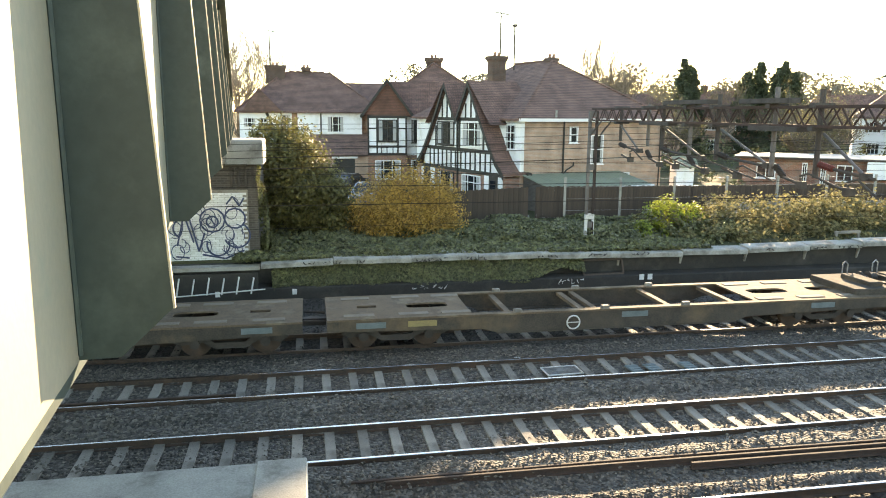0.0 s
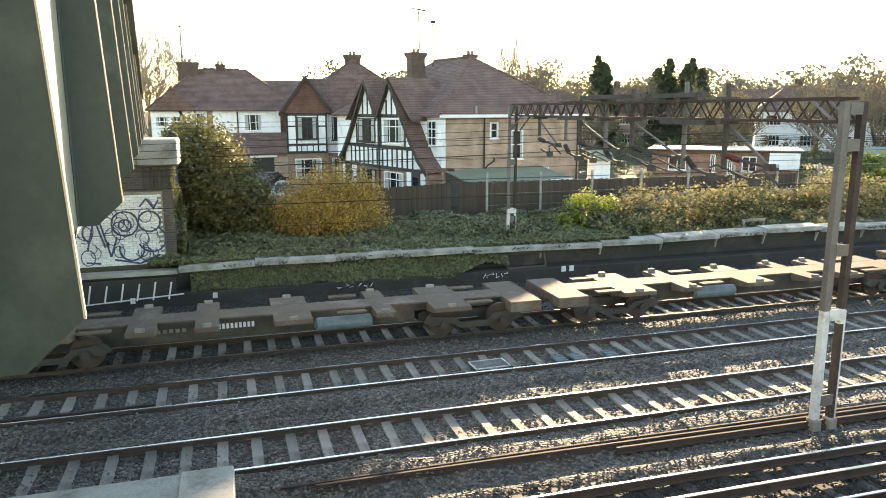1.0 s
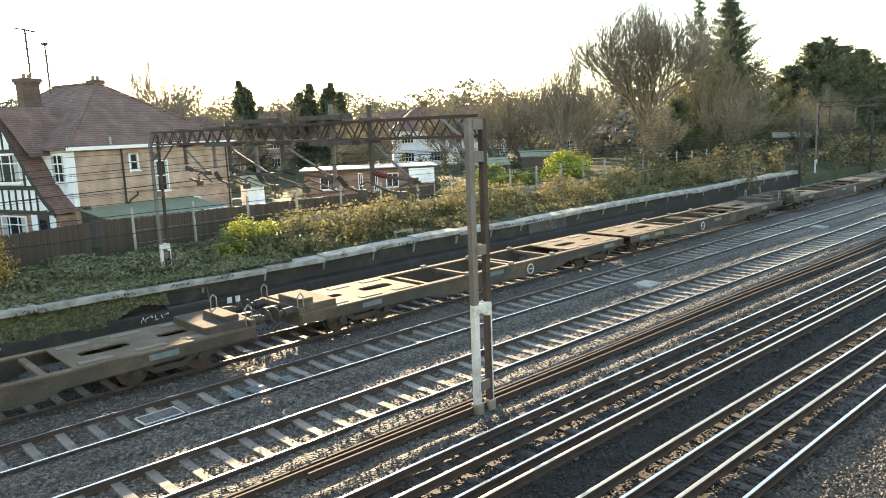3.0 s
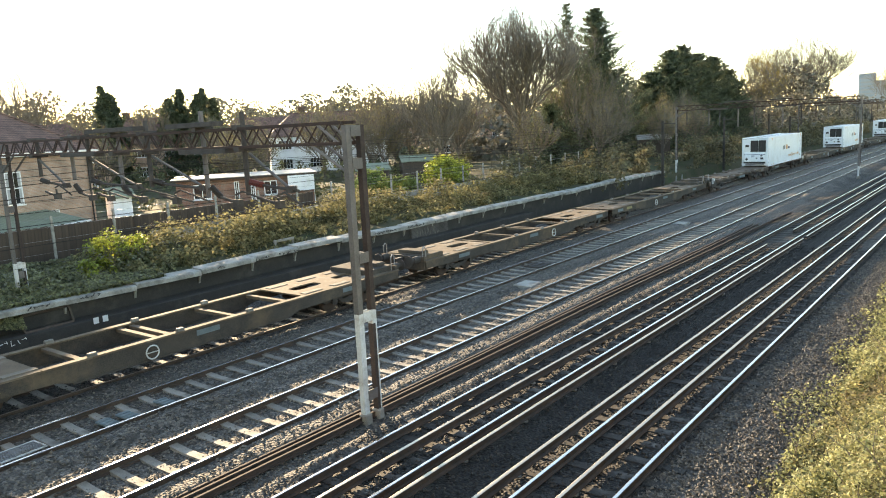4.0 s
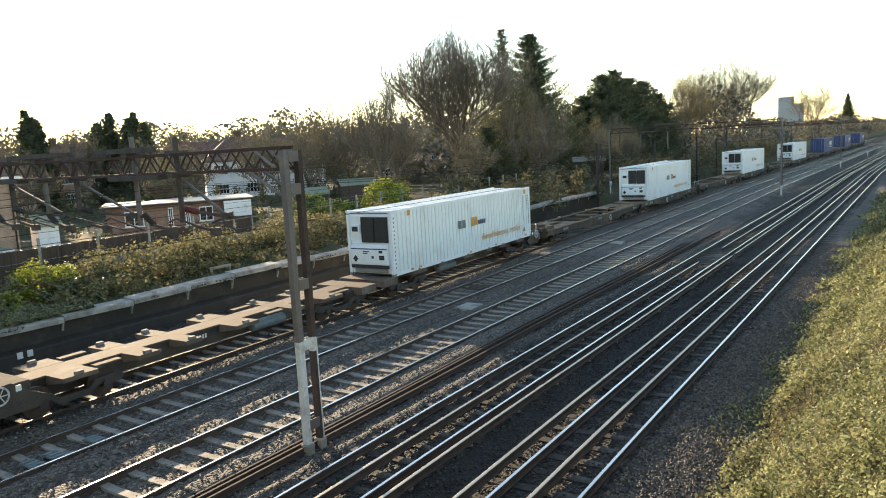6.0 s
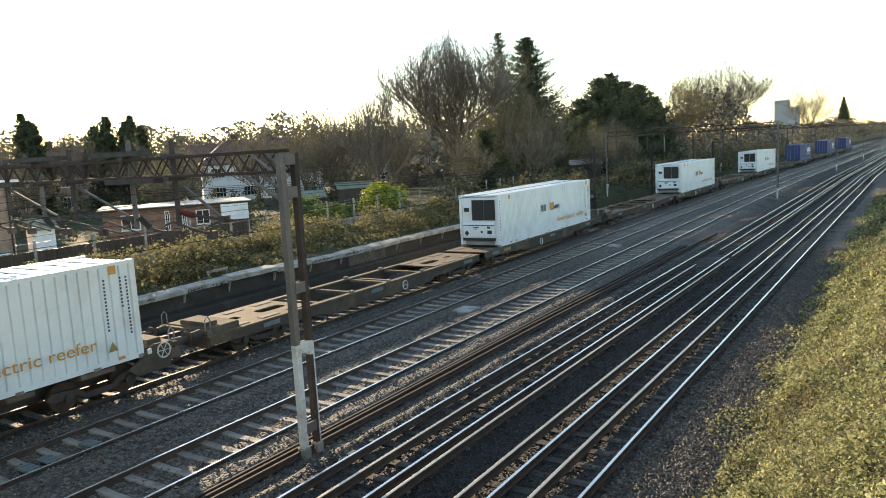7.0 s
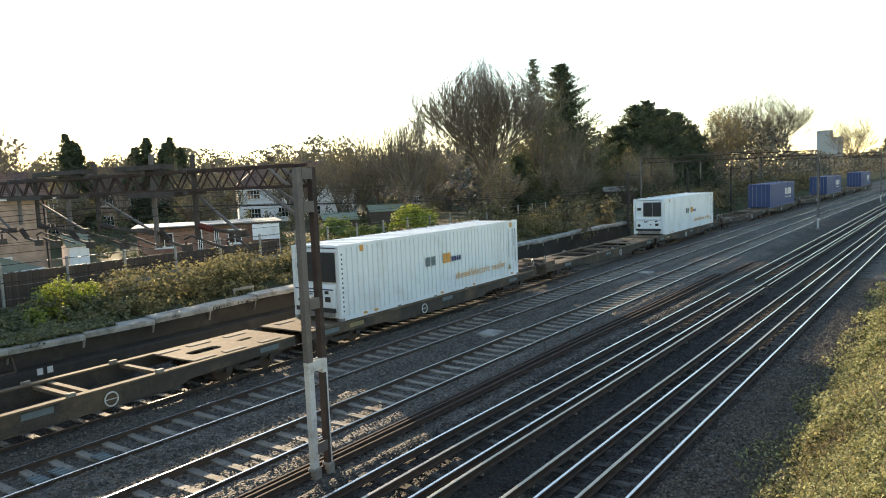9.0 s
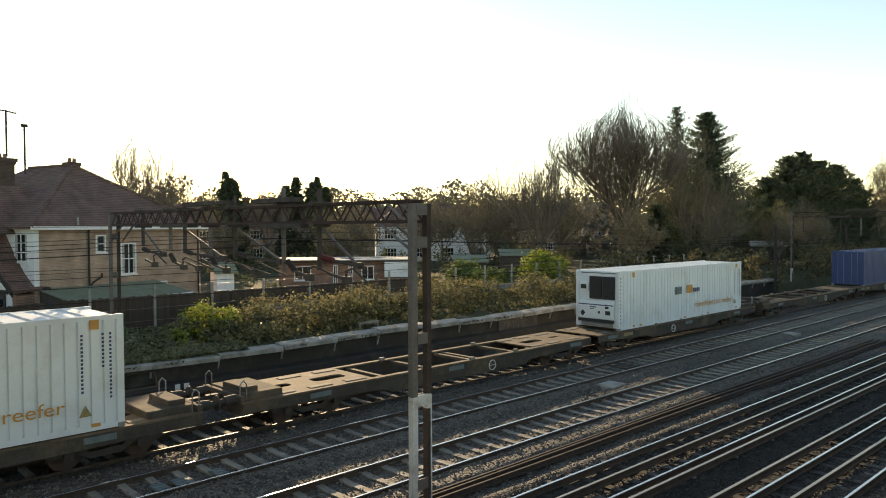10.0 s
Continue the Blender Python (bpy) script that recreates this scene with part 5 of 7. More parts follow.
# ---------------------------------------------------------------- houses
def grid_frame(xs, zs, y0, y1):
    """A frame with bars on the even strips of a grid, as one connected mesh."""
    s = Shape()
    nx, nz = len(xs), len(zs)
    idx = lambda i, k, b: (b * nz + k) * nx + i
    s.v = [(x, y, z) for y in (y0, y1) for z in zs for x in xs]
    solid = lambda i, k: 0 <= i < nx - 1 and 0 <= k < nz - 1 and not (i % 2 and k % 2)
    for k in range(nz - 1):
        for i in range(nx - 1):
            if not solid(i, k):
                continue
            s.f += [(idx(i, k, 0), idx(i + 1, k, 0), idx(i + 1, k + 1, 0), idx(i, k + 1, 0)), (idx(i, k + 1, 1), idx(i + 1, k + 1, 1), idx(i + 1, k, 1), idx(i, k, 1))]
            for di, dk, a, b in ((-1, 0, (i, k), (i, k + 1)), (1, 0, (i + 1, k + 1), (i + 1, k)), (0, -1, (i + 1, k), (i, k)), (0, 1, (i, k + 1), (i + 1, k + 1))):
                if not solid(i + di, k + dk):
                    s.f.append((idx(*a, 0), idx(*b, 0), idx(*b, 1), idx(*a, 1)))
    s.mi = [0] * len(s.f)
    return s


def window(parent, m, w, h, nx, ny, frame=None, depth=0.09, sill=True, curtain=True, transom=0.0):
    """A casement window standing in a wall: local x along the wall, y into it, z up, origin at its lower left."""
    fr = frame or UPVC
    t = 0.07
    cuts = lambda size, n, pos=None: sorted([0, t, size - t, size] + [c + d for c in (pos if pos else [size * k / n for k in range(1, n)]) for d in (-0.026, 0.026)])
    s = grid_frame(cuts(w, nx), cuts(h, ny, [h * transom] if transom else None), -0.03, depth)
    win = part("window", s, fr, parent)
    win.matrix_basis = m
    g = part("pane", Shape().box(t, w - t, 0.0, 0.01, t, h - t), GLASS, win)
    if curtain:
        for a, b in ((t, w * 0.24), (w * 0.78, w - t)):
            part("curtain", Shape().box(a, b, -0.006, -0.002, t, h - t), CURTAIN, win)
    if sill:
        part("sill", Shape().box(-0.06, w + 0.06, -0.09, 0.0, -0.07, -0.004), fr, win)
    return win


def hip_roof(u0, u1, v0, v1, ze, zr, inset, over=0.35, t=0.12):
    """A hipped roof whose ridge runs along v."""
    u0, u1, v0, v1 = u0 - over, u1 + over, v0 - over, v1 + over
    um = (u0 + u1) / 2
    a, b = v0 + inset, v1 - inset
    s = Shape()
    vs = [(u0, v0, ze), (u1, v0, ze), (u1, v1, ze), (u0, v1, ze), (um, a, zr), (um, b, zr)]
    vs += [(x, y, z - t) for x, y, z in vs[:4]]
    s.add(vs, [(0, 1, 4), (1, 2, 5, 4), (2, 3, 5), (3, 0, 4, 5), (0, 6, 7, 1), (1, 7, 8, 2), (2, 8, 9, 3), (3, 9, 6, 0), (6, 9, 8, 7)])
    return s


def ridge_tiles(parent, pts, r=0.09):
    s = Shape()
    for p, q in pts:
        p, q = Vector(p), Vector(q)
        n = max(1, int((q - p).length / 0.45))
        for i in range(n):
            s.tube(p.lerp(q, i / n), p.lerp(q, (i + 0.94) / n), r, r * 0.96, n=6)
    part("ridge_tiles", s, TILE, parent)["kind"] = "stuff"


def chimney(parent, x, y, z0, z1, w=1.0, d=0.7, pots=3):
    s = Shape()
    s.box(x - w / 2, x + w / 2, y - d / 2, y + d / 2, z0, z1 - 0.35)
    s.box(x - w / 2 - 0.06, x + w / 2 + 0.06, y - d / 2 - 0.06, y + d / 2 + 0.06, z1 - 0.35, z1 - 0.22)
    s.box(x - w / 2 - 0.12, x + w / 2 + 0.12, y - d / 2 - 0.12, y + d / 2 + 0.12, z1 - 0.22, z1)
    # stack in the darkened brick, so it reads as a shaded silhouette
    ch = part("chimney", s, BRICKSHADE, parent)
    for i in range(pots):
        xx = x + (i - (pots - 1) / 2) * 0.3
        part("chimney_pot", Shape().lathe((xx, y, z1), "z", [(0, 0.12), (0.05, 0.11), (0.22, 0.09), (0.26, 0.11)], n=10), BRICKRED, ch)
    return ch


def aerial(parent, x, y, z0, h, yaw=0.0):
    s = Shape()
    s.tube((x, y, z0), (x, y, z0 + h), 0.055, n=6)
    c, d = math.cos(yaw), math.sin(yaw)
    s.tube((x - 0.7 * c, y - 0.7 * d, z0 + h - 0.05), (x + 0.7 * c, y + 0.7 * d, z0 + h - 0.12), 0.04, n=4)
    for k in range(7):
        a = -0.65 + k * 0.21
        s.tube((x + a * c - 0.18 * d, y + a * d + 0.18 * c, z0 + h - 0.08), (x + a * c + 0.18 * d, y + a * d - 0.18 * c, z0 + h - 0.08), 0.018, n=4)
    part("aerial", s, GALVDK, parent)


def tudor_pair():
    """The half-timbered semi-detached pair nearest the line. Local u (x) runs along the side wall, v (y) along the street front."""
    G = 0.95
    m = pose(12.16, 39.78, 0, 0, 0, 17)
    h = thing("semi_detached_house", m, label="brown brick semi-detached pair with white half-timbered gables and tiled roof", category="house", group="houses")
    E_ = 6.12
    W, D = 11.6, 13.6
    s = Shape()
    s.box(0.9, W, 0.0, D, G - 0.3, E_)
    part("wall", s, BRICK, h)
    part("upper_render", Shape().box(0.885, 0.9, 0.0, D, 2.9, E_).box(0.9, 1.15, -0.012, 0.0, 2.9, E_), RENDER, h)
    part("roof", hip_roof(0.9, W, 0, D, E_, 9.75, 5.0), TILE, h)
    part("fascia", Shape().box(0.52, W + 0.38, -0.38, -0.35, E_ - 0.16, E_ + 0.02).box(W + 0.35, W + 0.38, -0.35, D + 0.3, E_ - 0.16, E_ + 0.02), UPVC, h, "white fascia and gutter")
    um = (0.9 + W) / 2
    ridge_tiles(h, [((0.55, -0.35, E_), (um, 4.65, 9.77)), ((W + 0.35, -0.35, E_), (um, 4.65, 9.77)), ((um, 4.65, 9.77), (um, D - 4.65, 9.77))])
    # projecting gables with long sweeping eaves
    AP = 8.2
    for mir in (0, 1):
        V = (lambda v: v - 1.8) if not mir else (lambda v: 13.1 - v)
        sweep = [(5.9, AP), (5.0, 6.85), (4.2, 5.7), (3.4, 4.6), (2.6, 3.65), (1.7, 2.92)]
        # wall behind the timbers: brick below, white render above
        part("gable_base", Shape().prism([(V(1.8), G - 0.3), (V(7.42), G - 0.3), (V(7.42), 2.8), (V(2.1), 2.8), (V(1.8), 2.75)], "x", 0.0, 0.9), BRICKRED, h)
        up = [(V(v), z - 0.1) for v, z in sweep[:-1]] + [(V(2.5), 2.81), (V(7.42), 2.81), (V(7.42), 6.0)]
        part("gable_render", Shape().prism(up, "x", 0.0, 0.9), RENDER, h)
        r = Shape()
        pts = sweep
        for (a, za), (b, zb) in zip(pts[:-1], pts[1:]):
            r.add([(-0.28, V(a), za), (1.3, V(a), za), (1.3, V(b), zb), (-0.28, V(b), zb), (-0.28, V(a), za + 0.14), (1.3, V(a), za + 0.14), (1.3, V(b), zb + 0.14), (-0.28, V(b), zb + 0.14)], [(0, 1, 2, 3), (7, 6, 5, 4), (0, 3, 7, 4), (1, 5, 6, 2), (3, 2, 6, 7)])
        r.add([(-0.28, V(5.9), AP), (3.2, V(5.9), AP), (3.2, V(7.46), 5.95), (-0.28, V(7.46), 5.95), (-0.28, V(5.9), AP + 0.14), (3.2, V(5.9), AP + 0.14), (3.2, V(7.46), 6.09), (-0.28, V(7.46), 6.09)], [(0, 1, 2, 3), (7, 6, 5, 4), (0, 3, 7, 4), (1, 5, 6, 2)])
        r.add([(-0.28, V(5.9), AP + 0.14), (3.2, V(5.9), AP + 0.14), (3.2, V(3.2), 5.75), (-0.28, V(3.2), 5.75)], [(0, 1, 2, 3)])
        part("gable_roof", r, TILE, h, "sweeping tiled gable roof")
        # bargeboards and timbers
        tb = Shape()
        for (a, za), (b, zb) in zip(sweep[:-1], sweep[1:]):
            tb.add([(-0.31, V(a), za - 0.22), (-0.31, V(b), zb - 0.22), (-0.31, V(b), zb + 0.10), (-0.31, V(a), za + 0.10), (-0.25, V(a), za - 0.22), (-0.25, V(b), zb - 0.22), (-0.25, V(b), zb + 0.10), (-0.25, V(a), za + 0.10)], [(0, 1, 2, 3), (7, 6, 5, 4), (0, 4, 5, 1), (3, 2, 6, 7)])
        tb.add([(-0.31, V(5.9), AP - 0.22), (-0.31, V(7.46), 5.72), (-0.31, V(7.46), 6.02), (-0.31, V(5.9), AP + 0.1), (-0.25, V(5.9), AP - 0.22), (-0.25, V(7.46), 5.72), (-0.25, V(7.46), 6.02), (-0.25, V(5.9), AP + 0.1)], [(0, 1, 2, 3), (7, 6, 5, 4), (0, 4, 5, 1), (3, 2, 6, 7)])
        part("bargeboard", tb, TIMBER, h)
        beams = [(4.6, 7.42, 5.95, 6.15), (3.2, 7.42, 4.05, 4.27), (2.5, 7.42, 2.80, 3.0)]
        for a, b, z0, z1 in beams:
            part("timber", Shape().box(-0.05, -0.002, min(V(a), V(b)), max(V(a), V(b)), z0, z1), TIMBER, h)
        for v in (3.5, 4.1, 4.7, 5.3, 5.9, 6.5, 7.1):
            part("timber", Shape().box(-0.048, -0.003, V(v) - 0.06, V(v) + 0.06, 3.0, 4.05), TIMBER, h)
        for v, z1 in ((5.25, 7.35), (5.9, 7.9), (6.55, 7.0)):
            part("timber", Shape().box(-0.048, -0.003, V(v) - 0.06, V(v) + 0.06, 6.15, z1), TIMBER, h)
        for v, z1 in ((4.35, 5.6), (7.3, 5.95)):
            part("timber", Shape().box(-0.048, -0.003, V(v) - 0.08, V(v) + 0.08, 4.27, z1), TIMBER, h)
        rot = pose(0, 0, 0, 0, 0, -90)
        wf = UPVC if not mir else TIMBER
        window(h, Matrix.Translation((-0.04, max(V(4.6), V(6.9)), 4.4)) @ rot, 2.3, 1.5, 3, 2, wf, transom=0.68)
        window(h, Matrix.Translation((-0.04, max(V(4.6), V(6.9)), 1.25)) @ rot, 2.3, 1.45, 3, 2, wf, transom=0.68)
        # porch wall with door
        part("porch_wall", Shape().box(-0.03, -0.004, min(V(2.15), V(4.2)), max(V(2.15), V(4.2)), G, 2.79), RENDER, h)
        d = part("door", Shape().box(-0.09, -0.035, V(3.1) - 0.46, V(3.1) + 0.46, G + 0.05, G + 1.85), TIMBER, h)
        part("door_panel", Shape().box(-0.105, -0.09, V(3.1) - 0.3, V(3.1) + 0.3, G + 0.9, G + 1.6), GLASS, d)
    part("party_pipe", Shape().tube((-0.08, 5.65, G), (-0.08, 5.65, 6.0), 0.05, n=6), TIMBER, h)
    # street-front upper window beside the long eaves
    window(h, Matrix.Translation((0.86, 1.55, 4.35)) @ pose(0, 0, 0, 0, 0, -90), 1.15, 1.45, 2, 3)
    # side wall facing the line
    for u, z, w_, hh, nx, ny in ((4.3, 4.72, 0.62, 0.95, 1, 2), (5.85, 3.45, 1.0, 1.75, 2, 2), (7.9, 2.45, 1.1, 0.45, 2, 1)):
        window(h, Matrix.Translation((u, -0.02, z)), w_, hh, nx, ny)
    pp = Shape().tube((3.85, -0.09, G), (3.85, -0.09, E_ - 0.1), 0.055, n=6)
    pp.path([(3.85, -0.09, 2.9), (4.1, -0.09, 3.15), (4.6, -0.09, 3.4), (4.6, -0.09, 3.6)], 0.05)
    part("drain_pipe", pp, TIMBER, h)
    part("drain_pipe", Shape().tube((11.35, -0.08, G), (11.35, -0.08, E_ - 0.1), 0.05, n=6), TIMBER, h)
    part("flue", Shape().lathe((1.4, -0.12, 2.95), "y", [(-0.2, 0.16), (0.1, 0.16)], n=10), TIMBER, h)
    part("vent", Shape().tube((3.1, -0.3, 6.2), (3.1, -0.3, 6.6), 0.06, n=6), CONC, h)
    ch = chimney(h, 3.7, 7.3, 7.2, 10.1, 1.0, 0.7, 2)
    chimney(h, um + 0.2, 5.0, 9.2, 9.95, 0.5, 0.5, 2)
    aerial(h, 3.9, 7.2, 10.2, 2.7, 0.2)
    aerial(h, 4.6, 6.6, 9.2, 2.9, 1.0)
    # lean-to with corrugated roof against the side wall
    l = thing("lean_to_shed", m, label="lean-to outhouse with grey-green corrugated roof", category="shed")
    r = Shape()
    n = 60
    vs = []
    for i in range(n + 1):
        x = 1.0 + i * 7.2 / n
        dz = 0.03 * (i % 2)
        vs += [(x, -3.0, 2.42 + dz), (x, -0.02, 2.98 + dz)]
    r.add(vs, [(2 * i, 2 * i + 2, 2 * i + 3, 2 * i + 1) for i in range(n)])
    r.add([(x, y, z - 0.04) for x, y, z in vs], [(2 * i + 1, 2 * i + 3, 2 * i + 2, 2 * i) for i in range(n)])
    part("roof_sheet", r, TIN, l)
    part("side_wall", Shape().box(1.15, 8.1, -2.85, -2.72, G - 0.3, 2.4), BRICKDK, l)
    part("end_wall", Shape().prism([(-2.72, G - 0.3), (-2.72, 2.4), (-0.02, 2.9), (-0.02, G - 0.3)], "x", 1.15, 1.25), BRICKDK, l)
    part("gutter", Shape().tube((1.0, -3.05, 2.38), (8.2, -3.05, 2.38), 0.05, n=6).tube((1.05, -3.02, 2.38), (1.05, -3.02, G), 0.035, n=6), UPVC, l)


tudor_pair()


def bay_pair():
    """The next pair up the street: tile-hung gable over a timbered bay."""
    G = 0.9
    h = thing("semi_detached_house", pose(5.6, 54.6, 0, 0, 0, -5), label="semi-detached house with hung-tile gable, timbered bay and brown roof", category="house", group="houses")
    part("wall", Shape().box(0, 4.05, 0.6, 10, G - 0.3, 6.25).box(2.85, 10.5, 2.2, 10, G - 0.3, 6.25), RENDER, h)
    part("bay_base", Shape().box(-0.05, 2.9, 0.0, 0.6, G - 0.3, 3.25), BRICKRED, h)
    part("bay_render", Shape().box(-0.04, 2.88, 0.02, 0.6, 3.26, 6.2), RENDER, h)
    part("lower_brick", Shape().box(2.9, 4.1, 0.55, 0.6, G - 0.3, 3.25), BRICKRED, h)
    part("gable_tiles", Shape().prism([(-0.35, 6.2), (3.2, 6.2), (1.42, 8.7)], "y", 0.0, 0.25), TILEHUNG, h, "red hung tiles")
    r = Shape()
    r.add([(-0.55, -0.2, 6.1), (1.42, -0.2, 8.85), (3.4, -0.2, 6.1), (-0.55, 5, 6.1), (1.42, 5, 8.85), (3.4, 5, 6.1), (-0.55, -0.2, 6.0), (1.42, -0.2, 8.72), (3.4, -0.2, 6.0)], [(0, 1, 4, 3), (1, 2, 5, 4), (0, 6, 7, 1), (1, 7, 8, 2)])
    part("gable_roof", r, TILE, h)
    part("roof", hip_roof(0, 10.5, 0.8, 10, 6.25, 10.3, 4.3), TILE, h)
    part("cross_roof", Shape().prism([(0.3, 6.12), (2.4, 8.75), (4.6, 6.12)], "x", 1.5, 7.0), TILE, h)
    ridge_tiles(h, [((5.25, 4.8, 10.32), (5.25, 6.0, 10.32)), ((-0.35, 0.45, 6.25), (5.25, 4.75, 10.32)), ((10.85, 0.45, 6.25), (5.25, 4.75, 10.32))])
    tb = Shape()
    tb.add([(-0.5, -0.24, 5.95), (1.42, -0.24, 8.6), (3.35, -0.24, 5.95), (-0.6, -0.24, 6.15), (1.42, -0.24, 8.88), (3.45, -0.24, 6.15)], [(0, 1, 4, 3), (1, 2, 5, 4)])
    tb.add([(-0.5, -0.2, 5.95), (1.42, -0.2, 8.6), (3.35, -0.2, 5.95), (-0.6, -0.2, 6.15), (1.42, -0.2, 8.88), (3.45, -0.2, 6.15)], [(3, 4, 1, 0), (4, 5, 2, 1)])
    part("bargeboard", tb, TIMBER, h)
    for x0, x1, z0, z1 in ((-0.04, 2.88, 6.0, 6.2), (-0.04, 2.88, 3.85, 4.0), (-0.04, 2.88, 3.26, 3.45), (-0.04, 0.08, 3.26, 6.2), (0.6, 0.72, 3.45, 6.0), (2.15, 2.27, 3.45, 6.0), (2.76, 2.88, 3.26, 6.2), (-0.04, 0.6, 5.2, 5.3), (2.27, 2.8, 5.2, 5.3), (0.95, 1.02, 3.45, 3.85), (1.35, 1.42, 3.45, 3.85), (1.8, 1.87, 3.45, 3.85)):
        part("timber", Shape().box(x0, x1, -0.02, 0.018, z0, z1), TIMBER, h)
    window(h, Matrix.Translation((0.72, -0.0, 4.3)), 1.43, 1.6, 2, 2, TIMBER, transom=0.65)
    window(h, Matrix.Translation((3.25, 0.56, 4.2)), 0.62, 1.7, 1, 2, TIMBER)
    window(h, Matrix.Translation((0.5, -0.04, 1.5)), 1.9, 1.4, 3, 2, UPVC)
    window(h, Matrix.Translation((3.2, 0.5, 1.5)), 0.8, 1.4, 2, 2, UPVC)
    chimney(h, 5.3, 5.4, 9.9, 10.75, 1.2, 0.6, 2)


bay_pair()


def end_house():
    """The pair that closes the street, seen full front."""
    G = 0.9
    h = thing("semi_detached_house", pose(-4.2, 61.5, 0, 0, 0, 3), label="white rendered semi-detached pair with brown hipped roof across the street", category="house", group="houses")
    part("wall", Shape().box(0, 9.9, 0, 8, G - 0.3, 6.45), RENDER, h)
    part("red_wing", Shape().box(9.9, 11.4, 0.8, 8, G - 0.3, 6.4), BRICKRED, h)
    s = hip_roof(0, 8, -11.4, 0.0, 6.45, 9.8, 4.2)
    s.v = [(-y, x, z) for x, y, z in s.v]
    part("roof", s, TILE, h)
    ridge_tiles(h, [((4.2, 4.0, 9.82), (7.2, 4.0, 9.82)), ((-0.35, -0.35, 6.45), (3.8, 4.0, 9.82)), ((11.75, -0.35, 6.45), (7.55, 4.0, 9.82))])
    part("cross_gable_roof", Shape().add([(0.2, -0.6, 6.4), (1.6, -0.6, 8.3), (3.4, -0.6, 6.4), (0.2, 3, 6.4), (1.6, 3, 8.3), (3.4, 3, 6.4)], [(0, 1, 4, 3), (1, 2, 5, 4), (0, 2, 1)]), TILE, h)
    w = hip_roof(0, 6.5, -13.2, -8.2, 6.45, 8.95, 1.2)
    w.v = [(-y, x + 0.8, z) for x, y, z in w.v]
    part("wing_roof", w, TILE, h)
    part("brick_strip", Shape().box(4.15, 4.6, -0.02, 0.0, G, 6.4), BRICKRED, h)
    for x, z, w, hh, nx in ((0.3, 5.15, 1.0, 0.8, 3), (1.5, 5.15, 0.8, 0.8, 2), (3.0, 4.6, 1.05, 1.6, 3), (7.0, 4.75, 1.4, 1.35, 3), (4.9, 2.0, 1.1, 1.3, 3)):
        window(h, Matrix.Translation((x, -0.03, z)), w, hh, nx, 2)
    part("timber", Shape().prism([(2.0, 6.4), (2.25, 6.4), (2.95, 4.6), (2.75, 4.6)], "y", -0.05, -0.01), TIMBER, h)
    part("drain_pipe", Shape().tube((6.5, -0.06, 3.5), (6.5, -0.06, 6.3), 0.06, n=6), TIMBER, h)
    # lower front range
    s = Shape()
    s.box(4.7, 11.3, -4.0, 0, G - 0.3, 3.2)
    part("front_range", s, BRICK, h)
    r = Shape()
    r.add([(4.4, -4.3, 3.15), (11.6, -4.3, 3.15), (11.6, 0, 4.6), (5.6, 0, 4.6), (4.4, -4.3, 3.0), (11.6, -4.3, 3.0)], [(0, 1, 2, 3), (4, 5, 1, 0), (0, 3, 4)])
    part("front_range_roof", r, TILE, h)
    window(h, Matrix.Translation((4.95, -4.03, 1.35)), 1.0, 1.5, 3, 3)
    part("porch_beam", Shape().box(7.0, 9.0, -4.25, -4.05, 2.85, 3.0), UPVC, h)
    part("garage_door", Shape().box(7.2, 8.8, -4.03, -4.0, G, 2.8), TIMBER, h)
    chimney(h, 3.0, 3.6, 8.8, 10.3, 1.6, 0.7, 2)
    chimney(h, 5.6, 4.0, 9.6, 10.2, 0.6, 0.4, 2)
    aerial(h, 2.6, 3.6, 10.2, 3.0, 0.5)


end_house()


def far_house(x, y, rz, w, d, eave, ridge, wallm, label):
    h = thing("distant_house", pose(x, y, 0, 0, 0, rz), label=label, category="house", group="distant houses")
    part("wall", Shape().box(0, w, 0, d, 0.5, eave), wallm, h)
    s = hip_roof(0, d, -w, 0, eave, ridge, min(w * 0.3, 4.0))
    s.v = [(-b, a, c) for a, b, c in s.v]
    part("roof", s, TILE, h)
    n = max(2, int(w / 4))
    for i in range(n):
        for z in (1.6, 4.3):
            if z + 1.3 < eave:
                window(h, Matrix.Translation((w * (i + 0.5) / n - 0.9, -0.04, z)), 1.8, 1.35, 4, 2, curtain=False)
    chimney(h, w * 0.3, d / 2, ridge - 0.6, ridge + 0.8, 0.9, 0.6, 2)
    return h


far_house(70.0, 83.0, -38, 17, 9, 6.2, 9.6, RENDER, "pale rendered house with brown hipped roof beyond the sheds")
far_house(112.0, 86.0, -45, 15, 9, 6.0, 9.4, BRICK, "brick house with brown roof among bare trees")
far_house(52.0, 98.0, -28, 16, 9, 6.2, 9.8, BRICK, "brown brick house far beyond the gardens")
far_house(33.0, 88.0, -20, 14, 9, 6.0, 9.0, BRICK, "brown house roof behind the sheds")
far_house(96.0, 130.0, -35, 18, 9, 6.5, 10.5, BRICK, "brick house in the hazy distance")
far_house(135.0, 100.0, -45, 16, 9, 6.2, 10.0, RENDER, "house with brown roof behind bare trees")
far_house(160.0, 175.0, -40, 40, 12, 8, 13, BRICK, "long terrace on the skyline")


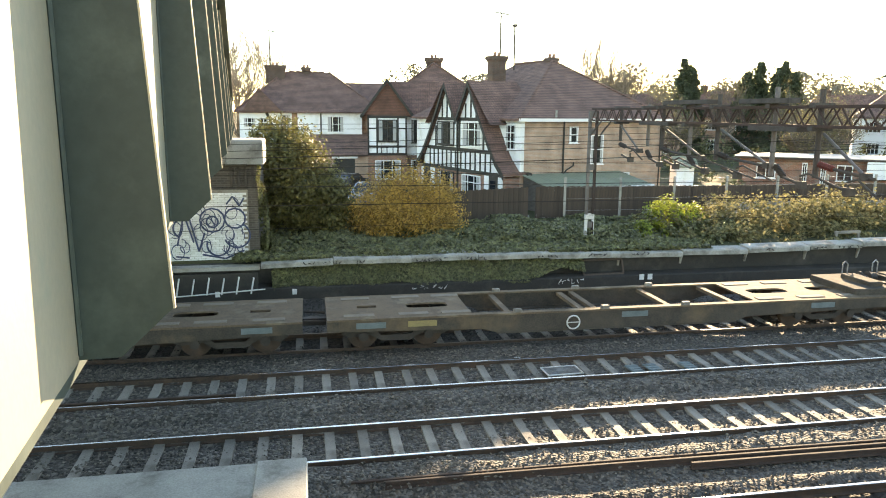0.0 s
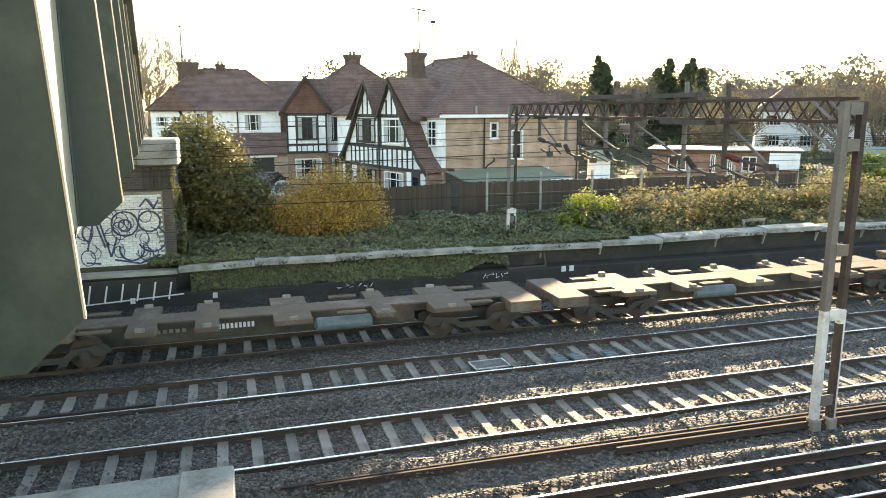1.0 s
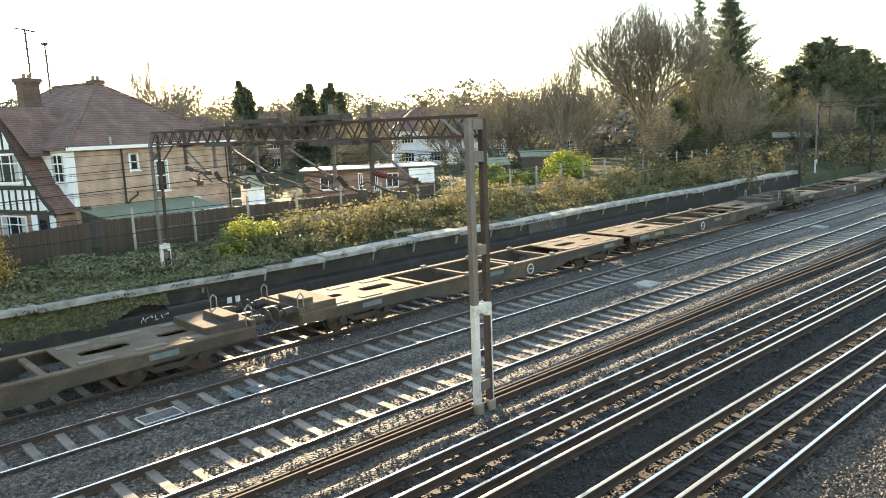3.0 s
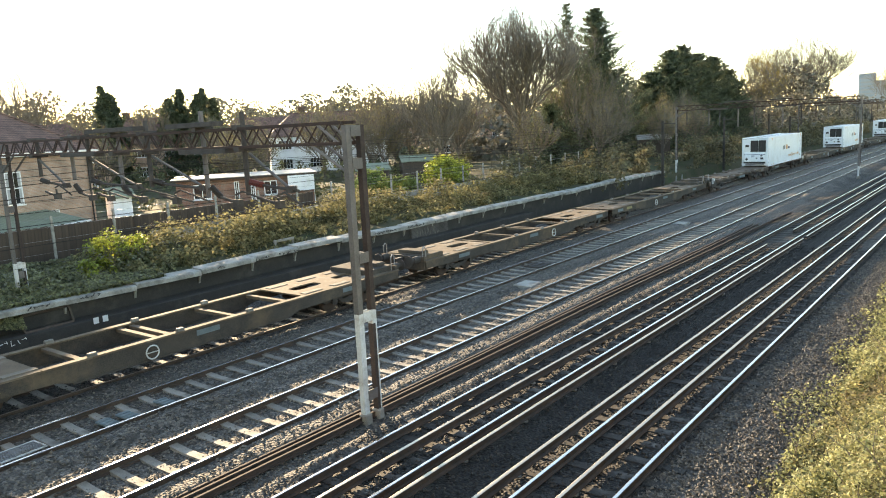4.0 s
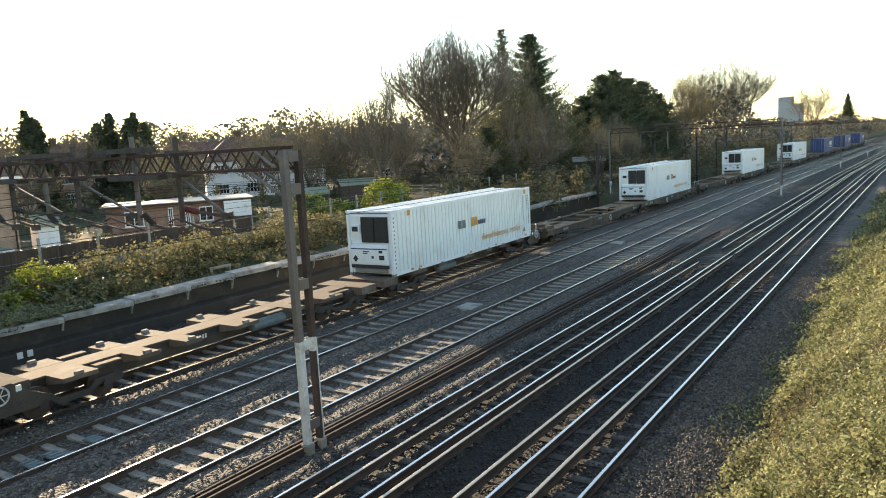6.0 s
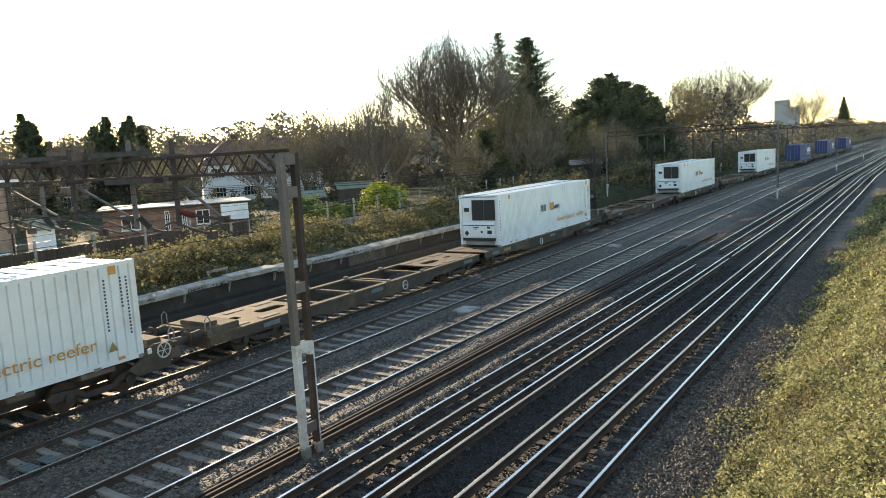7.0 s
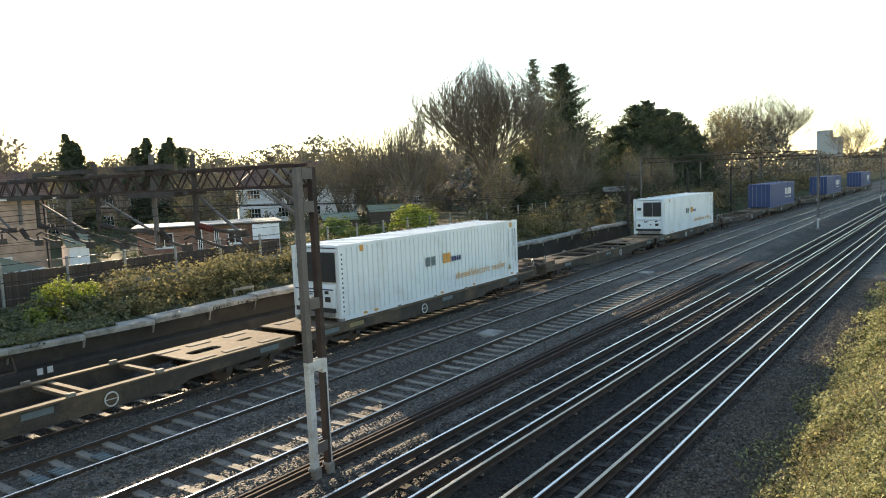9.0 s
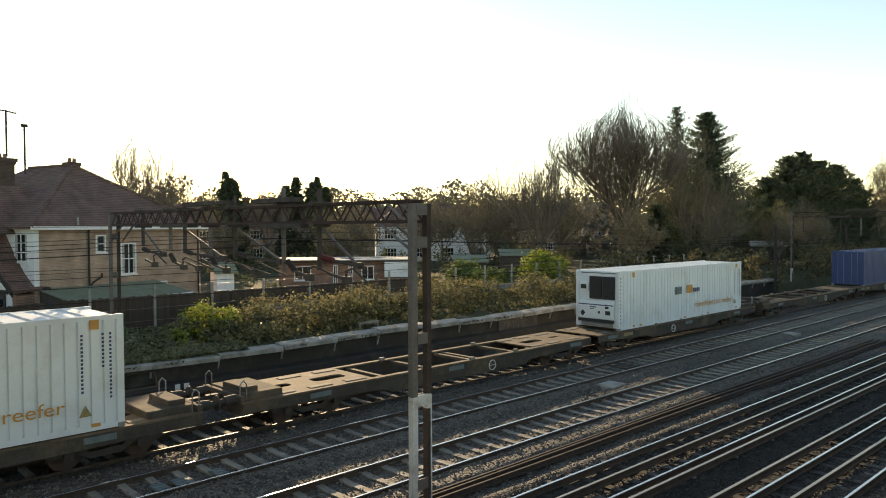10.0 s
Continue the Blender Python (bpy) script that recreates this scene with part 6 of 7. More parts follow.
def garden_buildings():
    # long flat-roofed shed
    s = thing("garden_workshop", pose(32.6, 49.2, 0, 0, 0, -37), label="low brick workshop with bright flat roof and white gable end", category="outbuilding")
    L = 10.2
    part("wall", Shape().box(0, L, 0, 5, 0.6, 3.35), BRICKRED, s)
    part("roof_slab", Shape().box(-0.35, L + 0.3, -0.4, 5.4, 3.36, 3.5, c=0.03), FELT, s, "pale sunlit flat roof")
    part("fascia", Shape().box(-0.33, L + 0.28, -0.42, -0.40, 3.3, 3.44), FENCE, s)
    part("white_panel", Shape().box(L - 2.0, L + 0.02, -0.45, -0.43, 2.1, 3.3).box(L + 0.0, L + 0.02, -0.4, 5, 0.8, 3.35), RENDER, s, "white boarded end panel")
    for x, w, z, h in ((1.2, 1.3, 1.9, 1.1), (4.2, 0.35, 1.2, 1.9), (5.4, 0.35, 1.2, 1.9), (6.4, 1.0, 1.9, 1.1)):
        window(s, Matrix.Translation((x, -0.03, z)), w, h, 2, 1, curtain=False)
    # small white sheds
    for x, y, rz, w, d, h, lab in ((23.9, 42.3, -10, 1.1, 1.3, 3.2, "white garden shed with green-grey roof"), (51, 48, -35, 3.0, 2.4, 2.7, "small timber garden shed"), (60, 50, -40, 3.6, 2.6, 3.0, "weathered timber garden shed with pitched roof"), (98, 39.5, -62, 4.2, 2.6, 3.4, "small pale-roofed hut beside the line")):
        t = thing("garden_shed", pose(x, y, 0.9, 0, 0, rz), label=lab, category="shed", group="garden sheds")
        part("wall", Shape().box(0, w, 0, d, -0.2, h - 0.9), RENDER if "white" in lab else FENCE, t)
        r = Shape()
        r.prism([(-0.2, h - 0.95), (d / 2, h - 0.35), (d + 0.2, h - 0.95), (d + 0.2, h - 0.85), (d / 2, h - 0.25), (-0.2, h - 0.85)], "x", -0.2, w + 0.2)
        part("roof", r, TIN if "pale" not in lab else FELT, t)


garden_buildings()


def fences():
    bm = Shape().box(-0.075, 0.075, -0.012, 0.012, 0, 1.65).mesh("fence_board", FENCE)
    for (x0, y0, x1, y1, z) in ((6.6, 34.6, 12.6, 36.6, 1.05), (12.9, 36.4, 21.5, 36.0, 1.1), (21.5, 36.0, 34, 35.8, 1.1)):
        f = thing("garden_fence", pose(x0, y0, z - 0.1, 0, 0, math.degrees(math.atan2(y1 - y0, x1 - x0))), label="dark weathered close-board garden fence", category="fence", group="garden fences")
        L = math.hypot(x1 - x0, y1 - y0)
        n = int(L / 0.155)
        for i in range(n):
            ob = new("fence_board", bm)
            ob.parent = f
            ob.matrix_basis = pose(0.08 + i * 0.155, 0.012 * (i % 2), 0.01 * ((i * 7) % 5))
        for k in range(int(L / 2.4) + 1):
            part("fence_post", Shape().box(k * 2.4 - 0.05, k * 2.4 + 0.05, 0.03, 0.13, -0.2, 1.62), FENCE, f)
        part("gravel_board", Shape().box(0, L, 0.03, 0.06, 0.0, 0.2), CONC, f)
    # boundary fence of thin posts and mesh wires behind the brambles
    f = thing("boundary_fence", pose(14, 35.2, 1.05), label="concrete post and wire boundary fence above the hedge", category="fence")
    for i in range(20):
        part("fence_post", Shape().box(i * 3 - 0.05, i * 3 + 0.05, -0.05, 0.05, -0.3, 2.2), CONC, f)
    for z in (0.5, 1.1, 1.7, 2.1):
        part("fence_wire", Shape().tube((0, -0.06, z), (57, -0.06, z), 0.008, n=4), GALV, f)
    part("low_wall", Shape().box(8, 57, 0.1, 0.25, -0.3, 0.75), CONC, f)


fences()


def car(x, y, rz, paint, label):
    c = thing("parked_car", pose(x, y, 0.95, 0, 0, rz), label=label, category="car", group="parked cars")
    prof = [(-2.1, 0.25), (-2.15, 0.62), (-2.0, 0.82), (-1.15, 0.92), (-0.45, 1.36), (0.75, 1.40), (1.55, 1.0), (2.05, 0.92), (2.12, 0.55), (2.08, 0.25)]
    b = Shape()
    n = len(prof)
    vs = []
    for yy, k in ((-0.85, 0.86), (-0.78, 1.0), (0.78, 1.0), (0.85, 0.86)):
        vs += [(a, yy * (1.0 if z < 0.95 else 0.82), 0.25 + (z - 0.25) * (k if abs(yy) > 0.8 else 1.0)) for a, z in prof]
    fs = [tuple(range(n)), tuple(range(4 * n - 1, 3 * n - 1, -1))]
    for r in range(3):
        fs += [(r * n + i, (r + 1) * n + i, (r + 1) * n + (i + 1) % n, r * n + (i + 1) % n) for i in range(n)]
    b.add(vs, fs)
    part("body", b, paint, c)
    g = Shape()
    g.prism([(-1.08, 0.93), (-0.44, 1.33), (0.72, 1.37), (1.45, 1.0)], "y", -0.69, 0.69)
    part("side_glass", g, GLASS, c)
    g = Shape()
    g.add([(-1.17, -0.6, 0.95), (-1.17, 0.6, 0.95), (-0.47, 0.55, 1.385), (-0.47, -0.55, 1.385)], [(0, 1, 2, 3)])
    part("windscreen", g, GLASS, c)
    for xx in (-1.35, 1.3):
        for yy in (-0.8, 0.8):
            w = part("wheel", Shape().lathe((xx, yy, 0.31), "y", [(-0.1, 0.28), (-0.09, 0.31), (0.09, 0.31), (0.1, 0.28)], n=16), TYRE, c)
            part("rim", Shape().lathe((xx, yy, 0.31), "y", [(-0.11, 0.19), (0.11, 0.19)], n=12), GALV, w)
    for yy in (-0.6, 0.6):
        part("headlight", Shape().box(-2.16, -2.05, yy - 0.17, yy + 0.17, 0.6, 0.75, c=0.02), UPVC, c)


car(2.9, 46.0, 70, CARPAINT[0], "dark blue parked car on the drive")
car(3.6, 49.5, 60, CARPAINT[2], "black parked saloon car")
car(4.6, 43.0, 75, CARPAINT[1], "silver parked hatchback beside the yellow bush")
car(2.2, 52.5, 20, CARPAINT[0], "dark parked car before the house")
tagged(part("street", Shape().box(-20, 9.5, 38, 60.5, 0.3, 0.955), mat("asphalt", (0.06, 0.06, 0.058), (0.04, 0.04, 0.04), scale=1, fine=50)), "grey asphalt close between the houses", "street", kind="structure")


# ---------------------------------------------------------------- plants
def foliage(name, blobs, count, size, material, seed, parent=None, up=0.3, clump=0.35, label="", category="", group="", kind="", aspect=0.65, floor=None, reach=1.4):
    """Leaves in uneven clumps over the shells of several ellipsoids (x, y, z, rx, ry, rz)."""
    rng = np.random.default_rng(seed)
    w = np.array([b[3] * b[4] + b[4] * b[5] + b[3] * b[5] for b in blobs])
    cs, ns = [], []
    for b, k in zip(blobs, (w / w.sum() * count).astype(int)):
        nc = max(6, k // 45)
        d = rng.normal(size=(nc, 3))
        d /= np.linalg.norm(d, axis=1)[:, None]
        rad = 0.72 + 0.36 * rng.random(nc)
        cl = d * rad[:, None]
        pick = rng.integers(0, nc, k)
        p = cl[pick] + rng.normal(size=(k, 3)) * clump * 0.42
        p *= np.minimum(1.0, reach / np.maximum(1e-6, np.linalg.norm(p, axis=1)))[:, None]
        r = np.array(b[3:6])
        c = np.array(b[:3]) + p * r
        n = p / r + rng.normal(size=(k, 3)) * 0.55 + np.array([0, 0, up])
        cs.append(c)
        ns.append(n)
    c, n = np.concatenate(cs), np.concatenate(ns)
    if floor is not None:
        keep = c[:, 2] > floor
        c, n = c[keep], n[keep]
    me = quads(name, c, n, size * (0.6 + 0.8 * rng.random(len(c))), material, aspect, rng)
    ob = new(name, me)
    if parent is not None:
        ob.parent = parent
    return tagged(ob, label, category, group, kind)


def bank_ivy():
    rng = np.random.default_rng(21)
    n = 52000
    x = -1.6 + 19 * rng.random(n)
    y = 26.9 + 8.0 * rng.random(n) ** 1.2
    h = np.array([noise.noise((a * 0.5, b * 0.5, 3.0)) + 0.5 * noise.noise((a * 1.5, b * 1.5, 7.0)) for a, b in zip(x, y)])
    rise = np.clip((y - 27.0) / 1.2, 0, 1)
    z = 1.03 + rise * (0.10 + 0.45 * np.maximum(-0.25, h)) + 0.12 * rng.random(n)
    nn = rng.normal(size=(n, 3)) * 0.55 + np.array([0, -0.4, 1.0])
    ob = new("ivy_bank", quads("ivy_bank", np.stack([x, y, z], -1), nn, 0.05 + 0.055 * rng.random(n), IVY, 0.75, rng))
    tagged(ob, "dark green ivy covering the old platform", "ivy", kind="stuff")
    n = 22000
    x = -0.2 + 12 * rng.random(n)
    z = 0.02 + 0.85 * rng.random(n)
    lim = np.array([noise.noise((a * 0.6, 0, 1.0)) for a in x])
    keep = z > 0.12 - 0.35 * lim + 0.25 * np.maximum(0, (x - 8) / 4)
    x, z = x[keep], z[keep]
    y = 26.98 - (0.86 - z) * 0.62 - 0.12 * rng.random(len(x))
    nn = rng.normal(size=(len(x), 3)) * 0.45 + np.array([0, -1.0, 0.7])
    ob = new("ivy_curtain", quads("ivy_curtain", np.stack([x, y, z], -1), nn, 0.04 + 0.04 * rng.random(len(x)), IVY, 0.75, rng))
    tagged(ob, "green ivy hanging over the face of the old platform", "ivy", kind="stuff")


bank_ivy()

# near bank beside the electrified track
def near_bank():
    rng = np.random.default_rng(31)
    n = 400000
    x = 9.0 + 75 * rng.random(n) ** 1.9
    y = 5.0 - 6.8 * rng.random(n)
    edge = np.array([3.75 + 0.35 * smooth((a - 13) / 6) + 0.6 * noise.noise((a * 0.35, 0.0, 4.0)) + 0.3 * noise.noise((a * 1.3, 0.0, 2.0)) for a in x])
    keep = y < edge
    x, y = x[keep], y[keep]
    hum = np.array([noise.noise((a * 0.6, b * 0.6, 9.0)) + 0.6 * noise.noise((a * 1.9, b * 1.9, 3.0)) for a, b in zip(x, y)])
    thin = rng.random(len(x)) < 0.66 + 0.8 * hum
    x, y, hum = x[thin], y[thin], hum[thin]
    fall = np.clip((np.array([3.9]) - y) / 1.2, 0.12, 1.0)
    z = np.array([ground_z(a, b) for a, b in zip(x, y)]) + fall * (0.14 + 0.62 * np.maximum(-0.2, hum)) + 0.30 * rng.random(len(x)) ** 2.5
    y = y + np.array([curve(a, 0.0) for a in x])
    nn = rng.normal(size=(len(x), 3)) * 0.75 + np.array([0.25, 0.3, 0.8])
    size = (0.018 + 0.028 * rng.random(len(x)) ** 1.5) * (1 + np.clip((x - 12) / 30, 0, 2.5))
    ob = new("bramble_bank", quads("bramble_bank", np.stack([x, y, z], -1), nn, size, BRAMBLE, 0.7, rng))
    tagged(ob, "sunlit yellow-green ivy and brambles on the near bank", "undergrowth", kind="stuff")
    s = Shape()
    rr = random.Random(8)
    for i in range(260):
        x = 10.5 + 75 * rr.random() ** 1.3
        y = rr.uniform(0.3, 3.9)
        z = ground_z(x, y)
        p = Vector((x, y + curve(x, 0.0), z))
        d = Vector((rr.uniform(-0.4, 0.4), rr.uniform(-0.2, 0.6), 1.0))
        for k in range(3):
            q = p + d * rr.uniform(0.25, 0.45)
            s.tube(p, q, 0.012 - 0.003 * k, n=3, caps=False)
            p = q
            d += Vector((rr.uniform(-0.3, 0.3), rr.uniform(-0.3, 0.3), -0.25))
    tagged(part("dry_stems", s, TWIG), "dry bramble stems standing in the undergrowth", "undergrowth", kind="stuff")


near_bank()


def back(b):
    """Sets a clump of leaves back from the line, larger and lower."""
    return (1.25 + (b[0] - 1.25) * K, 0.4 + (b[1] - 0.4) * K, 6.35 + (b[2] - 6.35) * K, b[3] * K, b[4] * K, b[5] * K)


def hedges():
    rr = random.Random(3)
    blobs = []
    for i in range(46):
        x = 15.5 + i * 0.85
        blobs.append((x, 27.2 + rr.uniform(-1.2, 1.5), 1.75 + rr.uniform(-0.1, 0.25), 1.5, 1.5, 1.0 + rr.uniform(-0.2, 0.35)))
    for i in range(26):
        x = 16 + i * 1.5
        blobs.append((x, 25.0 + rr.uniform(-0.4, 0.6), 1.7, 1.2, 0.9, 0.6))
    foliage("bramble_hedge", [back(b) for b in blobs], 80000, 0.085, HEDGELEAF, 5, label="sunlit olive bramble thicket along the top of the wall", category="hedge", kind="stuff", floor=0.8)
    foliage("low_scrub", [back((15.2, 26.4, 1.9, 1.5, 1.2, 0.9)), back((16.8, 26.0, 1.8, 1.3, 1.2, 0.8)), back((14.2, 25.6, 1.6, 1.0, 0.9, 0.7))] + [back((x, 25.2 + (x % 3) * 0.5, 1.5, 1.6, 1.3, 0.8)) for x in range(9, 17)], 19000, 0.075, IVY, 6, label="green scrub at the foot of the gantry mast", category="scrub", kind="stuff", floor=0.8)
    s = thing("lime_bush", pose(0, 0, 0), label="bright yellow-green shrub on the bank", category="shrub", group="bright shrubs")
    foliage("leaves", [back(b) for b in ((15.3, 26.6, 2.45, 0.9, 0.8, 0.7), (13.9, 25.5, 1.85, 0.6, 0.55, 0.5), (16.2, 26.8, 2.2, 0.7, 0.7, 0.6))], 5500, 0.07, LIME, 7, s)
    s2 = thing("lime_bush", pose(0, 0, 0), label="round yellow flowering bush in the gardens", category="shrub", group="bright shrubs")
    foliage("leaves", [(50.8, 38.0, 2.6, 1.7, 1.6, 1.2), (52.4, 38.0, 2.5, 1.4, 1.4, 1.0)], 7000, 0.10, LIME, 8, s2)
    s3 = thing("lime_bush", pose(0, 0, 0), label="pale green climber on a garden fence", category="shrub", group="bright shrubs")
    foliage("leaves", [(42.5, 38.5, 2.0, 1.6, 1.2, 1.4), (45.5, 38.5, 1.6, 2.2, 1.2, 1.0)], 6000, 0.11, mat("climber_leaf", (0.16, 0.21, 0.06), (0.10, 0.14, 0.04), island=0.4, translucent=0.35, bump=0), 9, s3)
    f = thing("forsythia_bush", pose(0, 0, 0), label="large golden forsythia bush on the ivy bank", category="shrub")
    foliage("blossom", [back(b) for b in ((4.9, 27.8, 3.0, 1.6, 1.4, 1.2), (3.9, 27.6, 2.7, 1.1, 1.1, 1.1), (6.0, 27.8, 2.6, 1.0, 1.0, 1.2), (5.0, 27.3, 2.2, 1.8, 1.1, 0.9))], 26000, 0.05, BLOSSOM, 10, f, clump=0.5)
    st = Shape()
    for i in range(90):
        a, e = rr.uniform(0, 6.28), rr.uniform(0.5, 1.45)
        L = rr.uniform(1.6, 2.7)
        p = Vector((5.5 + rr.uniform(-0.6, 0.6), 32.2, 1.0))
        q = p + Vector((math.cos(a) * math.cos(e), math.sin(a) * math.cos(e), math.sin(e))) * L
        st.tube(p, q, 0.014, 0.005, n=3, caps=False)
    part("stems", st, TWIG, f)
    y = thing("yew_tree", pose(0, 0, 0), label="bulky olive-green evergreen beside the abutment", category="tree", group="trees")
    part("trunk", Shape().tube((0.1, 33.2, 0.8), (0.1, 33.2, 4.3), 0.16, 0.07, n=8), BARK, y)
    foliage("crown", [back(b) for b in ((0.3, 28.8, 4.4, 1.3, 1.3, 1.45), (0.9, 28.6, 3.3, 1.5, 1.4, 1.4), (0.0, 28.8, 2.8, 1.5, 1.4, 1.3), (1.7, 28.4, 2.6, 1.2, 1.2, 1.1), (0.0, 28.8, 5.2, 0.9, 0.9, 0.8))], 34000, 0.075, YEW, 12, y, clump=0.45)
    foliage("pier_ivy", [back(b) for b in ((-0.25, 24.2, 2.6, 0.18, 0.22, 1.3), (-0.35, 24.1, 4.0, 0.16, 0.2, 0.8), (-0.2, 24.6, 1.9, 0.35, 0.4, 0.6))], 2600, 0.05, IVY, 13, label="ivy creeping up the corner of the abutment", category="ivy", kind="stuff")


hedges()


def grow(s, p, d, L, r, depth, rr, spread=0.55, tips=None):
    """A branching limb of tapered tubes."""
    n = 3 if depth > 1 else 2
    for k in range(n):
        q = p + d * (L / n)
        s.tube(p, q, max(r, 0.016), max(r * 0.82, 0.012), n=6 if r > 0.08 else 3, caps=False)
        r *= 0.84
        p = q
        d = (d + Vector((rr.uniform(-0.13, 0.13), rr.uniform(-0.13, 0.13), 0.07))).normalized()
        if depth > 0 and k < n - 1:
            side = (d + Vector((rr.uniform(-1, 1), rr.uniform(-1, 1), rr.uniform(0.0, 0.5))) * spread * 1.5).normalized()
            grow(s, p, side, L * 0.62, r * 0.5, depth - 1, rr, spread, tips)
    if depth > 0:
        for k in range(rr.choice((2, 3))):
            dd = (d + Vector((rr.uniform(-1, 1), rr.uniform(-1, 1), rr.uniform(-0.2, 0.5))) * spread).normalized()
            grow(s, p, dd, L * rr.uniform(0.62, 0.8), r * 0.72, depth - 1, rr, spread, tips)
    elif tips is not None:
        tips.append(p)


def bare_tree(x, y, h, seed, label, depth=5, leaf=None, leaves=0, spread=0.5, trunk=0.25, z=0.9, wide=0.35, limbs=8):
    rr = random.Random(seed)
    t = thing("bare_tree", pose(x, y, z), label=label, category="tree", group="trees")
    part("trunk", Shape().tube((0, 0, -0.3), (0.05, 0, h * 0.14), trunk, trunk * 0.8, n=8), BARK, t)
    s = Shape()
    tips = []
    base = Vector((0.05, 0, h * 0.12))
    for k in range(limbs):
        a = k * 2.4 + rr.uniform(0, 0.6)
        wd = 0.05 + 1.2 * k / limbs
        grow(s, base + Vector((0, 0, h * 0.012 * k)), Vector((math.cos(a) * wd, math.sin(a) * wd, 1)).normalized(), h * 0.27 * (1.05 - 0.5 * k / limbs), trunk * 0.34, depth - 1, rr, spread, tips)
    zs, xs = sorted(v[2] for v in s.v)[int(len(s.v) * 0.985)], sorted(math.hypot(v[0], v[1]) for v in s.v)
    k = h / zs
    kx = wide * h / xs[int(len(xs) * 0.98)]
    dome = lambda c: math.sqrt(max(0.06, 1 - max(0.0, (c / h - 0.52) / 0.52) ** 2))
    s.v = [(a * kx * dome(c * k), b * kx * dome(c * k), c * k) for a, b, c in s.v]
    part("crown", s, TWIG, t, "fine bare branches")
    if leaf is not None and leaves:
        rng = np.random.default_rng(seed)
        tp = np.array([(v.x * kx * dome(v.z * k), v.y * kx * dome(v.z * k), v.z * k) for v in tips])
        c = tp[rng.integers(0, len(tp), leaves)] + rng.normal(size=(leaves, 3)) * 0.3
        ob = new("spring_growth", quads("spring_growth", c, rng.normal(size=(leaves, 3)), 0.05 + 0.06 * rng.random(leaves), leaf, 0.6, rng))
        ob.parent = t
        tagged(ob, kind="stuff")
    return t


def conifer(x, y, h, r, seed, label, z=0.9, count=9000, size=0.15, dense=1.0, power=0.95):
    rng = np.random.default_rng(seed)
    t = thing("conifer", pose(x, y, z), label=label, category="tree", group="conifers")
    part("trunk", Shape().tube((0, 0, -0.3), (0, 0, h * 0.92), 0.22, 0.03, n=7), BARK, t)
    c, n, q = [], [], []
    tiers = int(h / 0.42)
    for i in range(tiers):
        u = i / tiers
        zz = h * (0.03 + 0.96 * u)
        rad = r * (1 - u) ** power * (0.85 + 0.25 * rng.random()) + 0.05
        nb = 12 + int(12 * (1 - u))
        for b in range(nb):
            a = rng.random() * 6.283
            L = rad * (0.45 + 0.8 * rng.random())
            k = max(6, int(count * 2.4 / tiers / nb * (0.35 + 1.5 * (1 - u))))
            f = rng.random(k) ** 0.7
            wob = 0.05 + 0.09 * L * (1 - f)
            px = np.cos(a) * L * f + rng.normal(size=k) * wob
            py = np.sin(a) * L * f + rng.normal(size=k) * wob
            pz = zz - 0.26 * L * f + 0.46 * L * f ** 2 + rng.normal(size=k) * 0.10
            c.append(np.stack([px, py, pz], -1))
            q.append(1.15 - 0.5 * f)
            n.append(np.stack([np.cos(a) * np.ones(k) * 0.6, np.sin(a) * np.ones(k) * 0.6, np.ones(k) * 0.7], -1) + rng.normal(size=(k, 3)) * 0.6)
    c, n, q = np.concatenate(c), np.concatenate(n), np.concatenate(q)
    ob = new("crown", quads("crown", c, n, size * q * (0.5 + 0.9 * rng.random(len(c))), FIR, 0.4, rng))
    ob.parent = t
    return t


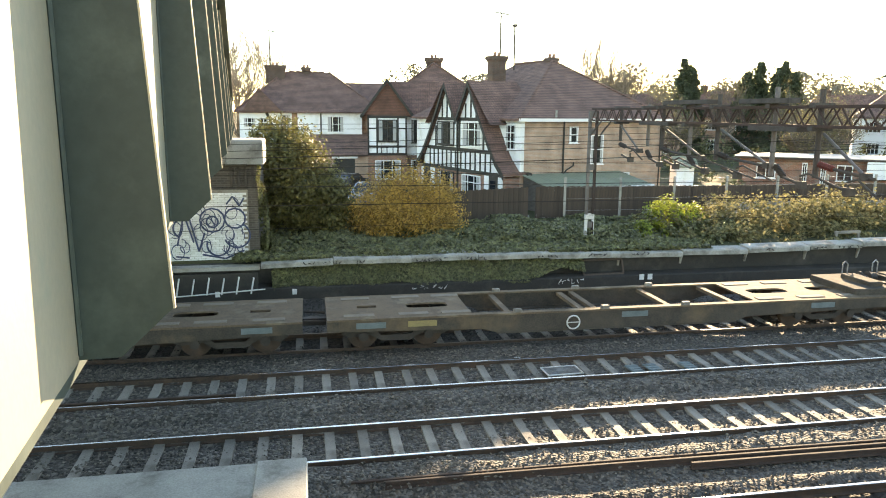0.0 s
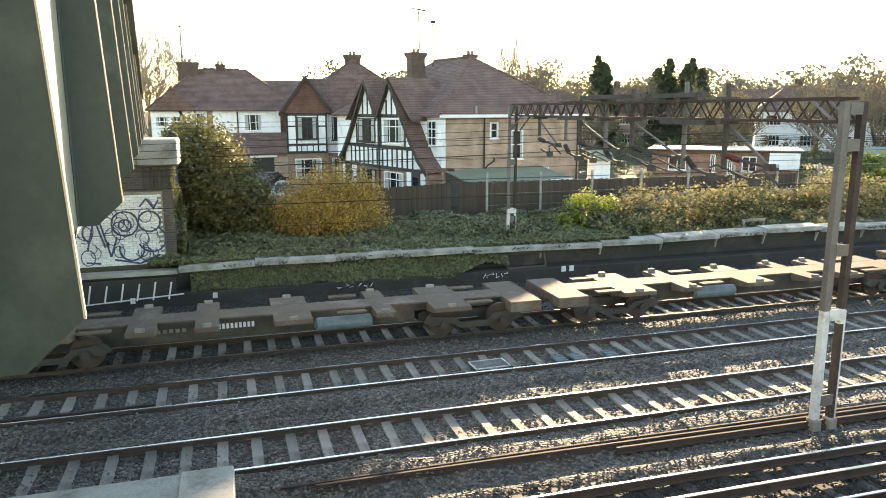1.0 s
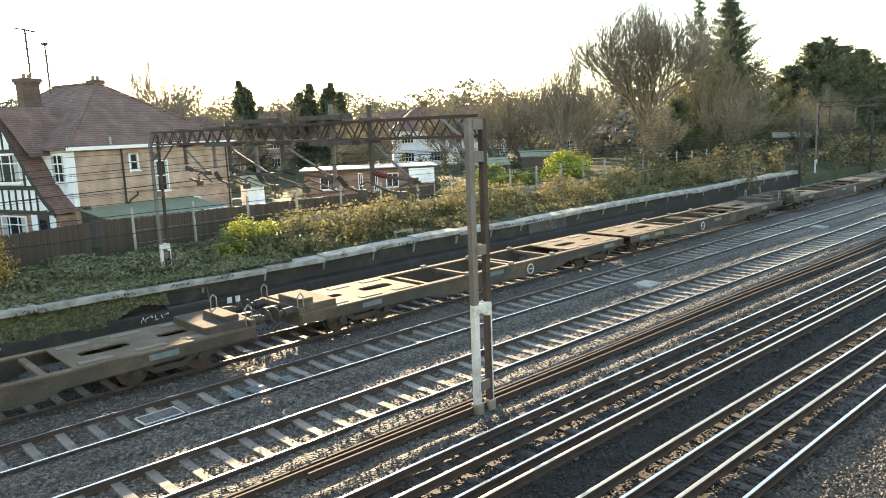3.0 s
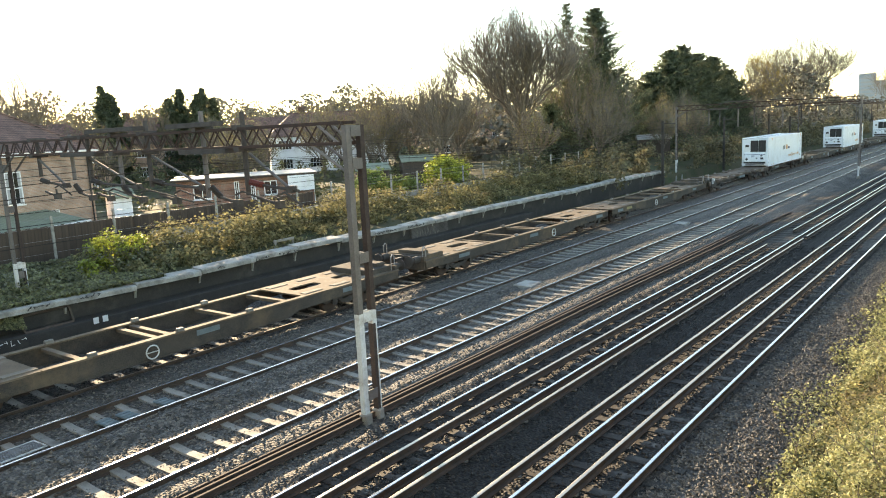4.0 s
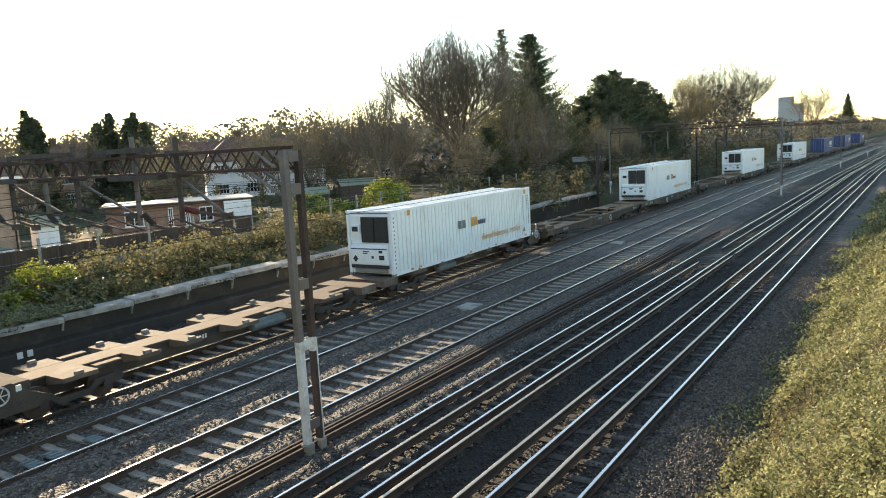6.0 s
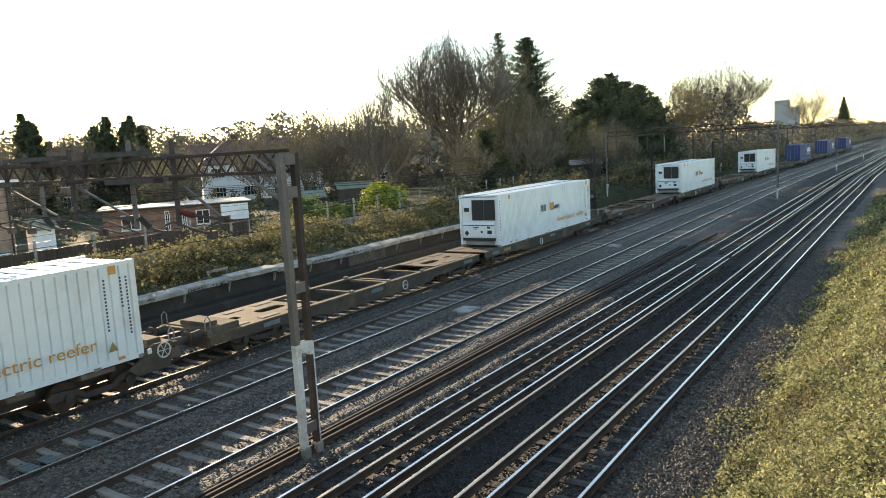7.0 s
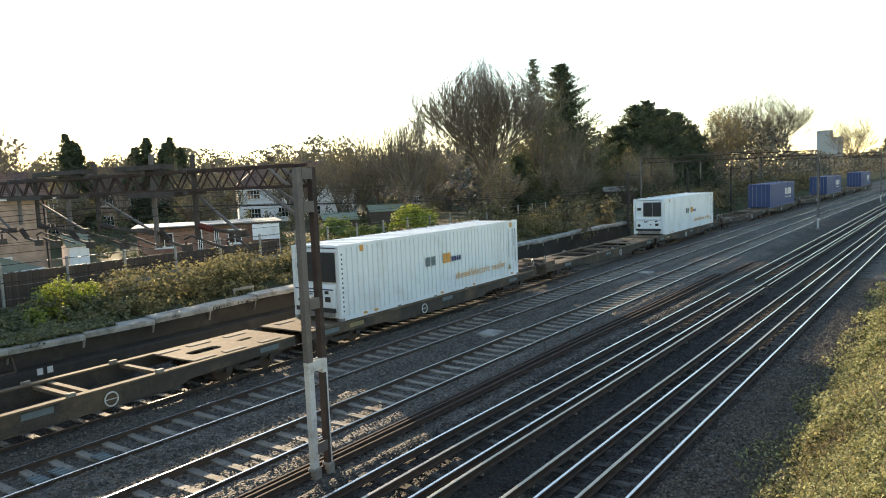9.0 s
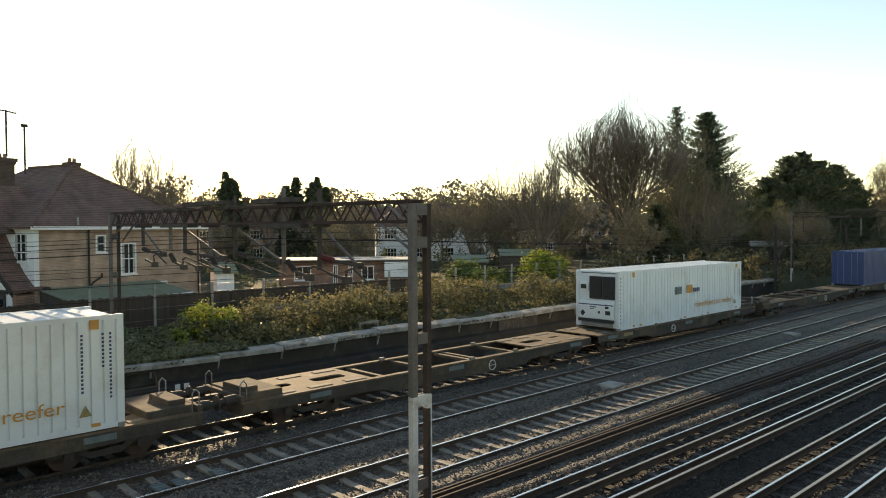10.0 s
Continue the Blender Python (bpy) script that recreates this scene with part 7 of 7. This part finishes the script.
def trees():
    bare_tree(77.5, 46, 18.4, 1, "tall bare grey tree with fine upright branches", 5, BUD, 900, 0.42, 0.34, wide=0.54, limbs=20)
    bare_tree(63, 47, 12.6, 2, "slim bare tree beside a garden", 5, BUD, 700, 0.42, 0.2, wide=0.36)
    bare_tree(70, 50, 12, 36, "smaller bare tree in front of the firs", 4, BUD, 700, 0.42, 0.2, wide=0.42)
    conifer(90, 46, 21.0, 6.6, 3, "tall thin-crowned fir tree among bare trees", count=16000, size=0.13, power=0.66)
    conifer(98.6, 46, 21.2, 8.8, 4, "tall dark spruce with drooping boughs", count=52000, size=0.16, power=0.62)
    bare_tree(87, 43, 14, 37, "bare brownish tree in front of the thin fir", 4, BUD, 1500, 0.42, 0.2, wide=0.42)
    bare_tree(92, 42, 11, 38, "bare thicket tree below the spruce", 4, BUD, 2500, 0.45, 0.16, wide=0.5)
    conifer(102.5, 47, 15, 5.0, 5, "dark spruce beside a taller one", count=14000, size=0.2)
    conifer(83, 45, 8, 4.5, 6, "low dark evergreen under the bare tree", count=9000, size=0.2, power=0.6)
    for i, (x, y, h, r) in enumerate(((120, 46, 13, 6.0), (128, 46, 17.0, 6.5), (135, 46, 18.2, 7), (143, 46, 17.2, 7), (152, 46, 17.0, 6.5), (160, 45, 14.5, 6))):
        conifer(x, y, h, r, 20 + i, "broad dark cypress in a dense row", count=34000, size=0.22, power=0.5)
    ybud = mat("yellow_bud", (0.34, 0.25, 0.07), (0.22, 0.17, 0.06), island=0.4, translucent=0.45, bump=0)
    bare_tree(176, 43, 18.2, 31, "budding yellowish tree beyond the cypresses", 5, ybud, 12000, 0.5, 0.4, wide=0.40)
    bare_tree(208, 41, 24.0, 32, "broad bare tree with rounded crown", 5, ybud, 9000, 0.5, 0.4, wide=0.62, limbs=16)
    bare_tree(330, 31, 23, 33, "bare tree far down the line", 5, BUD, 5000, 0.5, 0.5, wide=0.5)
    conifer(520, 29, 25, 8, 34, "lone dark conifer far down the line", count=6000, size=0.6)
    conifer(50.4, 91, 13.0, 2.6, 41, "slim dark conifer behind the houses", count=15000, size=0.22, power=0.55)
    conifer(52.0, 92, 12.0, 2.5, 42, "slim dark conifer beside its twin", count=13000, size=0.22, power=0.55)
    for i, (x, y, h) in enumerate(((61.6, 94, 11.6), (63.4, 94, 12.4), (65, 92, 12.2), (66.6, 93, 12.5), (68.2, 93, 11.6))):
        conifer(x, y, h + 0.6 * (i % 2), 3.0, 50 + i, "dark conifer in a garden group", count=13000, size=0.24, power=0.6)
    bare_tree(32, 74, 13.6, 61, "bare tree with open crown behind the brown roof", 5, None, 0, 0.5, 0.34, wide=0.36)
    bare_tree(-6, 80, 13.5, 62, "bare round-headed tree behind the houses", 5, None, 0, 0.5, 0.25, wide=0.5)
    for i, (x, y, h) in enumerate(((44, 91, 9.9), (44, 86, 9.4), (56, 90, 10.7), (67, 69, 9.8), (65, 64, 8.8), (63, 57, 9.2), (68, 58, 11.6), (71, 58, 11.0), (68, 52, 9.9))):
        bare_tree(x, y, h, 130 + i, "hazy bare tree on the skyline behind the gardens", 4, BUD, 1200, 0.5, 0.18, wide=0.42, limbs=6)
    for i, (x, y, h) in enumerate(((36, 66, 6), (48, 62, 7.5), (54, 66, 6.5), (60, 62, 8), (72, 66, 10), (43, 56, 5), (84, 60, 9), (58, 80, 8), (66, 58, 7))):
        bare_tree(x, y, h, 70 + i, "small pale-budding garden tree", 4, BUD, 1800, 0.55, 0.12, wide=0.5)
    for i, (x, y, h) in enumerate(((104, 38, 8), (112, 36, 7), (118, 40, 9), (70, 40, 7), (82, 38, 8), (90, 40, 9), (98, 36, 6))):
        bare_tree(x, y, h, 90 + i, "tangled bare sapling at the edge of the line", 4, BUD, 1500, 0.5, 0.1, 0.8, wide=0.45)
    scrub = []
    rr = random.Random(5)
    for i in range(60):
        x = 56 + i * 2.4
        scrub.append((x, 31 + curve(x) + rr.uniform(-3, 5), 0.9 + rr.uniform(0, 0.8), 2.4, 2.2, 1.5 + rr.uniform(0, 1.2)))
    foliage("lineside_scrub", scrub, 42000, 0.16, mat("dull_scrub", (0.19, 0.165, 0.085), (0.11, 0.10, 0.055), island=0.4, translucent=0.25, bump=0), 15, label="dull brown-green scrub beside the line", category="scrub", kind="stuff", floor=0.3)
    wood = []
    for i in range(90):
        a = 8 + i * 0.8
        d = 210 + rr.uniform(-30, 90)
        wood.append((math.sin(radians(a)) * d, math.cos(radians(a)) * d, 4.5, 9, 9, 10.0 + rr.uniform(0, 5.0)))
    for i in range(26):
        x = 92 + i * 5
        wood.append((x, 62 + rr.uniform(0, 14), 2.5, 6, 6, 4.5 + rr.uniform(0, 3.5)))
    for i in range(40):
        x = 210 + i * 16
        wood.append((x, 40 + curve(x) + rr.uniform(0, 16), 3.0, 9, 7, 5 + rr.uniform(0, 4)))
        wood.append((x, -14 + curve(x, 0.0) - rr.uniform(0, 12), 3.0, 9, 7, 4 + rr.uniform(0, 3)))
    # leaf colour lifted towards grey to stand for haze over the far belt
    foliage("distant_trees", wood, 280000, 0.46, mat("hazed_wood", (0.19, 0.18, 0.14), (0.125, 0.12, 0.095), island=0.3, translucent=0.2, bump=0), 16, label="grey-brown belt of trees on the horizon", category="trees", kind="stuff", floor=0.2, reach=1.06)
    gard = []
    for i in range(46):
        gard.append((20 + rr.uniform(0, 70), 44 + rr.uniform(0, 34), 1.2, 2.0, 2.0, 1.2 + rr.uniform(0, 1.4)))
    foliage("garden_shrubs", gard, 22000, 0.14, mat("garden_leaf", (0.16, 0.16, 0.075), (0.09, 0.10, 0.05), island=0.4, translucent=0.25, bump=0), 17, label="mixed garden shrubs behind the fences", category="shrubs", kind="stuff", floor=0.6)
    t = thing("tower_block", pose(900, 118, 0, 0, 0, -80), label="office block on the far skyline, coloured pale for haze", category="building")
    # blue-grey walls and low-contrast bands: distance haze painted into the colours
    part("wall", Shape().box(0, 16, 0, 20, 0, 41).box(16, 26, 0, 20, 0, 33), mat("hazy_block", (0.36, 0.40, 0.44), (0.30, 0.34, 0.38), rough=0.6, scale=0.05, fine=0.5), t)
    for k in range(9):
        part("window_band", Shape().box(1, 15, -0.2, -0.02, 3 + k * 4, 4.4 + k * 4), CURTAIN, t)


trees()


# ---------------------------------------------------------------- movement
def motions():
    for ob, s, y, z in TRAIN:
        rows = []
        for k in range(21):
            x = s - SPEED * 0.5 * k
            slope = (curve(x + 8) - curve(x - 8)) / 16
            rows.append((0.5 * k, pose(x, y + curve(x), z, 0, 0, math.degrees(math.atan(slope)))))
        walk(ob, rows)


motions()
